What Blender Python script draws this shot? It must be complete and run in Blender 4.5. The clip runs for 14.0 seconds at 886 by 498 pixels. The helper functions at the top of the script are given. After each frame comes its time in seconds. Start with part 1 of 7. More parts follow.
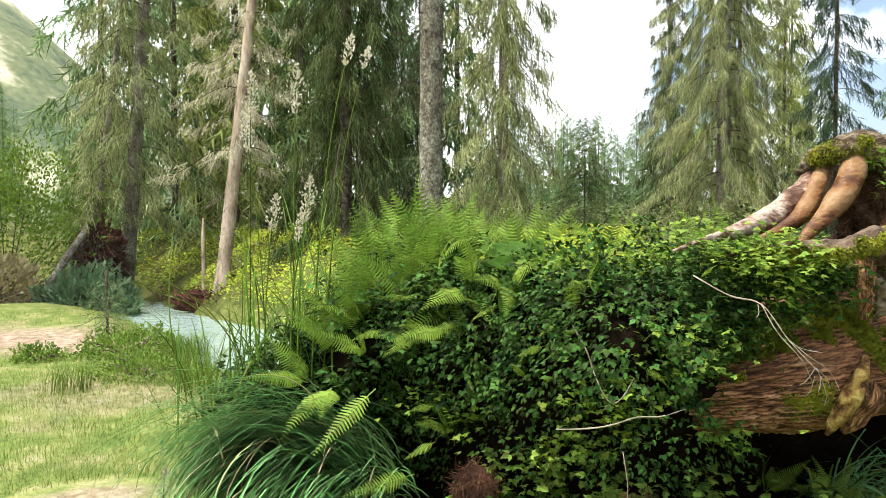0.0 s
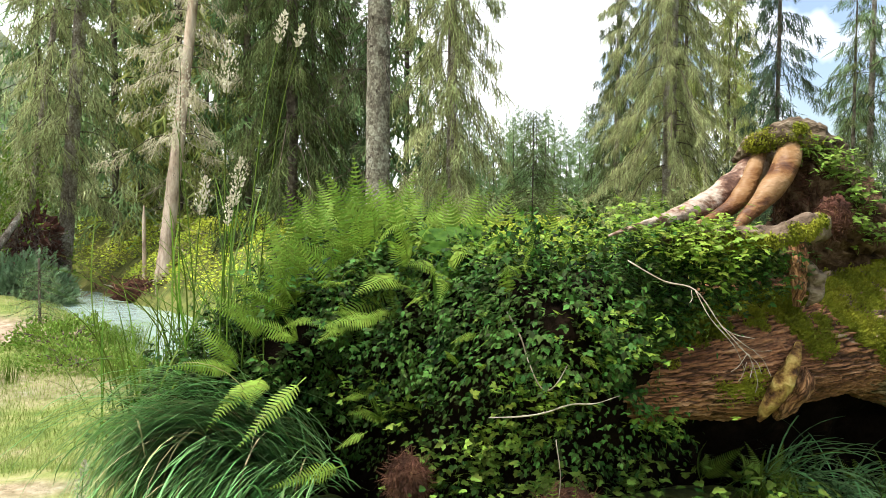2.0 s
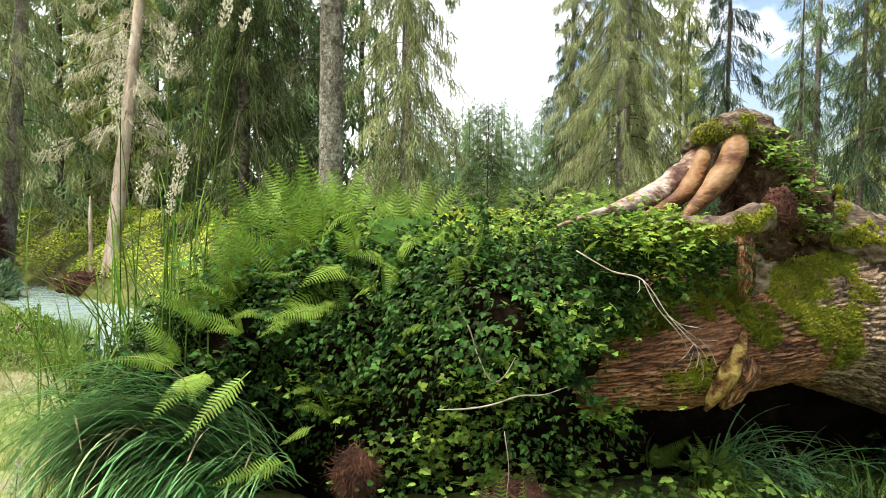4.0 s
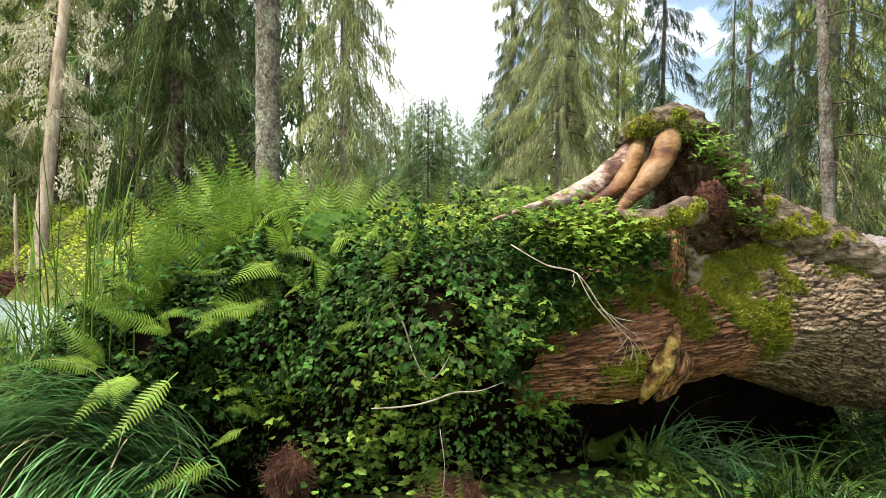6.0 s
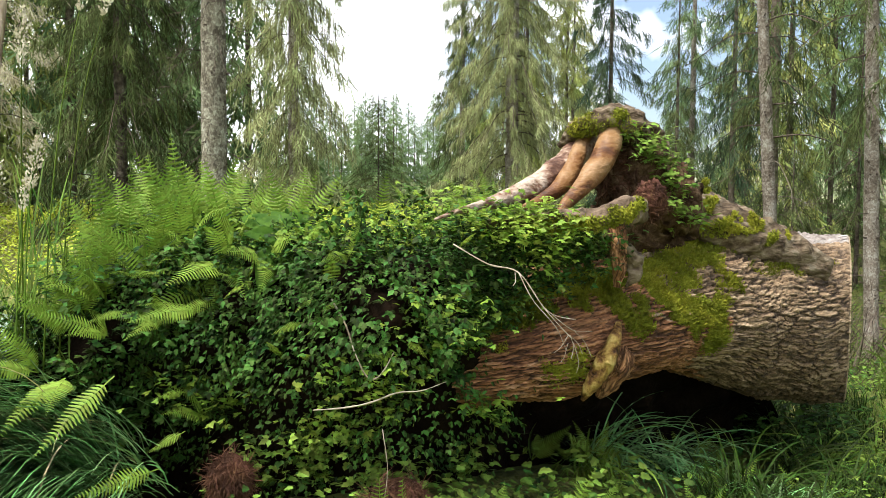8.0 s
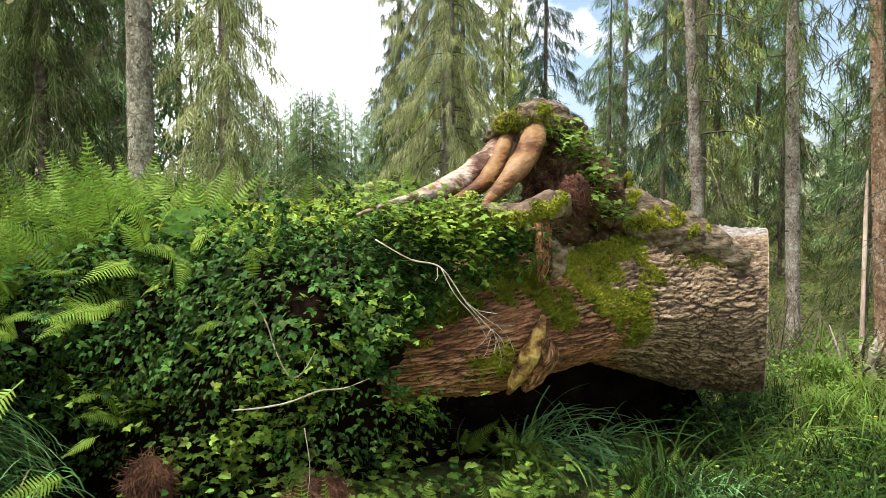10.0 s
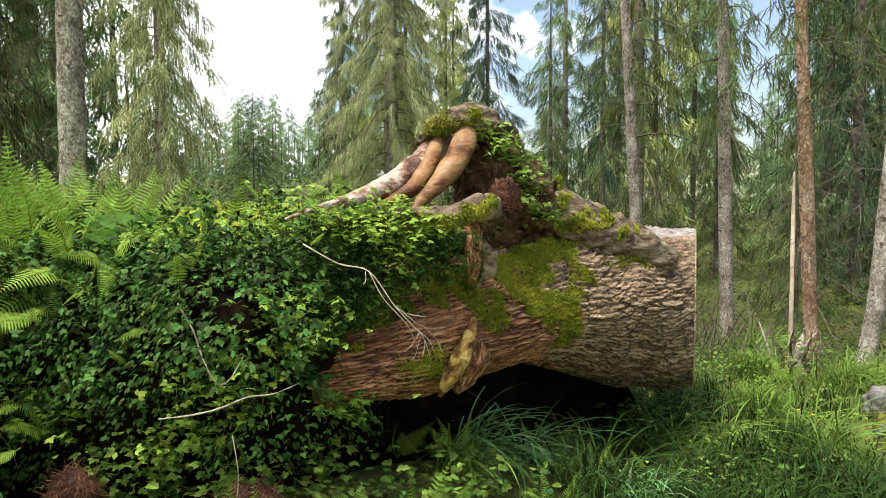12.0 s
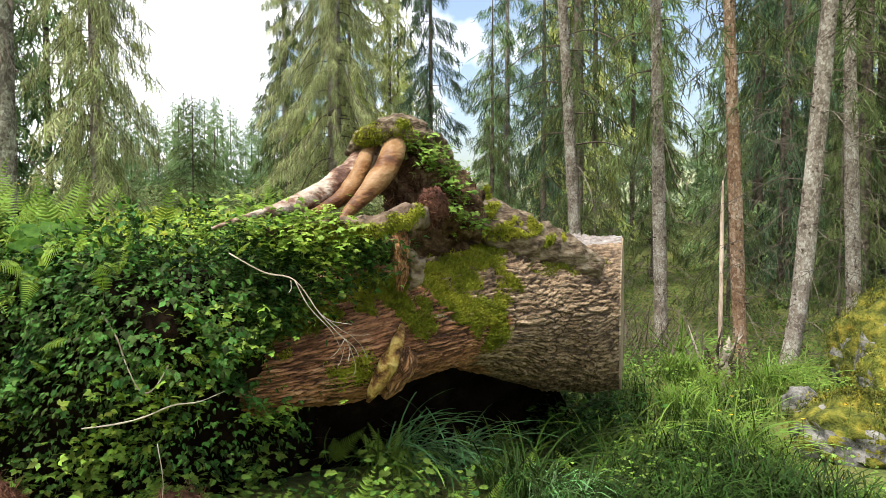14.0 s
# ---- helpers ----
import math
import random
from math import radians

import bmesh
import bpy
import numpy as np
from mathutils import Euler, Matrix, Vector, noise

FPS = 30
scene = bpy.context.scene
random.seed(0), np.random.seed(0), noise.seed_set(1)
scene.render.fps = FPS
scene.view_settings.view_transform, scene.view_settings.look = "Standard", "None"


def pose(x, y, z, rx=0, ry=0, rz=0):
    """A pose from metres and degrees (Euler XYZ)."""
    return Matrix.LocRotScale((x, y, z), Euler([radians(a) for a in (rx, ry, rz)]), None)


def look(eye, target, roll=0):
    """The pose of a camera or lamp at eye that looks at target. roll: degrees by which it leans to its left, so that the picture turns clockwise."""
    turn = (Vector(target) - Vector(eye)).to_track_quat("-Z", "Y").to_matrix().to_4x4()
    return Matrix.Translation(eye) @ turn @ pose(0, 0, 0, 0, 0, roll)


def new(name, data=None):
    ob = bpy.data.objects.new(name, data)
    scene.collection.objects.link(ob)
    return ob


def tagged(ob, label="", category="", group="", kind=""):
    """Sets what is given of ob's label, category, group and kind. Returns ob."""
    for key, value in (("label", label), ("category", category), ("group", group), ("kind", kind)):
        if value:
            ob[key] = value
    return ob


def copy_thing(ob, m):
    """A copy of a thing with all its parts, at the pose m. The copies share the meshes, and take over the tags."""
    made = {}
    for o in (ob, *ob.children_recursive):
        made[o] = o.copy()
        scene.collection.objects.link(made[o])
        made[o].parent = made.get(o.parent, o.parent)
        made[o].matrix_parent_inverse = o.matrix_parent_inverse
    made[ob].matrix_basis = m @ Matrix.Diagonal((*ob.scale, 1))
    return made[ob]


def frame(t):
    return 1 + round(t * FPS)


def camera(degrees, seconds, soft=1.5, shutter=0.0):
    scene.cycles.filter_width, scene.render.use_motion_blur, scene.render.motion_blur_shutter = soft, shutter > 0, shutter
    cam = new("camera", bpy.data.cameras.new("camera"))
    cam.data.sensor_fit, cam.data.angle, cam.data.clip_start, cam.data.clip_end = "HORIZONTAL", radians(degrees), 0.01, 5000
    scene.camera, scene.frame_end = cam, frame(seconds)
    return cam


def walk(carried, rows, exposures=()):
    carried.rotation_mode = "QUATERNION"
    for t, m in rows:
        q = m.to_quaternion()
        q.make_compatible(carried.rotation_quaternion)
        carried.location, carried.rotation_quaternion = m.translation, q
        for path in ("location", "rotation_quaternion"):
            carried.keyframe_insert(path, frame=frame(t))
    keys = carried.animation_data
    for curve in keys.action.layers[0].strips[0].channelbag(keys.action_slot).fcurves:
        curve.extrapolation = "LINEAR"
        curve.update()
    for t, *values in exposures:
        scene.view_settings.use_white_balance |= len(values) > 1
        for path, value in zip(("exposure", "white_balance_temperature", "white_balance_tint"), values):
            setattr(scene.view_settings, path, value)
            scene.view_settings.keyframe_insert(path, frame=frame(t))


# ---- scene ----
cam = camera(58.0, 14.0, soft=0.7)
PATH = [
    (0.0, pose(0.0000, 0.0000, 1.5000, 88.000, -0.000, 0.000)),
    (0.5, pose(0.0120, 0.0174, 1.4949, 87.944, -0.056, -0.645)),
    (1.0, pose(0.0265, 0.0339, 1.4880, 87.812, -0.170, -1.556)),
    (1.5, pose(0.0418, 0.0510, 1.4811, 87.634, -0.322, -2.471)),
    (2.0, pose(0.0571, 0.0677, 1.4749, 87.422, -0.487, -3.461)),
    (2.5, pose(0.0667, 0.0786, 1.4715, 87.241, -0.656, -4.356)),
    (3.0, pose(0.0733, 0.0853, 1.4696, 87.083, -0.757, -5.061)),
    (5.5, pose(0.1039, 0.1325, 1.4608, 86.744, -0.393, -9.570)),
    (6.0, pose(0.1133, 0.1399, 1.4593, 86.731, -0.445, -10.731)),
    (6.5, pose(0.1216, 0.1419, 1.4599, 86.713, -0.511, -11.682)),
    (7.0, pose(0.1244, 0.1342, 1.4626, 86.678, -0.522, -12.531)),
    (7.5, pose(0.1322, 0.1350, 1.4621, 86.686, -0.442, -13.245)),
    (8.0, pose(0.1416, 0.1399, 1.4608, 86.675, -0.387, -14.150)),
    (10.5, pose(0.2014, 0.1425, 1.4572, 86.394, -0.094, -19.544)),
    (11.0, pose(0.2118, 0.1359, 1.4581, 86.416, -0.021, -20.496)),
    (11.5, pose(0.2214, 0.1268, 1.4595, 86.481, 0.053, -21.451)),
    (12.0, pose(0.2307, 0.1156, 1.4628, 86.549, 0.166, -22.387)),
    (12.5, pose(0.2374, 0.0998, 1.4645, 86.717, 0.282, -23.339)),
    (13.0, pose(0.2445, 0.0811, 1.4700, 86.819, 0.235, -24.288)),
    (13.5, pose(0.2545, 0.0589, 1.4740, 86.882, 0.134, -25.244)),
    (14.0, pose(0.2611, 0.0393, 1.4740, 86.960, 0.040, -26.249)),
]
walk(cam, PATH)

# ---- world, sun, exposure ----
scene.view_settings.exposure = 1.02
world = bpy.data.worlds.new("sky")
scene.world = world
world.use_nodes = True
wn, wl = world.node_tree.nodes, world.node_tree.links
wn.clear()
w_out = wn.new("ShaderNodeOutputWorld")
w_bg = wn.new("ShaderNodeBackground")
w_sky = wn.new("ShaderNodeTexSky")
w_sky.sky_type = "NISHITA"
w_sky.sun_disc = False
w_sky.sun_elevation = radians(69)
w_sky.sun_rotation = radians(-110)
w_sky.air_density = 1.0
w_sky.dust_density = 2.0
w_bg.inputs["Strength"].default_value = 0.11
# thin white cloud over the blue
w_tc = wn.new("ShaderNodeTexCoord")
w_no = wn.new("ShaderNodeTexNoise")
w_no.inputs["Scale"].default_value = 6.0
w_no.inputs["Detail"].default_value = 5
w_ramp = wn.new("ShaderNodeValToRGB")
w_ramp.color_ramp.elements[0].position = 0.45
w_ramp.color_ramp.elements[0].color = (0.04, 0.04, 0.04, 1)
w_ramp.color_ramp.elements[1].position = 0.57
w_mix = wn.new("ShaderNodeMixRGB")
w_mix.inputs["Color2"].default_value = (10.5, 10.8, 11.2, 1)
wl.new(w_tc.outputs["Generated"], w_no.inputs["Vector"])
# the cloud is thick to the north and breaks up towards the east
w_sep, w_lean, w_sum = wn.new("ShaderNodeSeparateXYZ"), wn.new("ShaderNodeMath"), wn.new("ShaderNodeMath")
w_lean.operation, w_sum.operation = "MULTIPLY_ADD", "ADD"
w_lean.inputs[1].default_value = -0.55
w_lean.inputs[2].default_value = 0.22
wl.new(w_tc.outputs["Generated"], w_sep.inputs["Vector"])
wl.new(w_sep.outputs["X"], w_lean.inputs[0])
wl.new(w_no.outputs["Fac"], w_sum.inputs[0])
wl.new(w_lean.outputs[0], w_sum.inputs[1])
wl.new(w_sum.outputs[0], w_ramp.inputs["Fac"])
wl.new(w_ramp.outputs["Color"], w_mix.inputs["Fac"])
wl.new(w_sky.outputs["Color"], w_mix.inputs["Color1"])
wl.new(w_mix.outputs["Color"], w_bg.inputs["Color"])
wl.new(w_bg.outputs["Background"], w_out.inputs["Surface"])

sun = new("sun", bpy.data.lights.new("sun", "SUN"))
sun.data.energy = 4.0
sun.data.angle = radians(12)
sun.data.color = (1.0, 0.95, 0.86)
sun.matrix_world = look((-3.0, -1.1, 8.5), (0, 0, 0))


# ---- materials ----
def material(name, stops, scale=6.0, rough=0.8, bump=0.3, fine=40.0, translucent=0.0, spread=0.0, gloss=0.18,
             stretch=(1, 1, 1), detail=6.0, space="Object", metal=0.0):
    """Noise-ramped surface with grain at two scales; spread varies the value from piece to piece."""
    m = bpy.data.materials.new(name)
    m.use_nodes = True
    n, l = m.node_tree.nodes, m.node_tree.links
    b = n["Principled BSDF"]
    b.inputs["Roughness"].default_value = rough
    b.inputs["Specular IOR Level"].default_value = gloss
    b.inputs["Metallic"].default_value = metal
    tc, mp = n.new("ShaderNodeTexCoord"), n.new("ShaderNodeMapping")
    mp.inputs["Scale"].default_value = stretch
    l.new(tc.outputs[space], mp.inputs["Vector"])
    big, small = n.new("ShaderNodeTexNoise"), n.new("ShaderNodeTexNoise")
    for t, s, d in ((big, scale, detail), (small, fine, 4.0)):
        t.inputs["Scale"].default_value = s
        t.inputs["Detail"].default_value = d
        l.new(mp.outputs["Vector"], t.inputs["Vector"])
    add = n.new("ShaderNodeMath")
    add.operation = "MULTIPLY_ADD"
    l.new(small.outputs["Fac"], add.inputs[0])
    add.inputs[1].default_value = 0.35
    half = n.new("ShaderNodeMath")
    half.operation = "MULTIPLY_ADD"
    l.new(big.outputs["Fac"], half.inputs[0])
    half.inputs[1].default_value = 1.15
    half.inputs[2].default_value = -0.25
    l.new(half.outputs[0], add.inputs[2])
    ramp = n.new("ShaderNodeValToRGB")
    e = ramp.color_ramp.elements
    while len(e) < len(stops):
        e.new(0.5)
    for k, (p, c) in enumerate(stops):
        e[k].position = p
        e[k].color = (*c, 1)
    l.new(add.outputs[0], ramp.inputs["Fac"])
    colour = ramp.outputs["Color"]
    if spread:
        geo = n.new("ShaderNodeNewGeometry")
        info = n.new("ShaderNodeObjectInfo")
        plus = n.new("ShaderNodeMath")
        plus.operation = "ADD"
        l.new(geo.outputs["Random Per Island"], plus.inputs[0])
        l.new(info.outputs["Random"], plus.inputs[1])
        frac = n.new("ShaderNodeMath")
        frac.operation = "FRACT"
        l.new(plus.outputs[0], frac.inputs[0])
        hsv = n.new("ShaderNodeHueSaturation")
        for key, lo, hi in (("Value", 1 - spread, 1 + spread), ("Hue", 0.5 - spread * 0.045, 0.5 + spread * 0.045)):
            r = n.new("ShaderNodeMapRange")
            r.inputs["To Min"].default_value = lo
            r.inputs["To Max"].default_value = hi
            l.new(frac.outputs[0], r.inputs["Value"])
            l.new(r.outputs[0], hsv.inputs[key])
        l.new(colour, hsv.inputs["Color"])
        colour = hsv.outputs["Color"]
    l.new(colour, b.inputs["Base Color"])
    if bump:
        bp = n.new("ShaderNodeBump")
        bp.inputs["Strength"].default_value = bump
        bp.inputs["Distance"].default_value = 0.03
        l.new(add.outputs[0], bp.inputs["Height"])
        l.new(bp.outputs["Normal"], b.inputs["Normal"])
    if translucent:
        tr, mx = n.new("ShaderNodeBsdfTranslucent"), n.new("ShaderNodeMixShader")
        mx.inputs["Fac"].default_value = translucent
        l.new(colour, tr.inputs["Color"])
        l.new(b.outputs["BSDF"], mx.inputs[1])
        l.new(tr.outputs["BSDF"], mx.inputs[2])
        l.new(mx.outputs["Shader"], n["Material Output"].inputs["Surface"])
    return m


BARK_LOG = material("log_bark", [(0.25, (0.03, 0.02, 0.013)), (0.45, (0.08, 0.055, 0.036)), (0.6, (0.14, 0.1, 0.07)), (0.8, (0.22, 0.175, 0.13))], 14, 0.9, 1.0, 60)
BARK_DARK = material("shaded_bark", [(0.3, (0.035, 0.028, 0.022)), (0.5, (0.085, 0.068, 0.052)), (0.75, (0.17, 0.15, 0.12))], 14, 0.9, 0.8, 60, spread=0.25)
BARK_PALE = material("bare_dead_wood", [(0.25, (0.16, 0.11, 0.085)), (0.45, (0.38, 0.29, 0.225)), (0.6, (0.5, 0.4, 0.32)), (0.8, (0.58, 0.49, 0.41))], 9, 0.8, 0.6, 55, stretch=(1, 1, 0.3))
STUB_YELLOW = material("yellow_stub", [(0.3, (0.035, 0.015, 0.007)), (0.44, (0.13, 0.065, 0.02)), (0.56, (0.26, 0.165, 0.045)), (0.74, (0.4, 0.3, 0.1))], 30, 0.7, 1.0, 90)
CUT_WOOD = material("sawn_face", [(0.3, (0.17, 0.12, 0.075)), (0.7, (0.32, 0.25, 0.17))], 8, 0.8, 0.3, 70)
# soil taken near black: the shade under ivy and log is in its colour
SOIL = material("shade_black_soil", [(0.3, (0.003, 0.00204, 0.00144)), (0.6, (0.0078, 0.00544, 0.0036)), (0.85, (0.0204, 0.0122, 0.00792))], 9, 0.95, 0.9, 60, gloss=0.02)
EARTH = material("crumbling_earth", [(0.3, (0.02, 0.011, 0.007)), (0.5, (0.07, 0.042, 0.026)), (0.75, (0.17, 0.115, 0.075))], 22, 0.95, 1.0, 90, gloss=0.03)
FIBRE = material("root_fibre", [(0.3, (0.032, 0.014, 0.009)), (0.6, (0.1, 0.045, 0.027)), (0.85, (0.2, 0.1, 0.06))], 14, 0.9, 0.8, 70, spread=0.4)
MOSS = material("moss", [(0.25, (0.0605, 0.078, 0.00592)), (0.5, (0.172, 0.188, 0.0152)), (0.75, (0.285, 0.279, 0.0271))], 9, 0.95, 1.0, 90, spread=0.2)
MOSS_STONE = material("stone_moss", [(0.3, (0.03, 0.04, 0.007)), (0.48, (0.09, 0.1, 0.014)), (0.62, (0.17, 0.16, 0.022)), (0.78, (0.26, 0.2, 0.03))], 14, 0.95, 1.0, 80, spread=0.35)
TWIG = material("grey_twig", [(0.3, (0.153, 0.119, 0.085)), (0.7, (0.391, 0.34, 0.281))], 12, 0.8, 0.4, 60)
TWIG_DARK = material("dark_twig", [(0.3, (0.035, 0.026, 0.02)), (0.7, (0.13, 0.1, 0.08))], 12, 0.9, 0.4, 60)
IVY = material("ivy_leaf", [(0.3, (0.00926, 0.0276, 0.00595)), (0.7, (0.0659, 0.125, 0.0224))], 8, 0.6, 0.2, 60, translucent=0.25, spread=0.75, gloss=0.1)
HERB = material("light_leaf", [(0.3, (0.0836, 0.166, 0.0171)), (0.7, (0.273, 0.368, 0.0522))], 8, 0.5, 0.2, 60, translucent=0.4, spread=0.45)
FERN = material("fern_frond", [(0.3, (0.103, 0.185, 0.0203)), (0.7, (0.235, 0.343, 0.0507))], 5, 0.6, 0.15, 60, translucent=0.4, spread=0.3)
BROAD = material("broad_leaf", [(0.3, (0.0319, 0.0899, 0.0102)), (0.7, (0.0765, 0.158, 0.0163))], 24, 0.6, 0.4, 60, translucent=0.4, gloss=0.1)
GRASS_BLUE = material("tussock_grass", [(0.3, (0.069, 0.172, 0.0517)), (0.7, (0.218, 0.402, 0.155))], 5, 0.45, 0.1, 60, translucent=0.25, spread=0.55, gloss=0.25)
GRASS = material("grass_blades", [(0.3, (0.0494, 0.102, 0.00972)), (0.7, (0.151, 0.225, 0.0324))], 3, 0.55, 0.1, 60, translucent=0.3, spread=0.45)
# dark copy of the grass, with the log's shade put into its colour
GRASS_DARK = material("shade_darkened_grass", [(0.3, (0.0091, 0.0228, 0.00325)), (0.7, (0.0358, 0.065, 0.00845))], 5, 0.6, 0.1, 60, translucent=0.2, spread=0.7, gloss=0.12)
GRASS_PALE = material("meadow_blades", [(0.3, (0.128, 0.185, 0.0298)), (0.7, (0.264, 0.31, 0.0935))], 3, 0.6, 0.1, 60, translucent=0.35, spread=0.4)
STRAW = material("straw", [(0.3, (0.3, 0.24, 0.12)), (0.7, (0.5, 0.42, 0.26))], 5, 0.7, 0.1, 60, translucent=0.2, spread=0.3)
PLUME = material("seed_head", [(0.3, (0.45, 0.4, 0.3)), (0.7, (0.68, 0.63, 0.52))], 9, 0.8, 0.1, 60, translucent=0.3, spread=0.2)
NEEDLE = material("spruce_needles", [(0.3, (0.204, 0.253, 0.0785)), (0.7, (0.49, 0.506, 0.172))], 1.5, 0.6, 0.0, 20, translucent=0.4, spread=0.45, gloss=0.06)
# darker copy of the needles, the wood's shade put into the colour
NEEDLE_DARK = material("shade_toned_needles", [(0.3, (0.0522, 0.0751, 0.0271)), (0.7, (0.135, 0.159, 0.0594))], 1.5, 0.6, 0.0, 20, translucent=0.3, spread=0.65, gloss=0.06)
NEEDLE_GREY = material("lichened_needles", [(0.3, (0.219, 0.248, 0.109)), (0.7, (0.458, 0.468, 0.24))], 1.5, 0.7, 0.0, 20, translucent=0.42, spread=0.65, gloss=0.06)
LICHEN = material("lichened_twigs", [(0.3, (0.375, 0.338, 0.225)), (0.7, (0.65, 0.6, 0.45))], 3, 0.85, 0.0, 30, translucent=0.3, spread=0.25)
NEEDLE_FAR = material("far_needles", [(0.3, (0.11, 0.187, 0.0748)), (0.7, (0.259, 0.348, 0.155))], 0.8, 0.6, 0.0, 12, translucent=0.4, spread=0.45, gloss=0.06)
NEEDLE_BLUE = material("blue_green_needles", [(0.3, (0.0367, 0.0685, 0.0372)), (0.7, (0.0978, 0.137, 0.0742))], 1.5, 0.6, 0.0, 20, translucent=0.35, spread=0.65, gloss=0.06)
TWIG_GREY = material("grey_dead_twig", [(0.3, (0.055, 0.0442, 0.034)), (0.7, (0.149, 0.125, 0.1))], 12, 0.9, 0.4, 60)
SHRUB = material("shrub_leaf", [(0.3, (0.185, 0.264, 0.0238)), (0.7, (0.475, 0.515, 0.0594))], 2, 0.6, 0.0, 20, translucent=0.35, spread=0.45)
WEED = material("rough_herb_leaf", [(0.3, (0.075, 0.14, 0.02)), (0.7, (0.21, 0.3, 0.055))], 8, 0.6, 0.2, 60, translucent=0.35, spread=0.45, gloss=0.1)
BROADLEAF = material("broadleaf_shrub", [(0.3, (0.07, 0.13, 0.018)), (0.7, (0.22, 0.31, 0.05))], 3, 0.6, 0.1, 60, translucent=0.45, spread=0.4, gloss=0.1)
# leaf green taken darker, so the shade below the spruces is in the colour
UNDER = material("shade_toned_undergrowth", [(0.3, (0.0288, 0.0576, 0.0105)), (0.7, (0.0936, 0.137, 0.027))], 3, 0.6, 0.1, 60, translucent=0.3, spread=0.5, gloss=0.1)
JUNIPER = material("juniper_sprigs", [(0.3, (0.08, 0.14, 0.07)), (0.7, (0.18, 0.26, 0.14))], 2, 0.6, 0.0, 20, translucent=0.25, spread=0.35)
ROCK = material("grey_rock", [(0.3, (0.045, 0.042, 0.038)), (0.5, (0.13, 0.125, 0.115)), (0.75, (0.26, 0.25, 0.235))], 9, 0.9, 1.0, 55)
YELLOW = material("yellow_petal", [(0.3, (0.6, 0.36, 0.02)), (0.7, (0.8, 0.55, 0.04))], 5, 0.6, 0.0, 30, translucent=0.3)
# the pale stops are rock, plus sunlight and haze put into the colour
HILL = material("far_slope", [(0.35, (0.07, 0.1, 0.06)), (0.52, (0.17, 0.19, 0.1)), (0.66, (0.42, 0.4, 0.28)), (0.8, (0.55, 0.52, 0.42))], 0.03, 0.95, 0.0, 0.3)


def bark_material(name, tones, crack, scale=34.0, flat=0.55, patch=3.0):
    """Small scaly bark plates with dark joints, lichen blotches and fine grain."""
    m = bpy.data.materials.new(name)
    m.use_nodes = True
    n, l = m.node_tree.nodes, m.node_tree.links
    b = n["Principled BSDF"]
    b.inputs["Roughness"].default_value = 0.9
    b.inputs["Specular IOR Level"].default_value = 0.15
    tc, mp, warp, add = n.new("ShaderNodeTexCoord"), n.new("ShaderNodeMapping"), n.new("ShaderNodeTexNoise"), n.new("ShaderNodeMixRGB")
    mp.inputs["Scale"].default_value = (1, 1, flat)
    l.new(tc.outputs["Object"], mp.inputs["Vector"])
    warp.inputs["Scale"].default_value = scale * 0.5
    warp.inputs["Detail"].default_value = 3
    l.new(mp.outputs["Vector"], warp.inputs["Vector"])
    add.blend_type = "ADD"
    add.inputs["Fac"].default_value = 0.035
    l.new(mp.outputs["Vector"], add.inputs["Color1"])
    l.new(warp.outputs["Color"], add.inputs["Color2"])
    cell, edge = n.new("ShaderNodeTexVoronoi"), n.new("ShaderNodeTexVoronoi")
    edge.feature = "DISTANCE_TO_EDGE"
    for v in (cell, edge):
        v.inputs["Scale"].default_value = scale
        l.new(add.outputs["Color"], v.inputs["Vector"])
    big, fine = n.new("ShaderNodeTexNoise"), n.new("ShaderNodeTexNoise")
    for t, k, d in ((big, patch, 5), (fine, scale * 4, 4)):
        t.inputs["Scale"].default_value = k
        t.inputs["Detail"].default_value = d
        l.new(mp.outputs["Vector"], t.inputs["Vector"])

    def calc(op, x, y, z=None):
        k = n.new("ShaderNodeMath")
        k.operation = op
        for i, v in enumerate((x, y, z)):
            if isinstance(v, float):
                k.inputs[i].default_value = v
            elif v is not None:
                l.new(v, k.inputs[i])
        return k.outputs[0]

    sep = n.new("ShaderNodeSeparateColor")
    l.new(cell.outputs["Color"], sep.inputs["Color"])
    tone = calc("MULTIPLY_ADD", sep.outputs["Red"], 0.34, calc("MULTIPLY_ADD", fine.outputs["Fac"], 0.4, calc("MULTIPLY_ADD", big.outputs["Fac"], 0.9, -0.32)))
    ramp = n.new("ShaderNodeValToRGB")
    e = ramp.color_ramp.elements
    while len(e) < len(tones):
        e.new(0.5)
    for k, (q, c) in enumerate(tones):
        e[k].position, e[k].color = q, (*c, 1)
    l.new(tone, ramp.inputs["Fac"])
    gap = calc("SUBTRACT", 1.0, calc("MINIMUM", calc("MULTIPLY", edge.outputs["Distance"], 9.0), 1.0))
    mix = n.new("ShaderNodeMixRGB")
    mix.inputs["Color2"].default_value = (*crack, 1)
    l.new(calc("MULTIPLY", gap, 0.4), mix.inputs["Fac"])
    l.new(ramp.outputs["Color"], mix.inputs["Color1"])
    l.new(mix.outputs["Color"], b.inputs["Base Color"])
    bp = n.new("ShaderNodeBump")
    bp.inputs["Strength"].default_value = 0.9
    bp.inputs["Distance"].default_value = 0.02
    l.new(calc("MULTIPLY_ADD", fine.outputs["Fac"], 0.5, calc("SUBTRACT", calc("MULTIPLY", sep.outputs["Green"], 0.5), gap)), bp.inputs["Height"])
    l.new(bp.outputs["Normal"], b.inputs["Normal"])
    return m


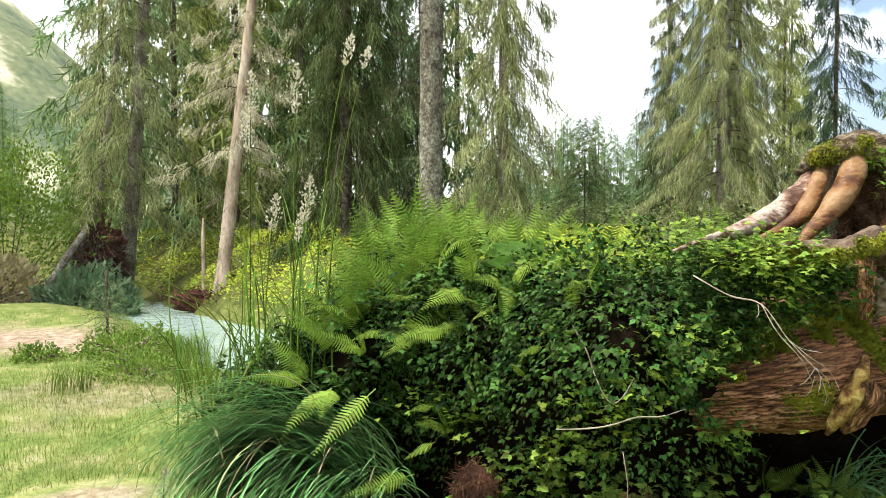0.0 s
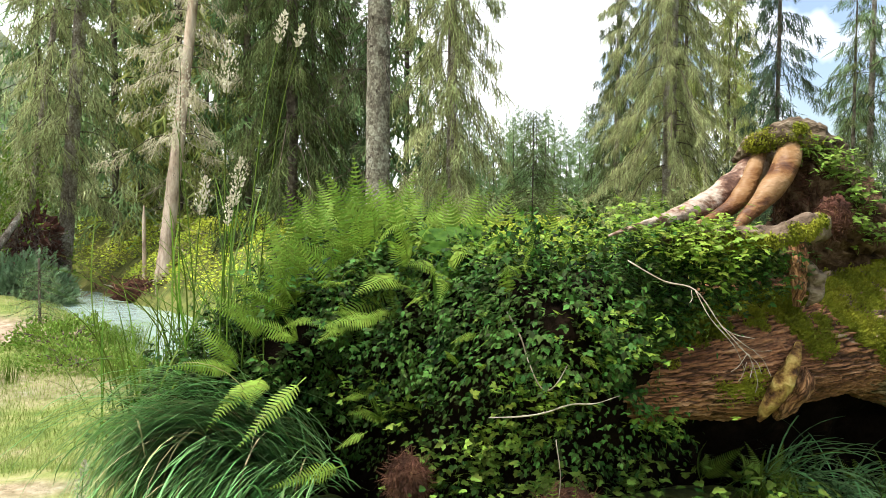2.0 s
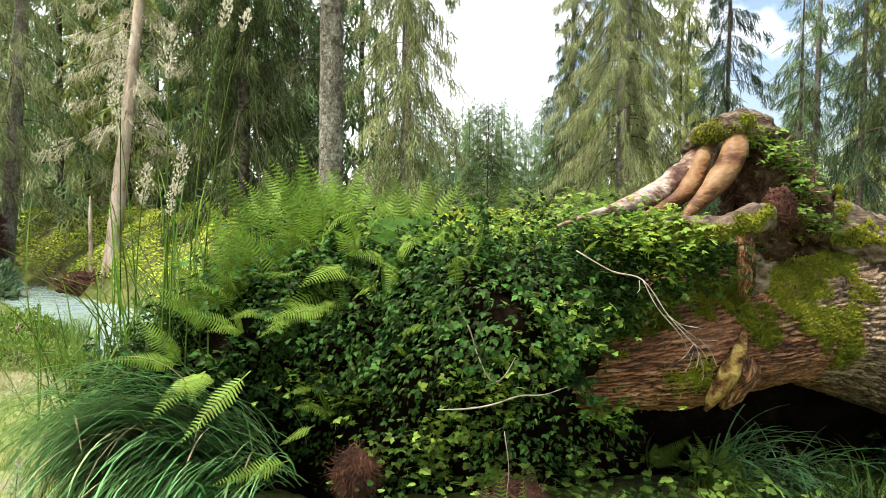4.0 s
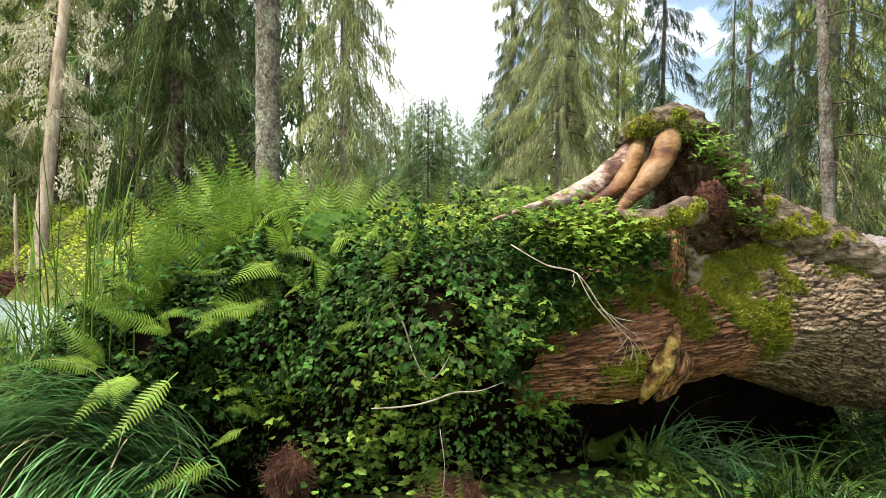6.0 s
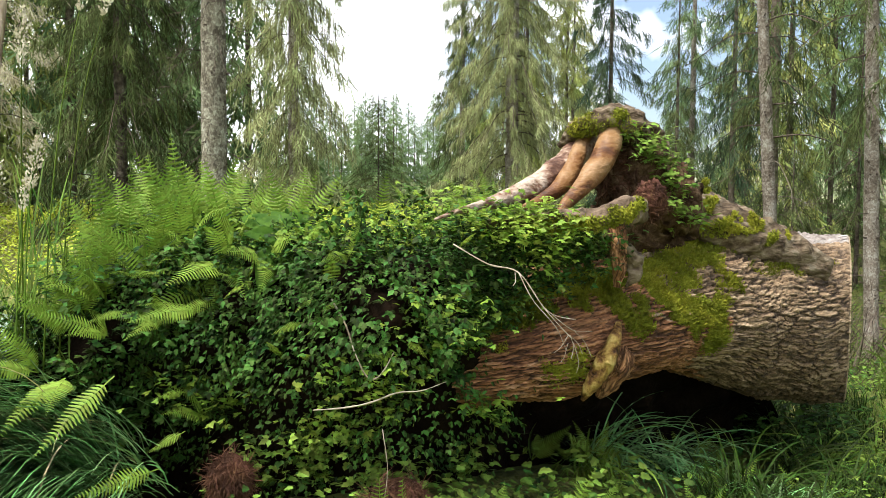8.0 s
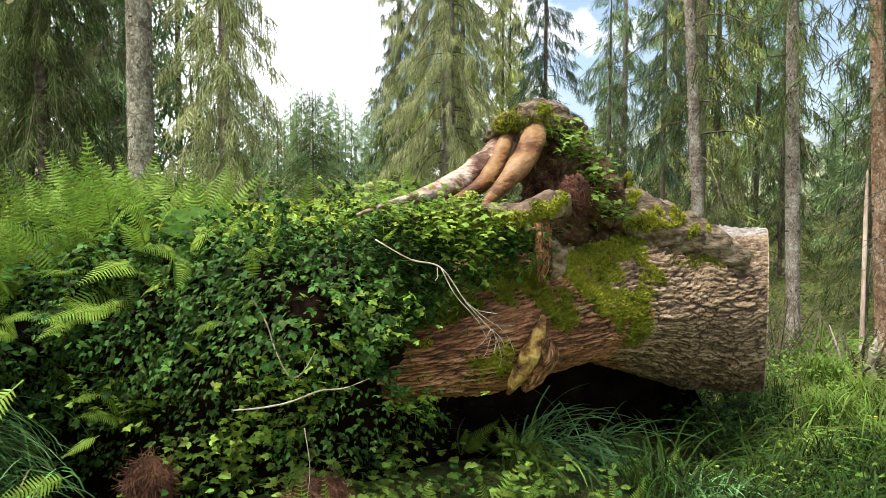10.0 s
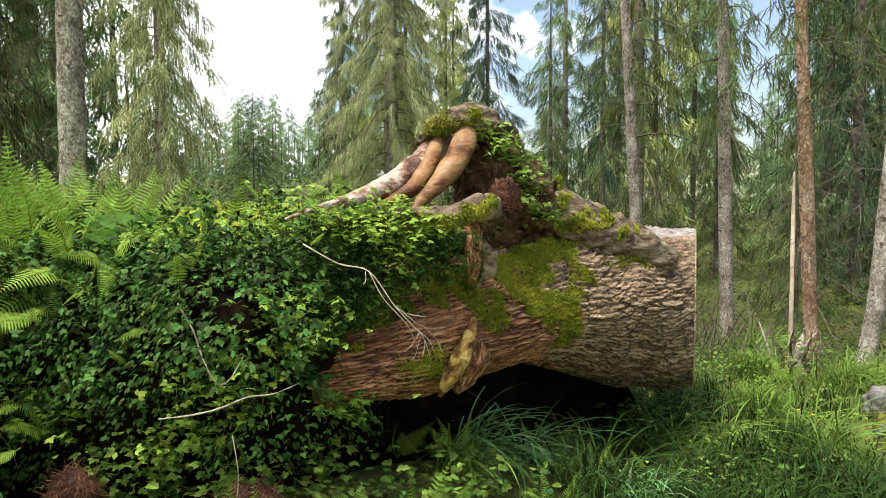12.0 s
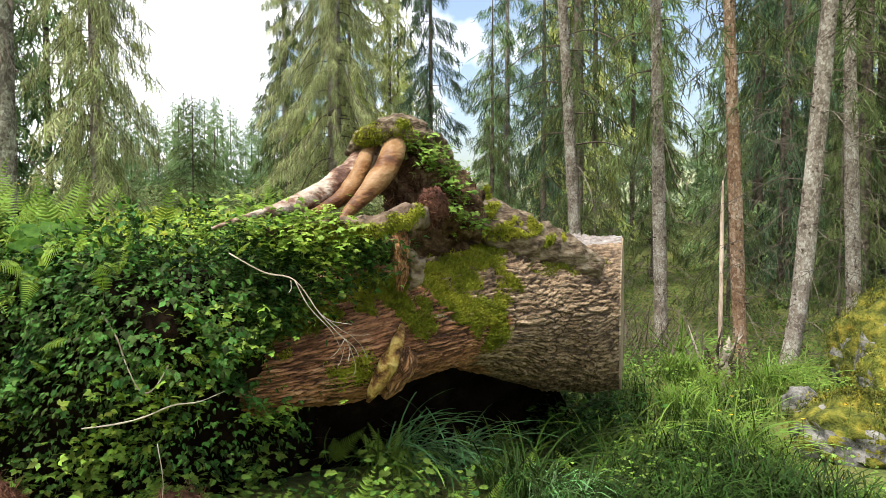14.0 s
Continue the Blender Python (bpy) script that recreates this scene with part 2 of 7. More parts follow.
BARK_GREY = bark_material("spruce_bark", [(0.25, (0.12, 0.0936, 0.072)), (0.42, (0.24, 0.2016, 0.162)), (0.58, (0.372, 0.33, 0.276)), (0.75, (0.54, 0.516, 0.456))], (0.07, 0.055, 0.042), 62.0, 0.8, 6.0)
BARK_OLD = bark_material("old_spruce_bark", [(0.25, (0.088, 0.0726, 0.055)), (0.42, (0.187, 0.165, 0.127)), (0.58, (0.308, 0.286, 0.22)), (0.75, (0.462, 0.451, 0.363))], (0.05, 0.04, 0.028), 48.0, 0.75, 7.0)
BARK_WARM = bark_material("young_spruce_bark", [(0.25, (0.15, 0.085, 0.05)), (0.42, (0.27, 0.165, 0.1)), (0.58, (0.37, 0.25, 0.17)), (0.75, (0.47, 0.38, 0.3))], (0.08, 0.042, 0.025), 44.0, 0.7)


def plated_bark(name, tones, cracks, scale=(13.0, 40.0), crack_depth=0.85, rough=0.85):
    """Scaly ridged bark, drawn out along the trunk, laid out on the trunk's own length and girth."""
    m = bpy.data.materials.new(name)
    m.use_nodes = True
    n, l = m.node_tree.nodes, m.node_tree.links
    b = n["Principled BSDF"]
    b.inputs["Roughness"].default_value = rough
    b.inputs["Specular IOR Level"].default_value = 0.2
    uv, mp = n.new("ShaderNodeUVMap"), n.new("ShaderNodeMapping")
    uv.uv_map = "girth"
    mp.inputs["Scale"].default_value = (scale[0], scale[1], 1)
    l.new(uv.outputs["UV"], mp.inputs["Vector"])

    def tex(size, detail, distort):
        t = n.new("ShaderNodeTexNoise")
        t.inputs["Scale"].default_value = size
        t.inputs["Detail"].default_value = detail
        t.inputs["Distortion"].default_value = distort
        l.new(mp.outputs["Vector"], t.inputs["Vector"])
        return t.outputs["Fac"]

    def calc(op, a, bb, c=None):
        k = n.new("ShaderNodeMath")
        k.operation = op
        for s, v in enumerate((a, bb, c)):
            if v is None:
                continue
            if isinstance(v, float):
                k.inputs[s].default_value = v
            else:
                l.new(v, k.inputs[s])
        return k.outputs[0]

    fine, blot, mid = tex(2.4, 9, 0.6), tex(0.12, 4, 0.3), tex(0.8, 6, 0.5)
    ridge_a, ridge_b = tex(0.55, 6, 0.5), tex(1.3, 5, 0.4)

    def groove(src, width):
        far = calc("ABSOLUTE", calc("SUBTRACT", src, 0.5), 0.0)
        return calc("SUBTRACT", 1.0, calc("MINIMUM", calc("DIVIDE", far, width), 1.0))

    # ragged cracks of two sizes where the noise crosses its middle
    crack = calc("MAXIMUM", groove(ridge_a, 0.035), calc("MULTIPLY", groove(ridge_b, 0.04), 0.75))
    tone = calc("MULTIPLY_ADD", blot, 0.4, calc("MULTIPLY_ADD", fine, 0.55, calc("MULTIPLY_ADD", mid, 0.55, -0.27)))
    ramp = n.new("ShaderNodeValToRGB")
    e = ramp.color_ramp.elements
    while len(e) < len(tones):
        e.new(0.5)
    for k, (p, c) in enumerate(tones):
        e[k].position, e[k].color = p, (*c, 1)
    l.new(tone, ramp.inputs["Fac"])
    mix = n.new("ShaderNodeMixRGB")
    mix.inputs["Color2"].default_value = (*cracks, 1)
    l.new(calc("MULTIPLY", crack, crack_depth), mix.inputs["Fac"])
    l.new(ramp.outputs["Color"], mix.inputs["Color1"])
    l.new(mix.outputs["Color"], b.inputs["Base Color"])
    bp = n.new("ShaderNodeBump")
    bp.inputs["Strength"].default_value = 1.0
    bp.inputs["Distance"].default_value = 0.018
    l.new(calc("SUBTRACT", calc("MULTIPLY_ADD", mid, 1.4, calc("MULTIPLY", fine, 0.9)), calc("MULTIPLY", crack, crack_depth)), bp.inputs["Height"])
    l.new(bp.outputs["Normal"], b.inputs["Normal"])
    return m


LOG_INNER = plated_bark("log_red_bark", [(0.3, (0.1, 0.043, 0.02)), (0.45, (0.27, 0.125, 0.058)), (0.6, (0.45, 0.24, 0.12)), (0.8, (0.58, 0.37, 0.22))], (0.025, 0.01, 0.005), (18.0, 42.0), 0.85)
LOG_BARE = plated_bark("weathered_log_top", [(0.3, (0.205, 0.172, 0.153)), (0.45, (0.317, 0.287, 0.266)), (0.6, (0.409, 0.387, 0.368)), (0.8, (0.491, 0.481, 0.465))], (0.16, 0.115, 0.09), (4.0, 26.0), 0.4)
PEELED = material("peeled_root_wood", [(0.3, (0.038, 0.0136, 0.00576)), (0.42, (0.0912, 0.0354, 0.0115)), (0.5, (0.156, 0.0748, 0.0259)), (0.6, (0.198, 0.109, 0.0454)), (0.8, (0.258, 0.16, 0.0864))], 9, 0.5, 0.6, 70, gloss=0.25, stretch=(0.6, 0.6, 1.3), detail=7)
ROOT_BARK = material("grey_root_bark", [(0.3, (0.029, 0.0187, 0.011)), (0.42, (0.0754, 0.0523, 0.033)), (0.55, (0.139, 0.105, 0.07)), (0.72, (0.209, 0.171, 0.125))], 30, 0.85, 1.0, 90, stretch=(0.5, 0.7, 1.0), detail=8)
SILVER = material("weathered_root_wood", [(0.38, (0.0616, 0.0289, 0.0189)), (0.46, (0.141, 0.0765, 0.0508)), (0.51, (0.238, 0.17, 0.127)), (0.62, (0.352, 0.281, 0.226)), (0.8, (0.44, 0.383, 0.328))], 13, 0.65, 0.8, 80, stretch=(0.8, 0.8, 1.1), detail=9)


def flaky_bark(name, tones, crack, wet=0.8):
    """Bark plates whose tone and joints come from the trunk's own relief; dark joints also carry crevice shade as
    colour.
    """
    m = bpy.data.materials.new(name)
    m.use_nodes = True
    n, l = m.node_tree.nodes, m.node_tree.links
    b = n["Principled BSDF"]
    b.inputs["Roughness"].default_value = wet
    b.inputs["Specular IOR Level"].default_value = 0.25
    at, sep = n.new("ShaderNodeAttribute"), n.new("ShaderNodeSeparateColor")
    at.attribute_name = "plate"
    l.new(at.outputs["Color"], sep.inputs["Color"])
    tc, mp = n.new("ShaderNodeTexCoord"), n.new("ShaderNodeMapping")
    mp.inputs["Scale"].default_value = (0.55, 0.8, 1.7)
    l.new(tc.outputs["Object"], mp.inputs["Vector"])
    tex = []
    for k, d in ((5.0, 4), (38.0, 5), (130.0, 4)):
        t = n.new("ShaderNodeTexNoise")
        t.inputs["Scale"].default_value = k
        t.inputs["Detail"].default_value = d
        l.new(mp.outputs["Vector"], t.inputs["Vector"])
        tex.append(t.outputs["Fac"])

    def calc(op, x, y, z=None):
        k = n.new("ShaderNodeMath")
        k.operation = op
        for i, v in enumerate((x, y, z)):
            if isinstance(v, float):
                k.inputs[i].default_value = v
            elif v is not None:
                l.new(v, k.inputs[i])
        return k.outputs[0]

    tone = calc("MULTIPLY_ADD", sep.outputs["Red"], 0.3, calc("MULTIPLY_ADD", tex[0], 0.55, calc("MULTIPLY_ADD", tex[1], 0.5, calc("MULTIPLY_ADD", tex[2], 0.35, -0.36))))
    ramp = n.new("ShaderNodeValToRGB")
    e = ramp.color_ramp.elements
    while len(e) < len(tones):
        e.new(0.5)
    for k, (q, c) in enumerate(tones):
        e[k].position, e[k].color = q, (*c, 1)
    l.new(tone, ramp.inputs["Fac"])
    # crack tone over the sunken joints, their crevice shade included in the colour
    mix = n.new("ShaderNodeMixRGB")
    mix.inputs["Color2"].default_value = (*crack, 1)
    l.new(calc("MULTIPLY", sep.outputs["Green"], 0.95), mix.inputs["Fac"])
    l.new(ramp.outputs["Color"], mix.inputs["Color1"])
    l.new(mix.outputs["Color"], b.inputs["Base Color"])
    bp = n.new("ShaderNodeBump")
    bp.inputs["Strength"].default_value = 1.0
    bp.inputs["Distance"].default_value = 0.012
    l.new(calc("MULTIPLY_ADD", tex[1], 1.0, calc("MULTIPLY", tex[2], 0.7)), bp.inputs["Height"])
    l.new(bp.outputs["Normal"], b.inputs["Normal"])
    return m


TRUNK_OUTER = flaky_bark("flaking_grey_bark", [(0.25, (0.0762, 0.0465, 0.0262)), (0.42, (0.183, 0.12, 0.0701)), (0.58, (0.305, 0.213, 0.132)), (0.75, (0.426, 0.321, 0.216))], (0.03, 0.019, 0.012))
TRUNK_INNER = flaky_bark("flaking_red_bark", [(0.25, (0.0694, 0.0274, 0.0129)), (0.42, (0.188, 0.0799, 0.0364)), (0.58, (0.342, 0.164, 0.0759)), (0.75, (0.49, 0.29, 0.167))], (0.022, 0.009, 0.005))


def ground_material():
    """Meadow, bare trodden earth and forest floor, blended by place and noise."""
    m = bpy.data.materials.new("forest_ground")
    m.use_nodes = True
    n, l = m.node_tree.nodes, m.node_tree.links
    b = n["Principled BSDF"]
    b.inputs["Roughness"].default_value = 0.95
    b.inputs["Specular IOR Level"].default_value = 0.2
    tc = n.new("ShaderNodeTexCoord")

    def tex(scale, detail=6):
        t = n.new("ShaderNodeTexNoise")
        t.inputs["Scale"].default_value = scale
        t.inputs["Detail"].default_value = detail
        l.new(tc.outputs["Object"], t.inputs["Vector"])
        return t.outputs["Fac"]

    def ramp(src, *stops):
        r = n.new("ShaderNodeValToRGB")
        e = r.color_ramp.elements
        while len(e) < len(stops):
            e.new(0.5)
        for k, (p, c) in enumerate(stops):
            e[k].position = p
            e[k].color = (*c, 1)
        l.new(src, r.inputs["Fac"])
        return r.outputs["Color"]

    def mix(fac, c1, c2):
        x = n.new("ShaderNodeMixRGB")
        l.new(fac, x.inputs["Fac"])
        l.new(c1, x.inputs["Color1"])
        l.new(c2, x.inputs["Color2"])
        return x.outputs["Color"]

    grass = ramp(tex(5), (0.3, (0.08, 0.125, 0.026)), (0.48, (0.145, 0.19, 0.045)), (0.62, (0.23, 0.24, 0.085)), (0.78, (0.33, 0.3, 0.18)))
    earth = ramp(tex(14), (0.3, (0.16, 0.11, 0.07)), (0.6, (0.32, 0.25, 0.18)), (0.8, (0.45, 0.4, 0.33)))
    floor = ramp(tex(7), (0.3, (0.035, 0.042, 0.011)), (0.55, (0.1, 0.11, 0.026)), (0.8, (0.17, 0.135, 0.055)))
    at = n.new("ShaderNodeAttribute")
    at.attribute_name = "cover"
    sep = n.new("ShaderNodeSeparateColor")
    l.new(at.outputs["Color"], sep.inputs["Color"])
    c = mix(sep.outputs["Red"], floor, grass)
    c = mix(sep.outputs["Green"], c, earth)
    l.new(c, b.inputs["Base Color"])
    bp = n.new("ShaderNodeBump")
    bp.inputs["Strength"].default_value = 0.8
    bp.inputs["Distance"].default_value = 0.04
    l.new(tex(30), bp.inputs["Height"])
    l.new(bp.outputs["Normal"], b.inputs["Normal"])
    return m


GROUND = ground_material()


def water_material():
    m = bpy.data.materials.new("milky_stream")
    m.use_nodes = True
    n, l = m.node_tree.nodes, m.node_tree.links
    b = n["Principled BSDF"]
    b.inputs["Base Color"].default_value = (0.34, 0.44, 0.43, 1)
    b.inputs["Roughness"].default_value = 0.12
    b.inputs["IOR"].default_value = 1.33
    tc, t, bp = n.new("ShaderNodeTexCoord"), n.new("ShaderNodeTexNoise"), n.new("ShaderNodeBump")
    t.inputs["Scale"].default_value = 6
    t.inputs["Detail"].default_value = 4
    l.new(tc.outputs["Object"], t.inputs["Vector"])
    r = n.new("ShaderNodeValToRGB")
    r.color_ramp.elements[0].color = (0.2, 0.29, 0.27, 1)
    r.color_ramp.elements[1].color = (0.34, 0.43, 0.41, 1)
    l.new(t.outputs["Fac"], r.inputs["Fac"])
    l.new(r.outputs["Color"], b.inputs["Base Color"])
    bp.inputs["Strength"].default_value = 0.25
    bp.inputs["Distance"].default_value = 0.03
    l.new(t.outputs["Fac"], bp.inputs["Height"])
    l.new(bp.outputs["Normal"], b.inputs["Normal"])
    return m


WATER = water_material()


# ---- mesh helpers ----


def mesh_object(name, geo, mat, parent=None, label="", smooth=False):
    """One mesh object out of (vertices, triangles)."""
    v, f = np.asarray(geo[0], np.float32), np.asarray(geo[1], np.int32)
    me = bpy.data.meshes.new(name)
    me.vertices.add(len(v))
    me.vertices.foreach_set("co", v.ravel())
    me.loops.add(f.size)
    me.loops.foreach_set("vertex_index", f.ravel())
    me.polygons.add(len(f))
    me.polygons.foreach_set("loop_start", np.arange(0, f.size, 3, dtype=np.int32))
    me.polygons.foreach_set("use_smooth", np.full(len(f), smooth))
    me.update()
    me.validate()
    me.materials.append(mat)
    ob = new(name, me)
    if parent is not None:
        ob.parent = parent
    if label:
        ob["label"] = label
    return ob


def thing(name, label, category, group="", kind="", at=(0, 0, 0)):
    ob = new(name)
    ob.empty_display_size = 0.1
    ob.location = at
    return tagged(ob, label, category, group, kind)


def join(parts):
    vs, fs, k = [], [], 0
    for v, f in parts:
        vs.append(np.asarray(v, float))
        fs.append(np.asarray(f, int) + k)
        k += len(v)
    return np.concatenate(vs), np.concatenate(fs)


def scatter(tpl, where, ahead, up, size):
    """Copies of a template (x ahead, z up) as one mesh: arrays of places, directions and sizes."""
    v, f = tpl
    a = ahead / (np.linalg.norm(ahead, axis=1, keepdims=True) + 1e-9)
    s = np.cross(up, a)
    s /= np.linalg.norm(s, axis=1, keepdims=True) + 1e-9
    u = np.cross(a, s)
    size = np.asarray(size, float)
    if size.ndim == 1:
        size = size[:, None] * np.ones(3)
    loc = v[None] * size[:, None, :]
    out = where[:, None] + loc[..., :1] * a[:, None] + loc[..., 1:2] * s[:, None] + loc[..., 2:] * u[:, None]
    k = len(where)
    return out.reshape(-1, 3), (f[None] + (np.arange(k) * len(v))[:, None, None]).reshape(-1, 3)


def smooth_line(points, steps=6):
    """Catmull-Rom through rows of any width."""
    p = np.asarray(points, float)
    q = np.vstack([2 * p[0] - p[1], p, 2 * p[-1] - p[-2]])
    out = []
    for k in range(len(p) - 1):
        a, b, c, d = q[k:k + 4]
        for t in np.arange(steps) / steps:
            out.append(0.5 * (2 * b + (c - a) * t + (2 * a - 5 * b + 4 * c - d) * t * t + (3 * b - a - 3 * c + d) * t ** 3))
    out.append(p[-1])
    return np.array(out)


def tube(rows, seg=8, steps=5, rough=0.0, freq=6.0, flat=1.0, ends=True):
    """A limb through rows of x, y, z, radius, with uneven skin."""
    line = smooth_line(rows, steps)
    p, r = line[:, :3], np.maximum(line[:, 3], 0.0008)
    t = np.gradient(p, axis=0)
    t /= np.linalg.norm(t, axis=1, keepdims=True) + 1e-9
    ref = np.array([0.0, 0, 1]) if abs(t[:, 2]).mean() < 0.8 else np.array([0.0, 1, 0])
    s = np.cross(t, ref)
    s /= np.linalg.norm(s, axis=1, keepdims=True) + 1e-9
    u = np.cross(s, t)
    ang = np.arange(seg) / seg * 2 * np.pi
    ring = np.cos(ang)[None, :, None] * s[:, None] + flat * np.sin(ang)[None, :, None] * u[:, None]
    v = p[:, None] + ring * r[:, None, None]
    if rough:
        for i in range(len(p)):
            for j in range(seg):
                k = noise.noise(Vector(v[i, j] * freq)) + 0.5 * noise.noise(Vector(v[i, j] * freq * 2.7))
                v[i, j] += ring[i, j] * r[i] * rough * k
    v = v.reshape(-1, 3)
    f = []
    for i in range(len(p) - 1):
        for j in range(seg):
            a, b = i * seg + j, i * seg + (j + 1) % seg
            f += [(a, b, b + seg), (a, b + seg, a + seg)]
    if ends:
        n0 = len(v)
        v = np.vstack([v, p[0], p[-1]])
        last = (len(p) - 1) * seg
        for j in range(seg):
            f += [(n0, (j + 1) % seg, j), (n0 + 1, last + j, last + (j + 1) % seg)]
    return v, np.array(f)


def blob(centre, size, seg=26, rings=16, rough=0.25, freq=3.0, seed=0):
    """An uneven rounded lump."""
    v, f = [], []
    for i in range(rings + 1):
        th = math.pi * i / rings
        for j in range(seg):
            ph = 2 * math.pi * j / seg
            d = Vector((math.sin(th) * math.cos(ph), math.sin(th) * math.sin(ph), math.cos(th)))
            k = 1 + rough * (noise.noise(d * freq + Vector((seed, 0, 0))) + 0.5 * noise.noise(d * freq * 2.3 + Vector((0, seed, 0))) + 0.25 * noise.noise(d * freq * 5 + Vector((0, seed, 3))))
            v.append([centre[a] + d[a] * size[a] * k for a in range(3)])
    for i in range(rings):
        for j in range(seg):
            a, b = i * seg + j, i * seg + (j + 1) % seg
            f += [(a, a + seg, b + seg), (a, b + seg, b)]
    return np.array(v), np.array(f)


def unit(v):
    return v / (np.linalg.norm(v, axis=-1, keepdims=True) + 1e-9)


# ---- leaf and blade templates (x ahead, y across, z up) ----
def sprig(pairs=7, length=1.0, width=0.3, droop=0.15):
    """A needled twig: a fishbone of slanted slivers."""
    v = [(length * k / pairs, 0, -droop * (k / pairs) ** 2) for k in range(pairs + 1)]
    f = []
    for k in range(pairs):
        x, _, z = v[k]
        w = width * (1 - 0.75 * (k / pairs) ** 1.6) * (0.7 + 0.6 * ((k * 7) % 5) / 5)
        for side in (-1, 1):
            f.append((k, k + 1, len(v)))
            v.append((x + w * 0.75 + 0.3 * length / pairs * (side > 0), side * w, z - 0.12 * w))
    return np.array(v), np.array(f)


def leaf(kind="ovate"):
    """A folded leaf of unit length."""
    if kind == "ovate":
        rim = [(0, 0), (0.2, 0.27), (0.6, 0.26), (1, 0)]
    elif kind == "lobed":
        rim = [(0, 0), (-0.1, 0.3), (0.2, 0.44), (0.34, 0.25), (0.58, 0.36), (1, 0)]
    elif kind == "toothed":
        rim = [(0, 0), (0.15, 0.25), (0.28, 0.22), (0.45, 0.34), (0.58, 0.23), (1, 0)]
    elif kind == "broad":
        rim = [(0, 0), (0.06, 0.14), (0.18, 0.27), (0.35, 0.33), (0.55, 0.3), (0.75, 0.19), (0.9, 0.08), (1, 0)]
    else:
        rim = [(0, 0), (-0.14, 0.3), (0.1, 0.52), (0.4, 0.5), (0.72, 0.33), (0.9, 0.13), (1.02, 0)]
    v, f = [], []
    for side in (-1, 1):
        n = len(v)
        for x, y in rim:
            v.append((x, 0, -0.1 * x * x))
            v.append((x, side * y, 0.16 * y - 0.12 * x * x - 0.25 * y * y))
        for k in range(len(rim) - 1):
            a = n + 2 * k
            f += [(a, a + 2, a + 3)] * (rim[k + 1][1] > 0) + [(a, a + 3, a + 1)] * (rim[k][1] > 0)
    return np.array(v), np.array(f)


def blade(curl=0.5, segs=5, width=0.016):
    """A grass blade of unit length, rising and bending ahead."""
    v, f = [], []
    x = z = 0.0
    ang = math.pi / 2
    for k in range(segs + 1):
        w = width * (1 - (k / segs) ** 1.5) + 0.001
        v += [(x, -w, z), (x, w, z + 0.2 * w)]
        ang -= curl * 2 * (k + 0.5) / segs / segs * math.pi / 2 * 1.6
        x += math.cos(ang) / segs
        z += math.sin(ang) / segs
        if k < segs:
            a = 2 * k
            f += [(a, a + 2, a + 3), (a, a + 3, a + 1)]
    return np.array(v), np.array(f)


def frond(pairs=16, length=1.0, width=0.2, arch=0.3):
    """A fern frond of unit length: a bent stalk with toothed leaflets to both sides."""
    v, f = [], []

    def at(s):
        return np.array([length * s * (1 - 0.12 * arch * s), 0, arch * length * (1.1 * s - 1.25 * s * s)])

    for k in range(14):
        p, q = at(k / 14), at((k + 1) / 14)
        n = len(v)
        for c, w in ((p, 0.008 * (1.1 - k / 14)), (q, 0.008 * (1.1 - (k + 1) / 14))):
            v += [c + (0, -w, 0), c + (0, w, 0), c + (0, 0, -w)]
        for j in range(3):
            a, b = n + j, n + (j + 1) % 3
            f += [(a, b, b + 3), (a, b + 3, a + 3)]
    for k in range(pairs):
        s = 0.14 + 0.85 * k / pairs
        long = width * min(0.55 + 2.2 * k / pairs, 1.12 - 1.06 * (k / pairs) ** 1.25)
        c = at(s)
        for side in (-1, 1):
            d = np.array([0.3, side * 0.95, -0.16])
            e = np.array([0.9, -side * 0.42, 0.0])
            steps = 5
            n = len(v)
            v += [c + d * long * j / steps + np.array([0, 0, -0.1 * long * (j / steps) ** 2]) for j in range(steps + 1)]
            for sd in (-1, 1):
                m = len(v)
                for j in range(steps):
                    w = 0.42 / pairs * (1 - j / steps) ** 0.7 * (0.3 + 0.7 * long / width) * (1.0 if j % 2 else 0.72)
                    v.append(v[n + j] + d * long * 0.1 + e * sd * w + np.array([0, 0, -0.2 * w]))
                for j in range(steps - 1):
                    f += [(n + j, n + j + 1, m + j), (m + j, n + j + 1, m + j + 1)]
                f.append((n + steps - 1, n + steps, m + steps - 1))
    return np.array(v), np.array(f)


SPRIG = sprig(5, 1.0, 0.34, 0.15)


def twiglet(sides=4, reach=0.45, thick=0.035, droop=0.15):
    """A thin needled twig: one long sliver with shorter ones leaving it to both sides."""
    v, f = [(0, -thick, 0), (0, thick, 0), (0.55, 0, -0.3 * droop), (1, 0, -droop)], [(0, 1, 2), (1, 3, 2), (0, 2, 3)]
    for k in range(sides):
        x = 0.1 + 0.75 * k / sides
        side = -1 if k % 2 else 1
        L = reach * (1.1 - 0.6 * k / sides)
        n = len(v)
        v += [(x, 0, -droop * x * x), (x + 2.4 * thick, 0, -droop * x * x), (x + 0.8 * L, side * 0.62 * L, -droop * x * x - 0.2 * L)]
        f.append((n, n + 1, n + 2))
    return np.array(v, float), np.array(f)


SPRIG_LONG = twiglet(5, 0.42, 0.027)
SPRIG_FAR = twiglet(5, 0.48, 0.04)


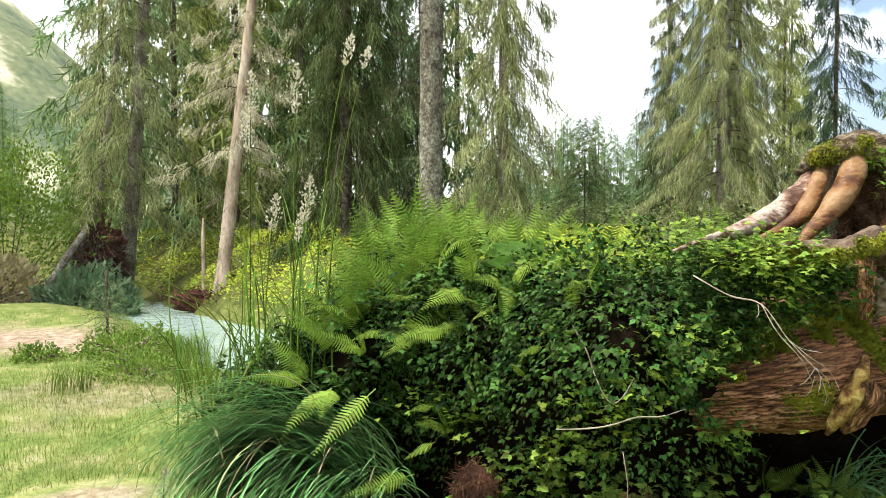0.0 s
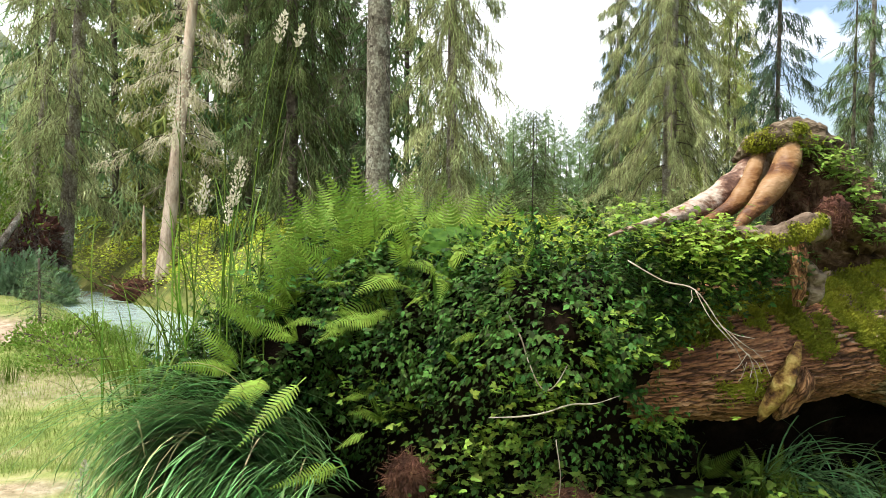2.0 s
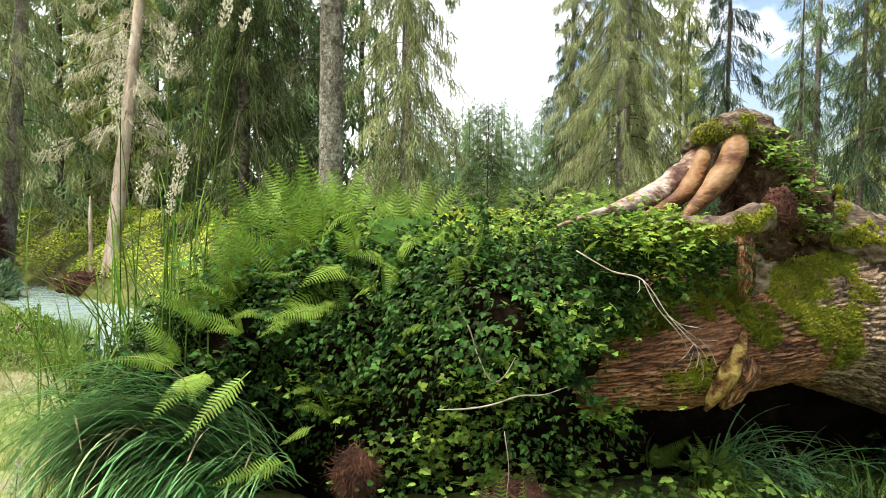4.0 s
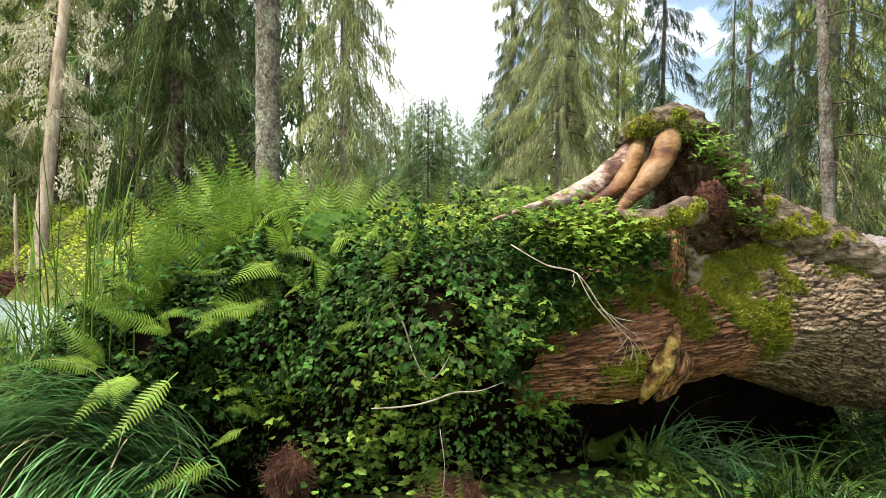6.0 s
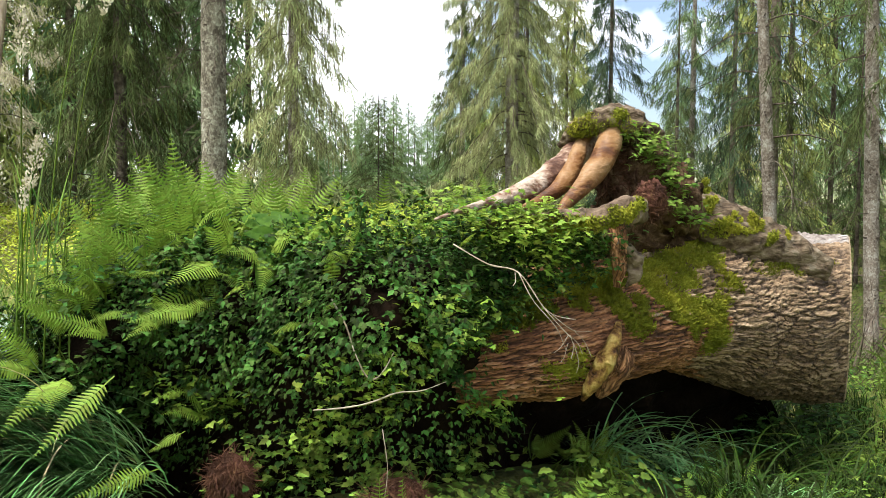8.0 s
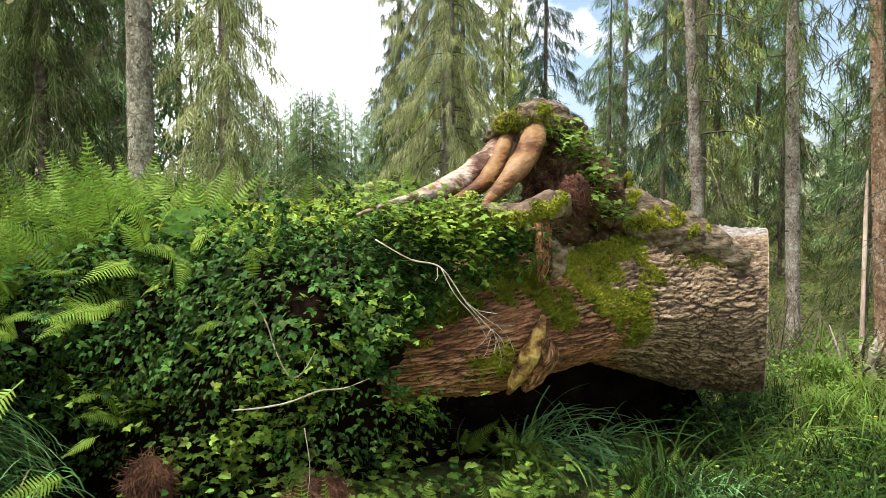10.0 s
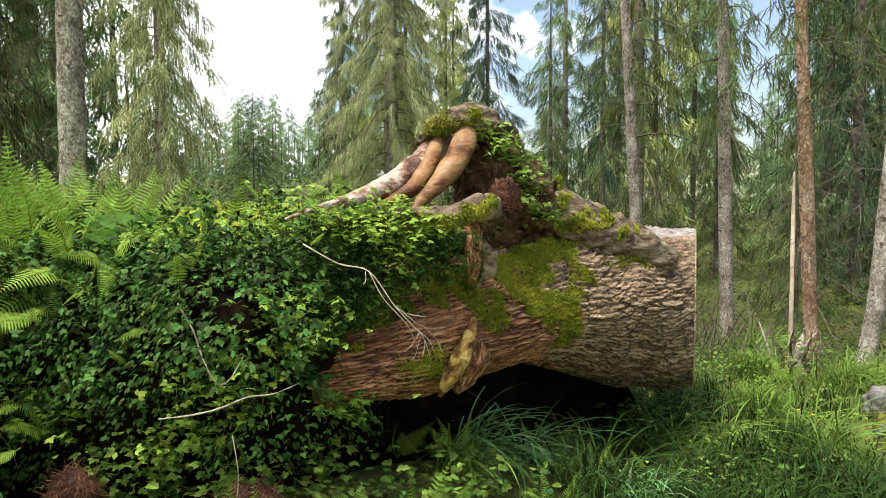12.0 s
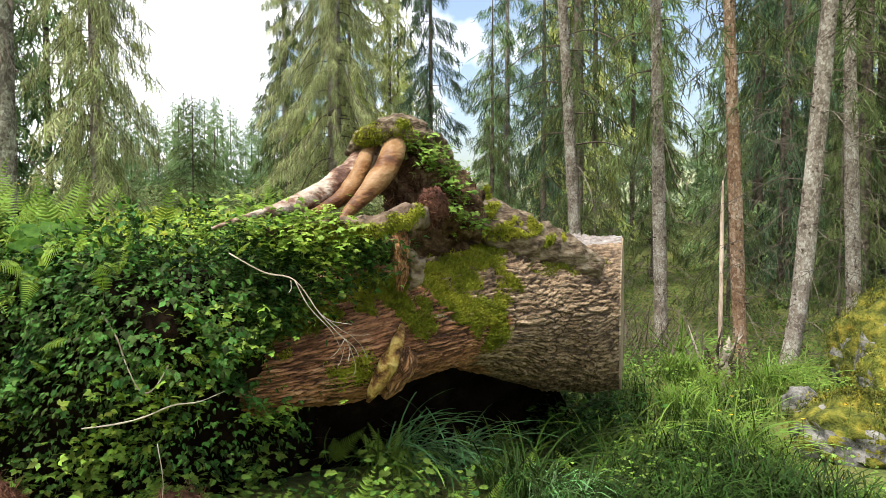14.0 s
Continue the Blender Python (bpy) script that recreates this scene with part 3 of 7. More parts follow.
def trefoil(spread=0.95, side=0.72):
    """Three small toothed leaflets on one stalk."""
    v, f = [], []
    for ang, s in ((0, 1.0), (spread, side), (-spread, side)):
        n = len(v)
        pts = [(0, 0, 0), (0.5, 0, -0.02), (1, 0, -0.14)]
        for sd in (-1, 1):
            pts += [(0.2, sd * 0.24, 0.05), (0.36, sd * 0.24, 0.02), (0.5, sd * 0.36, 0.0), (0.62, sd * 0.22, -0.03)]
        for x, y, z in pts:
            x, y = 0.12 + x * s, y * s
            v.append((x * math.cos(ang) - y * math.sin(ang), x * math.sin(ang) + y * math.cos(ang), z * s))
        for k in (3, 7):
            f += [(n, n + 1, n + k), (n + k, n + 1, n + k + 1), (n + k + 1, n + 1, n + k + 2), (n + k + 2, n + 1, n + k + 3), (n + k + 3, n + 1, n + 2)]
    return np.array(v), np.array(f)


TREFOIL = trefoil()
OVATE, LOBED, TOOTHED = leaf("ovate"), leaf("lobed"), leaf("toothed")
BLADE_SHORT = blade(0.75, 3)
BLADE_SOFT, BLADE_LONG = blade(0.75), blade(1.0, 7, 0.011)
FROND, FROND_WIDE = frond(21, 1.0, 0.15, 0.34), frond(22, 1.0, 0.18, 0.24)


# ---- terrain ----
STREAM = np.array([(-14.0, 16.0), (-7.5, 14.6), (-5.4, 13.0), (-4.3, 11.3), (-3.3, 10.1), (-2.55, 9.1), (-1.95, 8.1), (-1.4, 7.2), (-0.4, 6.4), (2.5, 6.0)])


def stream_gap(x, y):
    """Distance to the stream's middle line."""
    best = np.full(np.shape(x), 1e9)
    for a, b in zip(STREAM[:-1], STREAM[1:]):
        d = b - a
        t = np.clip(((x - a[0]) * d[0] + (y - a[1]) * d[1]) / (d @ d), 0, 1)
        best = np.minimum(best, np.hypot(x - a[0] - t * d[0], y - a[1] - t * d[1]))
    return best


def ease(lo, hi, v):
    t = np.clip((v - lo) / (hi - lo), 0, 1)
    return t * t * (3 - 2 * t)


def terrain(x, y):
    x, y = np.asarray(x, float), np.asarray(y, float)
    h = np.full(x.shape, 0.3)
    # wooded rise beyond the stream and behind the log
    far_bank = ease(0.5, 1.9, stream_gap(x, y)) * (y > np.interp(x, STREAM[:, 0], STREAM[:, 1]))
    side = ease(1.2, 3.2, x - 0.3 * y)
    h += 0.82 * far_bank * (1 - side)
    h += 0.3 * ease(14, 30, np.hypot(x, y)) * (1 - side)
    # lower, wetter ground to the east
    h += side * (-0.5 * ease(5.0, 9.0, np.hypot(x, y)) + 1.3 * ease(10, 30, np.hypot(x, y)))
    # stream bed
    g = stream_gap(x, y)
    h = h * ease(0.4, 0.85, g) + (-0.1) * (1 - ease(0.4, 0.85, g))
    # trodden hump of earth beside the stream
    h += 0.16 * np.exp(-(((x + 5.2) / 1.6) ** 2 + ((y - 9.6) / 1.2) ** 2))
    # raised earth under the log
    h += 0.26 * np.exp(-(((x - 0.75) / 0.95) ** 2 + ((y - 2.55) / 0.6) ** 2))
    h += 0.035 * np.sin(2.1 * x + 0.7 * y) * np.sin(1.7 * y - 0.6 * x) + 0.02 * np.sin(5.3 * x) * np.sin(4.7 * y + 1.0)
    return h


def ground_sheet():
    k = np.linspace(-1, 1, 171)
    axis = 9 * k + 1500 * np.abs(k) ** 9 * np.sign(k)
    X, Y = np.meshgrid(axis + 0.0, axis + 5.0, indexing="ij")
    Z = terrain(X, Y)
    n = len(axis)
    v = np.stack([X, Y, Z], -1).reshape(-1, 3)
    i, j = np.meshgrid(np.arange(n - 1), np.arange(n - 1), indexing="ij")
    a = (i * n + j).ravel()
    f = np.concatenate([np.stack([a, a + n, a + n + 1], 1), np.stack([a, a + n + 1, a + 1], 1)])
    ob = mesh_object("ground", (v, f), GROUND, smooth=True)
    x, y = v[:, 0], v[:, 1]
    meadow = np.maximum(ease(1.2, -0.6, x) * ease(11.5, 8.5, y), ease(2.3, 1.2, y + 0.15 * np.sin(3 * x))) + 0.35 * ease(3.3, 4.2, x) * ease(5.0, 3.0, y)
    wob = 0.25 * np.sin(2.3 * x + 1.0) * np.sin(1.9 * y) + 0.2 * np.sin(5.1 * x - y) * np.sin(3.7 * y)
    earth = ease(1.15, 0.45, np.hypot((x + 4.1) / 1.5, (y - 8.0) / 0.75) + wob)
    earth = np.maximum(earth, 0.85 * ease(0.75, 0.25, np.hypot((x + 1.55) / 0.5, (y - 3.45) / 0.3) + wob))
    earth = np.maximum(earth, 0.55 * ease(0.9, 0.3, np.hypot((x + 2.3) / 0.9, (y - 5.4) / 0.7) + 1.4 * wob))
    earth = np.maximum(earth, 0.4 * ease(0.2, 0.5, np.array([noise.noise(Vector((q * 1.9, s * 1.5, 3))) for q, s in zip(x, y)])) * (x < -0.8) * (y < 9))
    earth = np.maximum(earth, 0.6 * ease(1.2, 0.2, np.hypot((x - 5.0) / 1.2, (y - 6.2) / 1.0) + wob))
    col = np.stack([np.clip(meadow, 0, 1), np.clip(earth, 0, 1), 0 * x, 0 * x + 1], 1).astype(np.float32)
    at = ob.data.color_attributes.new("cover", "FLOAT_COLOR", "POINT")
    at.data.foreach_set("color", col.ravel())
    return tagged(ob, "uneven forest floor with meadow grass, moss and bare trodden earth", "ground", kind="structure")


ground_sheet()


def stream_water():
    line = smooth_line(np.column_stack([STREAM, np.full(len(STREAM), 0.8)]), 6)
    t = unit(np.gradient(line[:, :2], axis=0))
    s = np.column_stack([-t[:, 1], t[:, 0]])
    v, f, m = [], [], 7
    for p, q, w in zip(line[:, :2], s, line[:, 2]):
        for k in np.linspace(-1, 1, m):
            v.append((*(p + q * w * k), 0.17))
    for i in range(len(line) - 1):
        for j in range(m - 1):
            a = i * m + j
            f += [(a, a + 1, a + m + 1), (a, a + m + 1, a + m)]
    return tagged(mesh_object("water", (v, f), WATER, smooth=True), "milky turquoise water of a narrow forest stream", "water", kind="structure")


stream_water()


def hill_range():
    """Distant wooded slopes, high to the north-west, low to the north-east."""
    na, nr = 180, 14
    v, f = [], []
    for i in range(na + 1):
        az = -math.pi + 2 * math.pi * i / na
        deg = math.degrees(az)
        top = 14 + 112 * math.exp(-((deg + 34) / 13) ** 2) + 16 * math.exp(-((deg - 52) / 16) ** 2) + 40 * math.exp(-((abs(deg) - 180) / 60) ** 2)
        top *= 1 + 0.12 * noise.noise(Vector((deg * 0.13, 0, 0))) + 0.05 * noise.noise(Vector((deg * 0.6, 0, 4)))
        for j in range(nr + 1):
            r = 260 + 200 * j / nr
            z = top * ease(0, 1, j / nr) + 4 * noise.noise(Vector((deg * 0.4, j * 0.8, 2))) * (j / nr)
            v.append((r * math.sin(az), r * math.cos(az), float(z)))
    for i in range(na):
        for j in range(nr):
            a = i * (nr + 1) + j
            f += [(a, a + nr + 1, a + nr + 2), (a, a + nr + 2, a + 1)]
    return tagged(mesh_object("backdrop", (v, f), HILL, smooth=True), "wooded mountain slopes far behind the trees, pale rock and sunlight put into their colour", "hills", kind="structure")


hill_range()


# ---- raised bank of earth that carries the log ----
# points past x = 2 are added: dark mass for the log's shadow
BANK_FRONT = np.array([(-1.15, 3.75, 0.35), (-0.8, 3.25, 0.75), (-0.5, 3.08, 1.02), (-0.25, 3.02, 1.2), (0.0, 2.93, 1.28), (0.25, 2.66, 1.31), (0.45, 2.46, 1.32), (0.7, 2.4, 1.33), (0.95, 2.58, 1.32), (1.3, 2.84, 1.1), (1.7, 2.95, 1.0), (2.05, 3.08, 0.92), (2.4, 3.25, 0.8), (2.75, 3.6, 0.35)])


def bank_surface(u, w):
    """Place on the bank: u along it (0 to 1), w from the front's foot (0) over the top (0.5) to the back (1)."""
    line = smooth_line(BANK_FRONT, 8)
    k = np.clip(u, 0, 1) * (len(line) - 1)
    i = np.minimum(k.astype(int), len(line) - 2)
    p = line[i] + (line[i + 1] - line[i]) * (k - i)[:, None]
    x, yf, top = p.T
    foot = 0.32
    t = np.clip(w, 0, 1)
    up = np.sin(np.minimum(t / 0.42, 1) * math.pi / 2) ** 0.75
    back = ease(0.3, 1.0, t)
    z = foot + (top - foot) * up - 0.25 * back * (top - foot)
    bulge = 0.1 * np.sin(math.pi * np.clip(t / 0.45, 0, 1))
    y = yf - bulge + 0.16 * ease(0.12, 0.45, t) + 1.9 * np.clip(t - 0.36, 0, 1)
    y = y + 0.22 * ease(0.25, 0.0, t)
    wob = 0.035 * np.sin(9 * x + 5 * z) + 0.03 * np.sin(17 * x - 11 * z + 2) + 0.02 * np.sin(31 * x + 23 * z)
    return np.stack([x, y + wob, z + 0.03 * np.sin(7 * x + 5 * y)], 1)


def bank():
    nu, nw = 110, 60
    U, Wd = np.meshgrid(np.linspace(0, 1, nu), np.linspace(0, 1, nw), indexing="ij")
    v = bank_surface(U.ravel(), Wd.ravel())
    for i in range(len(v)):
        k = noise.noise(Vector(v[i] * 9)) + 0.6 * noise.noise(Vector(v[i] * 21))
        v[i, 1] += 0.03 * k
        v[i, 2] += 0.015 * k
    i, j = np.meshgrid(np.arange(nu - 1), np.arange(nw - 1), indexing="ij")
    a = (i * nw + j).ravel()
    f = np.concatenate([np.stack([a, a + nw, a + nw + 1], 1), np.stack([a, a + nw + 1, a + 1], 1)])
    return tagged(mesh_object("earth_bank", (v, f), SOIL, smooth=True), "steep bank of soil under the ivy and log, coloured near black for their shade", "bank", kind="structure")


bank()


# ---- fallen log ----
log = thing("fallen_log", "huge mossy fallen spruce log with flaking bark and a sawn end", "log", at=(1.6, 2.9, 0.5))


def part(name, geo, mat, parent, label="", smooth=True):
    """A part whose coordinates are given in the world; its thing's Empty may stand anywhere."""
    v = np.asarray(geo[0], float) - np.array(parent.location if parent.parent is None else parent.parent.location)
    return mesh_object(name, (v, geo[1]), mat, parent, label, smooth)


# x, y, z, half width, half height above, share of it below
LOG_LINE = np.array([(0.5, 2.72, 0.93, 0.2, 0.197, 1.0), (0.8, 2.7, 0.96, 0.33, 0.19, 0.85), (1.1, 2.74, 1.0, 0.37, 0.214, 0.92), (1.35, 2.81, 1.02, 0.38, 0.27, 0.7), (1.6, 2.89, 1.02, 0.38, 0.311, 0.55),
                     (1.85, 2.97, 1.01, 0.38, 0.331, 0.7), (2.15, 3.07, 1.0, 0.38, 0.345, 0.93), (2.5, 3.18, 0.98, 0.38, 0.354, 1.03), (2.9, 3.31, 0.962, 0.38, 0.356, 1.17)])
CUT = np.array([0.77, -0.637, 0.0])


def log_grid(nu=440, nv=300):
    line = smooth_line(LOG_LINE, 40)
    k = np.linspace(0, len(line) - 1, nu)
    i = np.minimum(k.astype(int), len(line) - 2)
    line = line[i] + (line[i + 1] - line[i]) * (k - i)[:, None]
    c, rh, rv, low = line[:, :3], line[:, 3], line[:, 4], line[:, 5]
    t = unit(np.gradient(c, axis=0))
    turn = ease(nu - 200, nu - 1, np.arange(nu))[:, None, None]
    s = unit(np.cross(t, (0, 0, 1)))
    u = np.cross(s, t)
    ang = -np.pi + np.arange(nv) / nv * 2 * np.pi
    ang = ang - 0.5 * np.sin(ang)
    high = np.sin(ang)[None] * np.where(np.sin(ang)[None] < 0, low[:, None], 1.0)
    ring = np.cos(ang)[None, :, None] * s[:, None] * rh[:, None, None] + high[..., None] * u[:, None] * rv[:, None, None]
    # the saw cut runs askew to the trunk
    ring = ring - turn * t[:, None] * ((ring @ CUT) / (t @ CUT)[:, None])[..., None]
    return c, ring, t, ang, turn


def log_trunk():
    c, ring, t, ang, turn = log_grid()
    nu, nv = ring.shape[:2]
    v = c[:, None] + ring
    out = unit(ring)
    along = np.concatenate([[0], np.cumsum(np.linalg.norm(np.diff(c, axis=0), axis=1))])
    girth_at = ang * 0.36
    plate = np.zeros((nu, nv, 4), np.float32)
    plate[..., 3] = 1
    calm = 1 - 0.75 * ease(nu - 50, nu - 1, np.arange(nu))
    for i in range(nu):
        for j in range(nv):
            p = Vector(v[i, j])
            lump = noise.noise(p * 2.2) * 0.03 + noise.noise(p * 5.5) * 0.016
            w = noise.noise(p * 7.0)
            far = float((v[i, j] - c[i]) @ t[i]) + along[i]
            q = Vector((far * 10.5 + 0.8 * w, girth_at[j] * 66.0 + 0.7 * noise.noise(p * 11.0 + Vector((4, 0, 0))) + 0.3 * noise.noise(p * 30.0), 0.0))
            near, where = noise.voronoi(q)
            fine, spot = noise.voronoi(Vector((q.x * 2.6 + 3.0, q.y * 1.8, 5.0)))
            tone = 0.65 * noise.cell(where[0] * 7.3) + 0.35 * noise.cell(spot[0] * 5.1)
            k = max(0.15, 0.8 + 0.9 * noise.noise(p * 6.0 + Vector((0, 7, 0))))
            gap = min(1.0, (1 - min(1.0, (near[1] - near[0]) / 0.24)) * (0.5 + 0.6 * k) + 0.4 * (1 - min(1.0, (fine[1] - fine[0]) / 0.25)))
            curl = q.y - where[0].y
            v[i, j] += out[i, j] * (lump * calm[i] + k * (0.007 * tone - 0.008 * curl) - 0.009 * gap + 0.004 * noise.noise(p * 45) + 0.003 * noise.noise(p * 90))
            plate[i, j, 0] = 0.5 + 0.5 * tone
            # the sunken joints are also darkened in colour, as crevice shade
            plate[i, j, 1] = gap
    f = []
    for i in range(nu - 1):
        a = i * nv + np.arange(nv)
        b = i * nv + (np.arange(nv) + 1) % nv
        f += [np.stack([a, b, b + nv], 1), np.stack([a, b + nv, a + nv], 1)]
    f = np.concatenate(f)
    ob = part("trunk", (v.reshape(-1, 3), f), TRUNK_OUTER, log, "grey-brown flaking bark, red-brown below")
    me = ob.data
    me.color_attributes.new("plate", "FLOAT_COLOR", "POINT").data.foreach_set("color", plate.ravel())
    me.materials.append(TRUNK_INNER)
    me.materials.append(LOG_BARE)
    me.materials.append(MOSS)
    girth = me.uv_layers.new(name="girth")
    lu, lv = f.ravel() // nv, f.ravel() % nv
    seam = np.repeat((f % nv).max(1) - (f % nv).min(1) > nv // 2, 3) & (lv < nv // 2)
    girth.data.foreach_set("uv", np.column_stack([along[lu], girth_at[lv] + seam * 2.26]).astype(np.float32).ravel())
    cen = v.reshape(-1, 3)[f].mean(1)
    key = np.array([noise.noise(Vector(p * 3.5)) + 0.5 * noise.noise(Vector(p * 11)) for p in cen])
    red = (cen[:, 0] + 0.5 * key < 1.45) | ((cen[:, 0] < 1.75 + 0.5 * key) & (cen[:, 2] < 1.08 + 0.15 * key))
    idx = (red & (cen[:, 0] < 1.95)).astype(np.int32)
    up = out.reshape(-1, 3)[f[:, 0]][:, 2]
    idx[(up > 0.8 + 0.06 * key) & (cen[:, 0] + 0.3 * key > 2.05)] = 2
    me.polygons.foreach_set("material_index", idx)
    # sawn end
    last = v[-1]
    mid = last.mean(0)
    k = 10
    rows = [mid + (last - mid) * (r / k * (1 if r < k else 0.985)) + CUT * (0.004 + 0.002 * math.sin(r * 2.1)) for r in range(1, k + 1)]
    vv = np.concatenate([[mid + CUT * 0.004], *rows, last - CUT * 0.004])
    ff = [(0, 1 + j, 1 + (j + 1) % nv) for j in range(nv)]
    for r in range(k):
        for j in range(nv):
            a, b = 1 + r * nv + j, 1 + r * nv + (j + 1) % nv
            ff += [(a, a + nv, b + nv), (a, b + nv, b)]
    part("cut_face", (vv, np.array(ff)), CUT_WOOD, log, "weathered sawn end", False)
    return v.reshape(-1, 3), out.reshape(-1, 3), me, f, idx


LOG_V, LOG_N, LOG_MESH, LOG_FACES, LOG_TONE = log_trunk()
LOG_SKIN = (LOG_V, LOG_N)


def limb(name, rows, mat, label, rough=0.12, seg=18, flat=1.0, freq=7.0, parent=None):
    geo = tube(rows, seg, 8, rough, freq, flat)
    ob = part(name, geo, mat, parent or log, label)
    f = geo[1]
    rings = (len(geo[0]) - 2) // seg
    step = np.linalg.norm(np.diff(smooth_line(rows, 8)[:, :3], axis=0), axis=1)
    along = np.concatenate([[0], np.cumsum(step), [0, 0, 0]])
    lu, lv = np.minimum(f.ravel() // seg, rings), f.ravel() % seg
    seam = np.repeat((f % seg).max(1) - (f % seg).min(1) > seg // 2, 3) & (lv < seg // 2)
    girth = 2 * math.pi * max(r[3] for r in rows)
    if len(ob.data.loops) == f.size:
        ob.data.uv_layers.new(name="girth").data.foreach_set("uv", np.column_stack([along[lu] + rows[0][0], (lv + seam * seg) / seg * girth]).astype(np.float32).ravel())
    return ob


limb("root", [(0.666, 2.308, 1.414, 0.004), (0.731, 2.353, 1.431, 0.008), (0.849, 2.443, 1.454, 0.017), (0.973, 2.528, 1.483, 0.030), (1.113, 2.625, 1.531, 0.045), (1.207, 2.695, 1.578, 0.052), (1.294, 2.744, 1.643, 0.048), (1.355, 2.782, 1.702, 0.039)],
     SILVER, "silvery weathered root with patches of red-brown bark", 0.16, 36, 1.0, 18)
limb("root", [(0.988, 2.480, 1.448, 0.009), (1.058, 2.518, 1.471, 0.017), (1.130, 2.554, 1.505, 0.027), (1.195, 2.613, 1.555, 0.032), (1.240, 2.659, 1.610, 0.028), (1.279, 2.707, 1.663, 0.024), (1.316, 2.734, 1.711, 0.020)],
     PEELED, "peeled tan side of the root", 0.12, 28, 1.0, 15)
limb("root", [(1.062, 2.409, 1.413, 0.007), (1.085, 2.421, 1.435, 0.012), (1.125, 2.447, 1.469, 0.021), (1.185, 2.486, 1.512, 0.030), (1.250, 2.533, 1.562, 0.038), (1.307, 2.584, 1.617, 0.040), (1.345, 2.632, 1.671, 0.042), (1.370, 2.676, 1.717, 0.036), (1.381, 2.714, 1.756, 0.022)],
     PEELED, "smooth peeled ochre root", 0.12, 36, 1.0, 13)
limb("root", [(1.222, 2.775, 1.662, 0.012), (1.254, 2.732, 1.698, 0.028), (1.295, 2.684, 1.726, 0.04), (1.356, 2.66, 1.742, 0.046), (1.437, 2.679, 1.745, 0.046), (1.526, 2.727, 1.723, 0.04), (1.602, 2.768, 1.681, 0.034), (1.667, 2.802, 1.62, 0.03), (1.725, 2.817, 1.56, 0.035), (1.785, 2.853, 1.513, 0.04)],
     ROOT_BARK, "arched root with grey bark", 0.55, 36, 1.0, 20)
limb("root", [(0.821, 2.332, 1.399, 0.015), (0.949, 2.339, 1.404, 0.024), (1.062, 2.334, 1.406, 0.030), (1.172, 2.335, 1.418, 0.035), (1.263, 2.362, 1.435, 0.039), (1.343, 2.426, 1.441, 0.040), (1.414, 2.525, 1.427, 0.030)],
     BARK_LOG, "mossy horizontal root", 0.45, 24, 1.0, 15)
limb("root", [(1.673, 2.822, 1.542, 0.035), (1.742, 2.831, 1.481, 0.073), (1.850, 2.840, 1.403, 0.101), (2.013, 2.848, 1.332, 0.108), (2.189, 2.850, 1.268, 0.094), (2.376, 2.839, 1.203, 0.060)],
     ROOT_BARK, "thick mossy root running into the trunk", 0.22, 48, 1.0, 22)
limb("stub", [(1.3, 2.5, 1.42, 0.03), (1.29, 2.44, 1.34, 0.03), (1.285, 2.42, 1.27, 0.024), (1.28, 2.42, 1.2, 0.01)],
     LOG_INNER, "splintered brown root stub", 0.45, 14, 1.0, 25)
limb("stub", [(1.27, 2.42, 1.34, 0.012), (1.335, 2.43, 1.3, 0.026), (1.34, 2.42, 1.24, 0.02), (1.31, 2.42, 1.2, 0.006)], ROOT_BARK, "torn piece of root bark", 0.5, 12, 1.0, 25)
limb("stub", [(1.277, 2.398, 1.091, 0.010), (1.243, 2.358, 1.042, 0.022), (1.209, 2.341, 0.989, 0.029), (1.179, 2.349, 0.932, 0.027), (1.157, 2.358, 0.890, 0.017), (1.146, 2.368, 0.862, 0.006)],
     STUB_YELLOW, "yellow-brown broken branch stub", 0.2, 30, 1.0, 24)
limb("stub", [(1.290, 2.391, 1.019, 0.012), (1.286, 2.382, 0.971, 0.036), (1.254, 2.397, 0.913, 0.034), (1.223, 2.422, 0.856, 0.012)], LOG_INNER, "torn bark beside the stub", 0.4, 22, 1.0, 18)
part("root_ball", blob((1.627, 2.733, 1.461), (0.12, 0.1, 0.13), 30, 20, 0.4, 5, 5), EARTH, log, "dark earth below the arched root")
part("root_ball", blob((1.455, 2.791, 1.349), (0.3, 0.12, 0.1), 34, 20, 0.35, 5, 4), EARTH, log, "dark earth in the hollow above the trunk")
part("root_ball", blob((1.499, 2.750, 1.549), (0.13, 0.1, 0.16), 36, 24, 0.4, 5, 3), EARTH, log, "dark earth caught in the roots")
part("root_ball", blob((1.448, 2.531, 1.474), (0.05, 0.04, 0.055), 30, 18, 0.6, 7, 8), FIBRE, log, "brown fibrous root clump")
g = np.random.default_rng(77)
a = unit(g.normal(size=(1400, 3)))
hair = (np.array([(0, -0.025, 0), (0, 0.025, 0), (0.5, 0.02, 0.08), (1, 0, -0.05), (0.5, -0.02, 0.08)]), np.array([(0, 1, 2), (0, 2, 4), (4, 2, 3)]))
part("fibre_mat", scatter(hair, (1.448, 2.531, 1.474) + a * (0.052, 0.042, 0.06), unit(0.12 * a + np.cross(a, g.normal(size=a.shape)) + (0, 0, -0.5)), unit(g.normal(size=a.shape)), g.uniform(0.02, 0.05, 1400)), FIBRE, log, "matted brown rootlets", False)["kind"] = "stuff"
a = unit(g.normal(size=(1600, 3)))
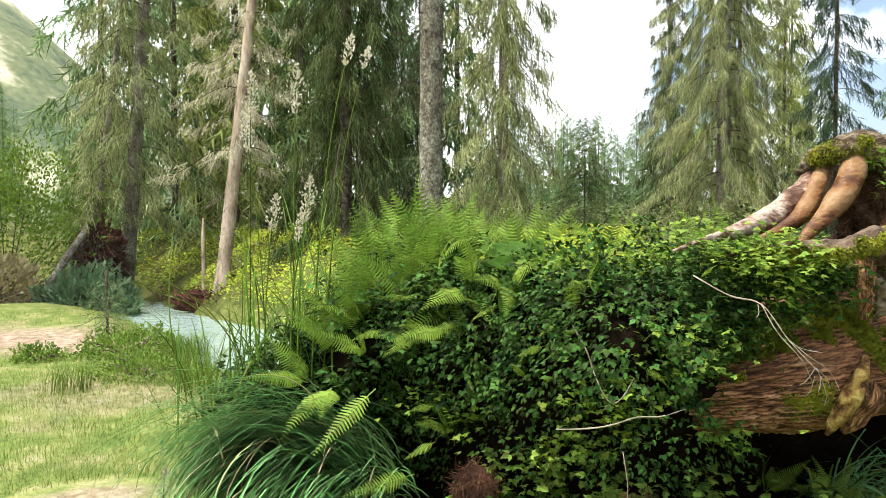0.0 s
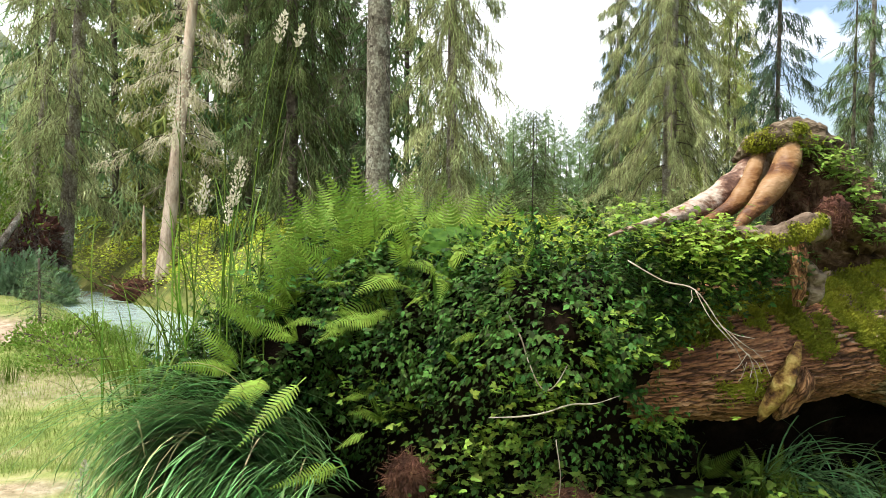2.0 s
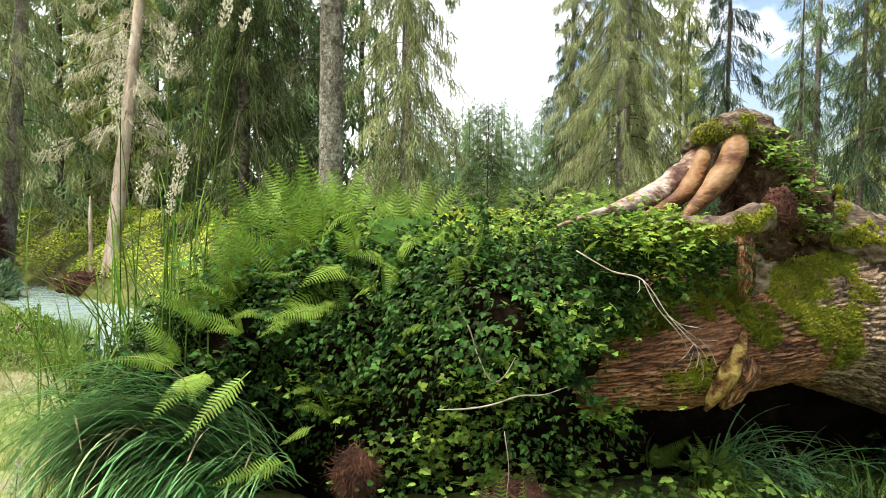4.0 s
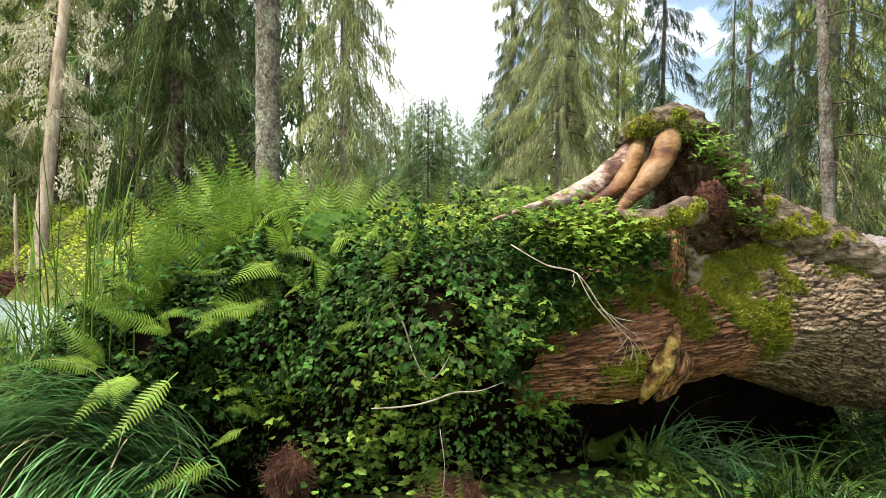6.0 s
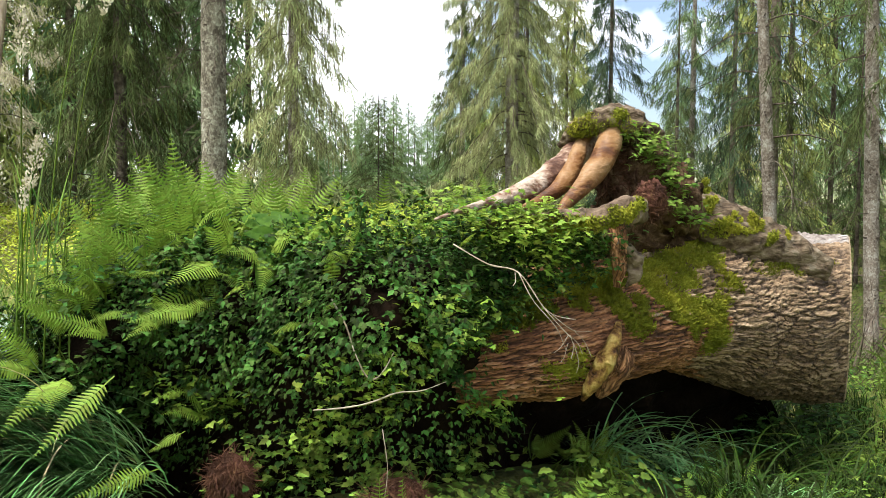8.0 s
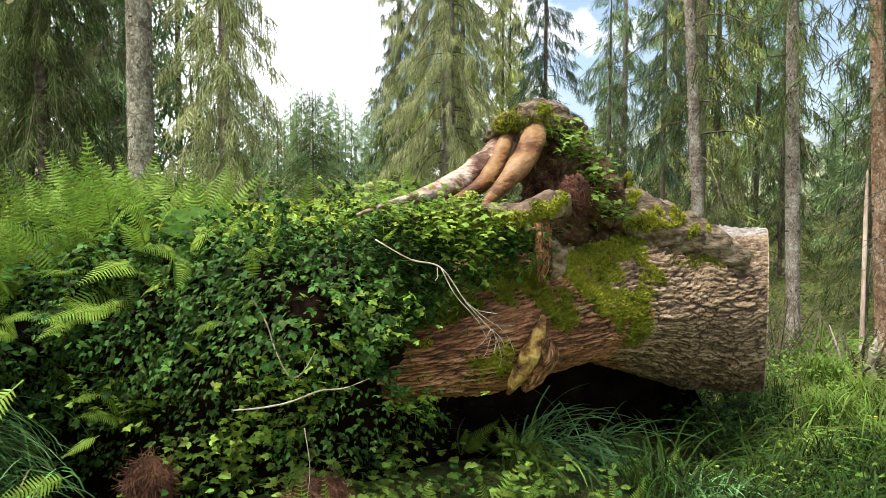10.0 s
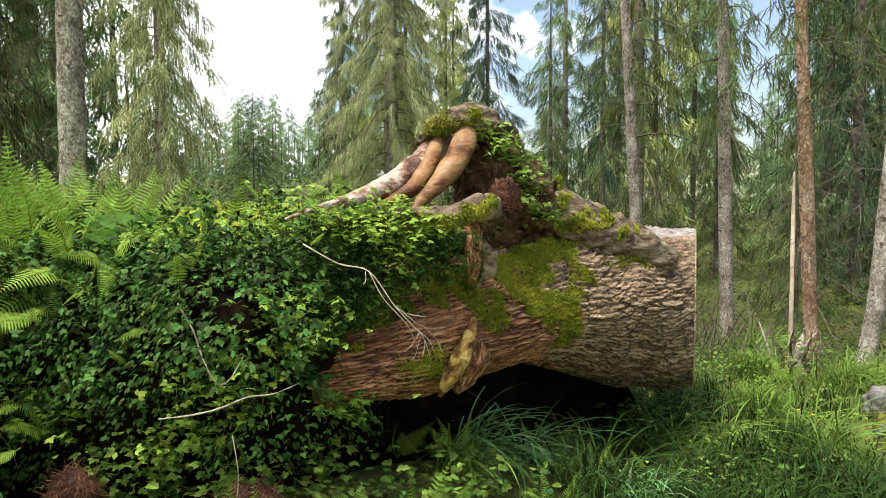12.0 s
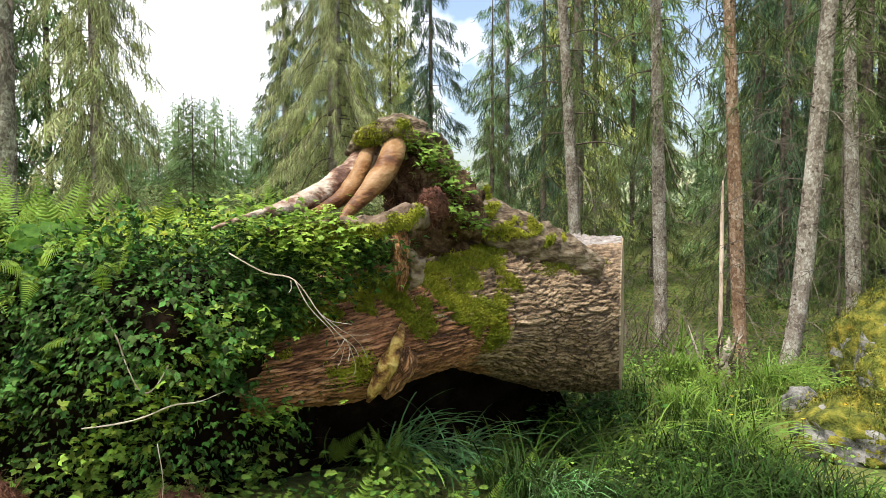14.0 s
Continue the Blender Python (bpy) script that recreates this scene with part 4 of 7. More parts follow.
part("fibre_mat", scatter(hair, (1.499, 2.750, 1.549) + a * (0.13, 0.1, 0.16), unit(0.12 * a + np.cross(a, g.normal(size=a.shape)) + (0, 0, -0.6)), unit(g.normal(size=a.shape)), g.uniform(0.03, 0.08, 1600)), FIBRE, log, "dark rootlets hanging in the earth", False)["kind"] = "stuff"


def moss_patch(centre, reach, count, seed=1, skin=None):
    """Short moss tufts growing over the log's own surface, thinning unevenly towards the patch's edge."""
    g = np.random.default_rng(seed)
    v, n = skin
    d = np.linalg.norm((v - np.array(centre)) / np.array(reach), axis=1)
    near = np.where(d < 1.25)[0]
    ragged = np.array([noise.noise(Vector(v[i] * 9) + Vector((seed, 0, 0))) + 0.5 * noise.noise(Vector(v[i] * 24)) for i in near])
    rim = d[near] + (1.9 if skin is LOG_SKIN else 1.0) * ragged + (0.0 if skin is LOG_SKIN else 0.9 * np.clip(0.25 - n[near, 2], 0, 1))
    core = near[rim < 0.28]
    near = near[rim < 0.72]
    if len(near) == 0:
        return
    count = int(count * 1.25)
    if skin is LOG_SKIN:
        green = np.zeros(len(v), bool)
        green[core] = True
        LOG_TONE[green[LOG_FACES].all(1)] = 3
        LOG_MESH.polygons.foreach_set("material_index", LOG_TONE)
    pick = near[g.integers(0, len(near), count)]
    p = v[pick] + g.normal(scale=0.005, size=(count, 3))
    a = unit(n[pick] + (0, 0, 0.5) + g.normal(scale=0.45, size=(count, 3)))
    geo = scatter(sprig(2, 1.0, 0.4, 0.1), p, a, unit(g.normal(size=(count, 3))), g.uniform(0.006, 0.013, count))
    part("moss_patch", geo, MOSS, log, "yellow-green moss cushion", False)["kind"] = "stuff"


def skin_of(ob):
    me = ob.data
    v = np.array([p.co for p in me.vertices]) + np.array(log.location)
    n = np.array([p.normal for p in me.vertices])
    return v, n


ROOT_SKIN = [skin_of(o) for o in log.children if o.name.startswith("root")]
ROOT_SKIN = (np.concatenate([a for a, _ in ROOT_SKIN]), np.concatenate([b for _, b in ROOT_SKIN]))
for k, (c, s, n) in enumerate([
        ((1.316, 2.655, 1.752), (0.14, 0.12, 0.06), 4200), ((1.255, 2.690, 1.717), (0.07, 0.08, 0.05), 1800), ((1.401, 2.652, 1.766), (0.08, 0.1, 0.05), 1500), ((1.209, 2.288, 1.441), (0.17, 0.08, 0.05), 3600), ((1.030, 2.292, 1.421), (0.16, 0.07, 0.05), 2600), ((1.309, 2.364, 1.463), (0.06, 0.06, 0.04), 1200),
        ((1.760, 2.753, 1.504), (0.09, 0.1, 0.06), 2200), ((1.916, 2.778, 1.447), (0.19, 0.16, 0.08), 5200), ((2.043, 2.769, 1.391), (0.18, 0.16, 0.08), 4600), ((1.827, 2.738, 1.381), (0.13, 0.1, 0.06), 2600), ((1.501, 2.728, 1.758), (0.06, 0.06, 0.03), 700), ((2.13, 2.77, 1.34), (0.16, 0.14, 0.07), 3200), ((1.95, 2.74, 1.42), (0.16, 0.12, 0.08), 3200)]):
    moss_patch(c, s, n, 20 + k, ROOT_SKIN)
for k, (c, s, n) in enumerate([
        ((1.201, 2.566, 1.195), (0.11, 0.1, 0.06), 2600), ((1.276, 2.571, 1.209), (0.12, 0.1, 0.06), 2800), ((1.273, 2.499, 1.165), (0.11, 0.1, 0.06), 2600), ((1.329, 2.523, 1.185), (0.1, 0.1, 0.06), 2600), ((1.361, 2.473, 1.138), (0.08, 0.08, 0.06), 2000), ((1.35, 2.448, 1.1), (0.06, 0.07, 0.06), 1400),
        ((1.573, 2.776, 1.31), (0.15, 0.1, 0.05), 2400), ((1.662, 2.803, 1.32), (0.15, 0.1, 0.05), 2600), ((1.742, 2.788, 1.311), (0.16, 0.1, 0.05), 2600), ((1.887, 2.844, 1.319), (0.17, 0.1, 0.05), 2600), ((1.97, 2.845, 1.311), (0.14, 0.1, 0.04), 1600),
        ((1.51, 2.624, 1.248), (0.13, 0.1, 0.06), 2200), ((1.438, 2.557, 1.211), (0.11, 0.1, 0.06), 1800), ((1.703, 2.677, 1.265), (0.13, 0.1, 0.06), 2000), ((1.624, 2.61, 1.226), (0.12, 0.1, 0.05), 1600),
        ((1.761, 2.593, 1.167), (0.09, 0.09, 0.06), 1200), ((1.666, 2.537, 1.123), (0.09, 0.08, 0.06), 1700), ((1.737, 2.551, 1.108), (0.09, 0.08, 0.06), 1300), ((1.666, 2.519, 1.062), (0.08, 0.08, 0.06), 1200), ((1.689, 2.524, 1.006), (0.08, 0.08, 0.06), 900), ((1.54, 2.528, 1.166), (0.09, 0.08, 0.05), 1400), ((1.533, 2.496, 1.117), (0.07, 0.07, 0.05), 1000), ((1.547, 2.484, 1.083), (0.05, 0.06, 0.04), 500),
        ((0.851, 2.462, 1.091), (0.1, 0.08, 0.06), 1400), ((0.902, 2.478, 1.109), (0.11, 0.08, 0.06), 1800), ((0.95, 2.423, 1.074), (0.11, 0.08, 0.06), 1600), ((1.02, 2.493, 1.139), (0.12, 0.08, 0.05), 1800), ((1.073, 2.501, 1.151), (0.11, 0.08, 0.05), 1600), ((1.094, 2.375, 0.993), (0.08, 0.08, 0.05), 600), ((1.081, 2.384, 0.945), (0.07, 0.08, 0.05), 500), ((2.073, 2.745, 1.229), (0.1, 0.07, 0.03), 500), ((2.178, 2.774, 1.223), (0.1, 0.07, 0.03), 450), ((2.4, 2.87, 1.24), (0.09, 0.06, 0.02), 350)]):
    moss_patch(c, s, n, 40 + k, LOG_SKIN)


# ---- trees ----
def spruce(height, reach_low, first, step, seed, twigs_each=60, size=0.25, hang=0.8, lean=(0, 0), base=0.14, bark=BARK_GREY, needles=NEEDLE, wood=None,
           dead_to=0.0, detail_to=6.5, label="", group="", name="spruce", gaps=0.14, dead_twigs=6, crook=0.0, far_kind=False):
    """A spruce: tapered trunk, drooping limbs all round it, needled twigs that hang from them; bare limbs below dead_to."""
    g = np.random.default_rng(seed)
    ob = thing(name, label, "tree", group)
    zs = np.linspace(0, height, 9)
    rows = [(lean[0] * z + crook * math.exp(-z * 1.6), lean[1] * z, z, base * (1 - z / height) ** 0.8 + min(0.012, 0.0012 * height)) for z in zs]
    foot = [(crook, 0, -0.2, base * 1.55), (crook * 0.72 + lean[0] * 0.22, lean[1] * 0.22, 0.22, base * 1.12), (crook * 0.3 + lean[0] * 0.7, lean[1] * 0.7, 0.7, base * 0.98)]
    mesh_object("trunk", tube(foot + rows[1:], *((6, 2) if far_kind else (14, 8)), 0.09, 9.0), bark, ob, smooth=True)
    line = smooth_line([(*q[:3],) for q in foot + rows[1:]], 8)
    where, ahead, ups, sizes, bare, grey = [], [], [], [], [], []

    def at(z):
        k = np.interp(z, line[:, 2], np.arange(len(line)))
        i = int(min(k, len(line) - 2))
        return line[i] + (line[i + 1] - line[i]) * (k - i)

    z, az = (0.35 if dead_to else first), g.uniform(0, 6)
    while z < height - 0.15:
        c = at(z)
        top = (height - z) / height
        dead = z < dead_to
        az += 2.4 + g.uniform(-0.5, 0.5)
        if g.uniform() > gaps:
            reach = reach_low * (0.1 + 0.9 * top ** 0.8) * g.uniform(0.5, 1.12) * (g.uniform(0.4, 0.9) if dead else 1.0)
            d = np.array([math.cos(az), math.sin(az), 0])
            drop = hang * reach * g.uniform(0.45, 0.85) * (0.35 + 0.65 * top)
            wob = np.cross(d, (0, 0, 1)) * reach * g.uniform(-0.16, 0.16) * (0.35 if dead else 1.0)
            pts = [c, c + d * reach * 0.3 + wob * 0.5 + (0, 0, 0.05 * reach - 0.16 * drop), c + d * reach * 0.68 + wob + (0, 0, -0.66 * drop), c + d * reach + (0, 0, -0.92 * drop)]
            bl = smooth_line(pts, 1 if far_kind else 4)
            r = np.linspace(max(0.004, (0.0055 if dead else 0.009) * reach), 0.0015, len(bl))
            (grey if dead else bare).append(tube(np.column_stack([bl, r]), 3, 1, 0, ends=False))
            if dead:
                for _ in range(dead_twigs):
                    q = bl[g.integers(3, len(bl))]
                    e = q + unit(d + g.normal(scale=0.65, size=3) + (0, 0, -0.4)) * g.uniform(0.2, 0.55) * reach
                    grey.append(tube([(*q, 0.003), (*((q + e) / 2 + g.normal(scale=0.012, size=3)), 0.002), (*e, 0.001)], 3, 2, 0, ends=False))
            else:
                n = int(twigs_each * (0.35 + 0.65 * reach / reach_low) * (1.0 if z < detail_to else 0.2))
                t = g.uniform(0.08, 1.0, n) ** 0.75
                m = np.minimum((t * (len(bl) - 1)).astype(int), len(bl) - 2)
                q = bl[m] + (bl[m + 1] - bl[m]) * (t * (len(bl) - 1) - m)[:, None]
                side = np.cross(d, (0, 0, 1)) * g.choice([-1, 1], n)[:, None]
                w = unit(d * g.uniform(0.1, 0.8, n)[:, None] + side * g.uniform(0.1, 0.9, n)[:, None] + np.array([0, 0, -1.0]) * (hang * g.uniform(0.3, 2.6, n))[:, None])
                where.append(q + g.normal(scale=0.03, size=q.shape))
                ahead.append(w)
                ups.append(unit(g.normal(size=(n, 3)) * 0.7 + (0, 0, 1) + side * 0.3))
                sizes.append(size * g.uniform(0.5, 1.35, n) * (2.5 if z >= detail_to else 1) * (0.4 + 0.6 * min(1.0, 2.2 * top)))
        z += step * g.uniform(0.5, 1.5) * (0.8 if dead else 1.0 if z < detail_to else 1.6)
    knots = []
    for _ in range(90 if dead_to > 2 else 0):
        c = at(g.uniform(0.2, 4.6))
        a = g.uniform(0, 6.28)
        d = np.array([math.cos(a), math.sin(a), g.uniform(-0.3, 0.4)])
        knots.append(tube([(*(c + d * base * 0.7), 0.012), (*(c + d * (base * 0.95 + g.uniform(0.005, 0.05))), 0.007)], 5, 1))
    if knots:
        mesh_object("knotwork", join(knots), TWIG_DARK, ob, "dark snapped branch stubs")["kind"] = "stuff"
    if grey:
        mesh_object("dead_branchwork", join(grey), wood or TWIG_DARK, ob)["kind"] = "stuff"
    if bare:
        mesh_object("branchwork", join(bare), TWIG_DARK, ob)["kind"] = "stuff"
    if where:
        mesh_object("crown", scatter(SPRIG_FAR if far_kind else SPRIG_LONG, np.concatenate(where), np.concatenate(ahead), np.concatenate(ups), np.concatenate(sizes)), needles, ob)
    return ob


def stand(ob, x, y, turn=0.0, scale=1.0, sink=0.05):
    ob.matrix_basis = Matrix.LocRotScale((x, y, float(terrain(x, y)) - sink), Euler((0, 0, turn)), (scale, scale, scale))
    return ob


near = "spruces round the log"
stand(spruce(13, 1.2, 1.3, 0.06, 11, 50, 0.24, 1.3, (0.004, 0.0), 0.135, BARK_OLD, NEEDLE_GREY, TWIG_DARK, 4.2, 5.5, "old spruce with scaly grey bark and drooping lichened twigs", near, gaps=0.3, dead_twigs=9), -0.14, 9.1)
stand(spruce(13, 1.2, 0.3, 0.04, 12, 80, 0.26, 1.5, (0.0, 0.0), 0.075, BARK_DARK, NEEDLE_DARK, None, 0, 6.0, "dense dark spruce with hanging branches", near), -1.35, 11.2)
stand(spruce(12, 0.95, 0.2, 0.05, 13, 62, 0.25, 1.6, (0.0, 0.0), 0.06, BARK_GREY, NEEDLE_GREY, None, 0, 6.0, "slender spruce with drooping grey-green branches", near), 0.8, 10.6)
stand(spruce(8.5, 1.3, 1.6, 0.075, 14, 46, 0.2, 0.6, (0.103, 0.04), 0.1, BARK_PALE, LICHEN, TWIG, 1.9, 6, "leaning dead spruce with a bare pale trunk", near, gaps=0.2), -3.22, 11.6)
stand(spruce(12.5, 1.5, 1.8, 0.075, 15, 62, 0.26, 1.1, (0.075, 0.0), 0.115, BARK_GREY, NEEDLE_GREY, None, 2.0, 6, "tall spruce with a dark leaning trunk", near), -5.2, 13.0)
stand(spruce(11, 1.2, 1.8, 0.08, 16, 52, 0.25, 1.1, (0.14, 0.0), 0.045, BARK_GREY, NEEDLE_GREY, None, 2.0, 6, "thin leaning spruce with feathery branches", near), -5.75, 12.7)
stand(spruce(24, 2.3, 0.4, 0.05, 17, 150, 0.27, 1.5, (0.0, 0.0), 0.16, BARK_GREY, NEEDLE_GREY, TWIG, 1.2, 9.5, "large grey-green spruce with hanging lichened branches", near), 6.6, 18.9)
stand(spruce(9.0, 1.5, 0.6, 0.075, 18, 60, 0.36, 1.0, (0.0, 0.0), 0.1, BARK_GREY, NEEDLE_DARK, None, 0.9, 9, "dark spruce at the edge of the clearing", near), 6.75, 24.0)
stand(spruce(12, 1.3, 0.2, 0.07, 31, 56, 0.3, 0.8, (0.0, 0.0), 0.045, BARK_DARK, NEEDLE_BLUE, None, 0, 8, "dark blue-green spruce with level branches", near), 8.5, 17.4)
stand(spruce(9, 1.2, 0.2, 0.065, 32, 50, 0.3, 0.7, (0.0, 0.0), 0.07, BARK_GREY, NEEDLE_FAR, None, 0, 8, "green spruce filling the gap behind the roots", near), 9.3, 15.2)
right = "straight spruce trunks beside the log"
stand(spruce(11.5, 1.9, 1.5, 0.11, 21, 26, 0.24, 0.55, (-0.075, 0.0), 0.078, BARK_GREY, NEEDLE_BLUE, TWIG_GREY, 2.5, 6, "spruce with a grey mottled trunk and thin bare branches", right), 6.75, 8.95)
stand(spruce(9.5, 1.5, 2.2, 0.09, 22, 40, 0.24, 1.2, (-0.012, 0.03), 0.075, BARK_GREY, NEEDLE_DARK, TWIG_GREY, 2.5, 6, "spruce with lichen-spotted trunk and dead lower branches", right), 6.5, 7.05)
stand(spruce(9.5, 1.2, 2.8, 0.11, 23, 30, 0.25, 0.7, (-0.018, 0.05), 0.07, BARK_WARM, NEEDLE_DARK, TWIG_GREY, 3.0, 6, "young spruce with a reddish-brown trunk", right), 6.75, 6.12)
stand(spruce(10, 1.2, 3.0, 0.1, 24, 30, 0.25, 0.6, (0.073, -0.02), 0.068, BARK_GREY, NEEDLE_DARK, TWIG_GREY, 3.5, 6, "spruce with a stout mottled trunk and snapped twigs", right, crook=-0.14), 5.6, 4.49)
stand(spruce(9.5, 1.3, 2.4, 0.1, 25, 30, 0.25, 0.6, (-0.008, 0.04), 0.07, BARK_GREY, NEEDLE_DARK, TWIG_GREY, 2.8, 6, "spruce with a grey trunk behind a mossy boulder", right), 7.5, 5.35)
# NEEDLE_DARK crowns carry the deep wood's shade in their colour
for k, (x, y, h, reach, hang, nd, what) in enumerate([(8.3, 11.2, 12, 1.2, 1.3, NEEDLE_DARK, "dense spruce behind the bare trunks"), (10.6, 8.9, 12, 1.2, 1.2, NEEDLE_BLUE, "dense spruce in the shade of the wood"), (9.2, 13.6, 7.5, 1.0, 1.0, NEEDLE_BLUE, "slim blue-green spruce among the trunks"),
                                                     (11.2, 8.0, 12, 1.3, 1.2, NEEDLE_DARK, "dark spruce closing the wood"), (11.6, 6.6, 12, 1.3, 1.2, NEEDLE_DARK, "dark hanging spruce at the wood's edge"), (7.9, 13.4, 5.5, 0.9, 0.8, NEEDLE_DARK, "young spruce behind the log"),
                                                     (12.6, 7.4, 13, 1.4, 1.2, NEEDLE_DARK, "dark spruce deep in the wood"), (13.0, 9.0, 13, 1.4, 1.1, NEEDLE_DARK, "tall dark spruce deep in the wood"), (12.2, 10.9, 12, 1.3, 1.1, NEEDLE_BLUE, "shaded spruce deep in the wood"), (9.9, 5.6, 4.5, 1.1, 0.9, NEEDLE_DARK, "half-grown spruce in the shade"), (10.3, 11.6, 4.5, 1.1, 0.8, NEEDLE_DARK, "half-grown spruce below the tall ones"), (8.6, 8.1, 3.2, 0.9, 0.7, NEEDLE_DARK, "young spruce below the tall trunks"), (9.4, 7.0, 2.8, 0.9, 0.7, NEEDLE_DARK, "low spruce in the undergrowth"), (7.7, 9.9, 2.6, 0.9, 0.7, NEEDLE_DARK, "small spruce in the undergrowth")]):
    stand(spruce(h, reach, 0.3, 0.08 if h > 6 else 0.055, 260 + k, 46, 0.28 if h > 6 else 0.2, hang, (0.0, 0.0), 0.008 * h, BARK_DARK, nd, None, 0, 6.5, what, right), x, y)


def dead_pole(x, y, height, radius, label, lean=(0.0, 0.0)):
    ob = thing("dead_pole", label, "dead tree")
    mesh_object("trunk", tube([(0, 0, -0.15, radius * 1.3), (lean[0] * 0.4, lean[1] * 0.4, height * 0.4, radius), (lean[0] * 0.8, lean[1] * 0.8, height * 0.8, radius * 0.9), (lean[0], lean[1], height, radius * 0.35)], 9, 6, 0.2, 11), BARK_PALE, ob, smooth=True)
    return stand(ob, x, y)


dead_pole(5.9, 5.58, 1.9, 0.02, "thin broken dead trunk", (0.05, 0.05))
dead_pole(-3.6, 12.0, 1.1, 0.028, "short dead pole beside the pale trunk")

# far woods: three builds, repeated
g = np.random.default_rng(5)
woods = "background spruces"
far = [spruce(12, 1.45, 0.2, 0.14, 41, 22, 0.55, 0.7, (0, 0), 0.06, BARK_DARK, NEEDLE_FAR, None, 0, 20, "dark green spruce in the woods behind", woods, far_kind=True),
       spruce(13.5, 1.5, 0.3, 0.14, 42, 22, 0.55, 0.9, (0, 0), 0.06, BARK_DARK, NEEDLE, None, 0, 20, "tall spruce in the woods behind", woods, far_kind=True),
       spruce(6, 0.85, 0.1, 0.075, 43, 26, 0.36, 0.4, (0, 0), 0.03, BARK_DARK, NEEDLE_FAR, None, 0, 20, "young spruce in the woods behind", woods, far_kind=True)]
spots = []
while len(spots) < 100:
    az, r = g.uniform(-180, 180), g.uniform(12.5, 58)
    young = g.uniform() < 0.45
    if abs(az - 16) > 58 and (r < 18 or g.uniform() < 0.9):
        continue
    if young and r > 30:
        continue
    x, y = r * math.sin(radians(az)), r * math.cos(radians(az))
    if 4.0 < az < 15 and r < 30 or 15 <= az < 22 and r < 21 or stream_gap(x, y) < 1.5:
        continue
    if 24 < az < 60 and r < 20 and g.uniform() < 0.3:
        continue
    if r < 15.5 and -33 < az < 22 and not (young and r > 14):
        continue
    if min((math.hypot(x - a, y - b) for a, b, *_ in spots), default=9) < 1.5:
        continue
    spots.append((x, y, az, r, young))
for az, r in ((-23, 17), (-20.5, 18.5), (-18.5, 15.5), (-17, 17.5), (-14.5, 15.5), (-12, 19), (-10, 15.2), (-8, 17.5), (-5.5, 15), (-3.5, 18), (-1.5, 15.5), (1.0, 17),
              (23, 25), (35, 23), (37.5, 19), (40, 22), (48, 17), (51, 19), (54, 16), (57, 18)):
    spots.append((r * math.sin(radians(az)), r * math.cos(radians(az)), az, r, False))
for az, r in zip(np.linspace(2.8, 17, 34), g.permutation(np.linspace(30, 56, 34))):
    spots.append((r * math.sin(radians(az)), r * math.cos(radians(az)), az, r, True))
used = [False] * 3
for x, y, az, r, young in spots:
    open_sky = 3.0 < az < 17 or 24 < az < 34.5 or 42.5 < az < 47 or -34 < az < -24
    kind = 2 if young or open_sky else int(g.integers(0, 2))
    s = g.uniform(0.85, 1.15) if kind < 2 else g.uniform(0.5, 0.85)
    if open_sky:
        s = g.uniform(0.8, 1.1) * (r / 45) if 0 < az < 20 else g.uniform(0.75, 1.2) * (0.8 + 0.15 * r) / 6
    m = Matrix.LocRotScale((x, y, float(terrain(x, y)) - 0.1), Euler((0, 0, g.uniform(0, 6.28))), None)
    src = far[kind]
    if used[kind]:
        src = copy_thing(src, m)
    else:
        src.matrix_basis = m
        used[kind] = True
    src.scale = (s, s, s)


# ---- ivy and herbs on the bank ----
def bank_normals(u, w):
    e = 0.004
    a = bank_surface(np.clip(u + e, 0, 1), w) - bank_surface(np.clip(u - e, 0, 1), w)
    b = bank_surface(u, w + e) - bank_surface(u, w - e)
    return unit(np.cross(a, b))


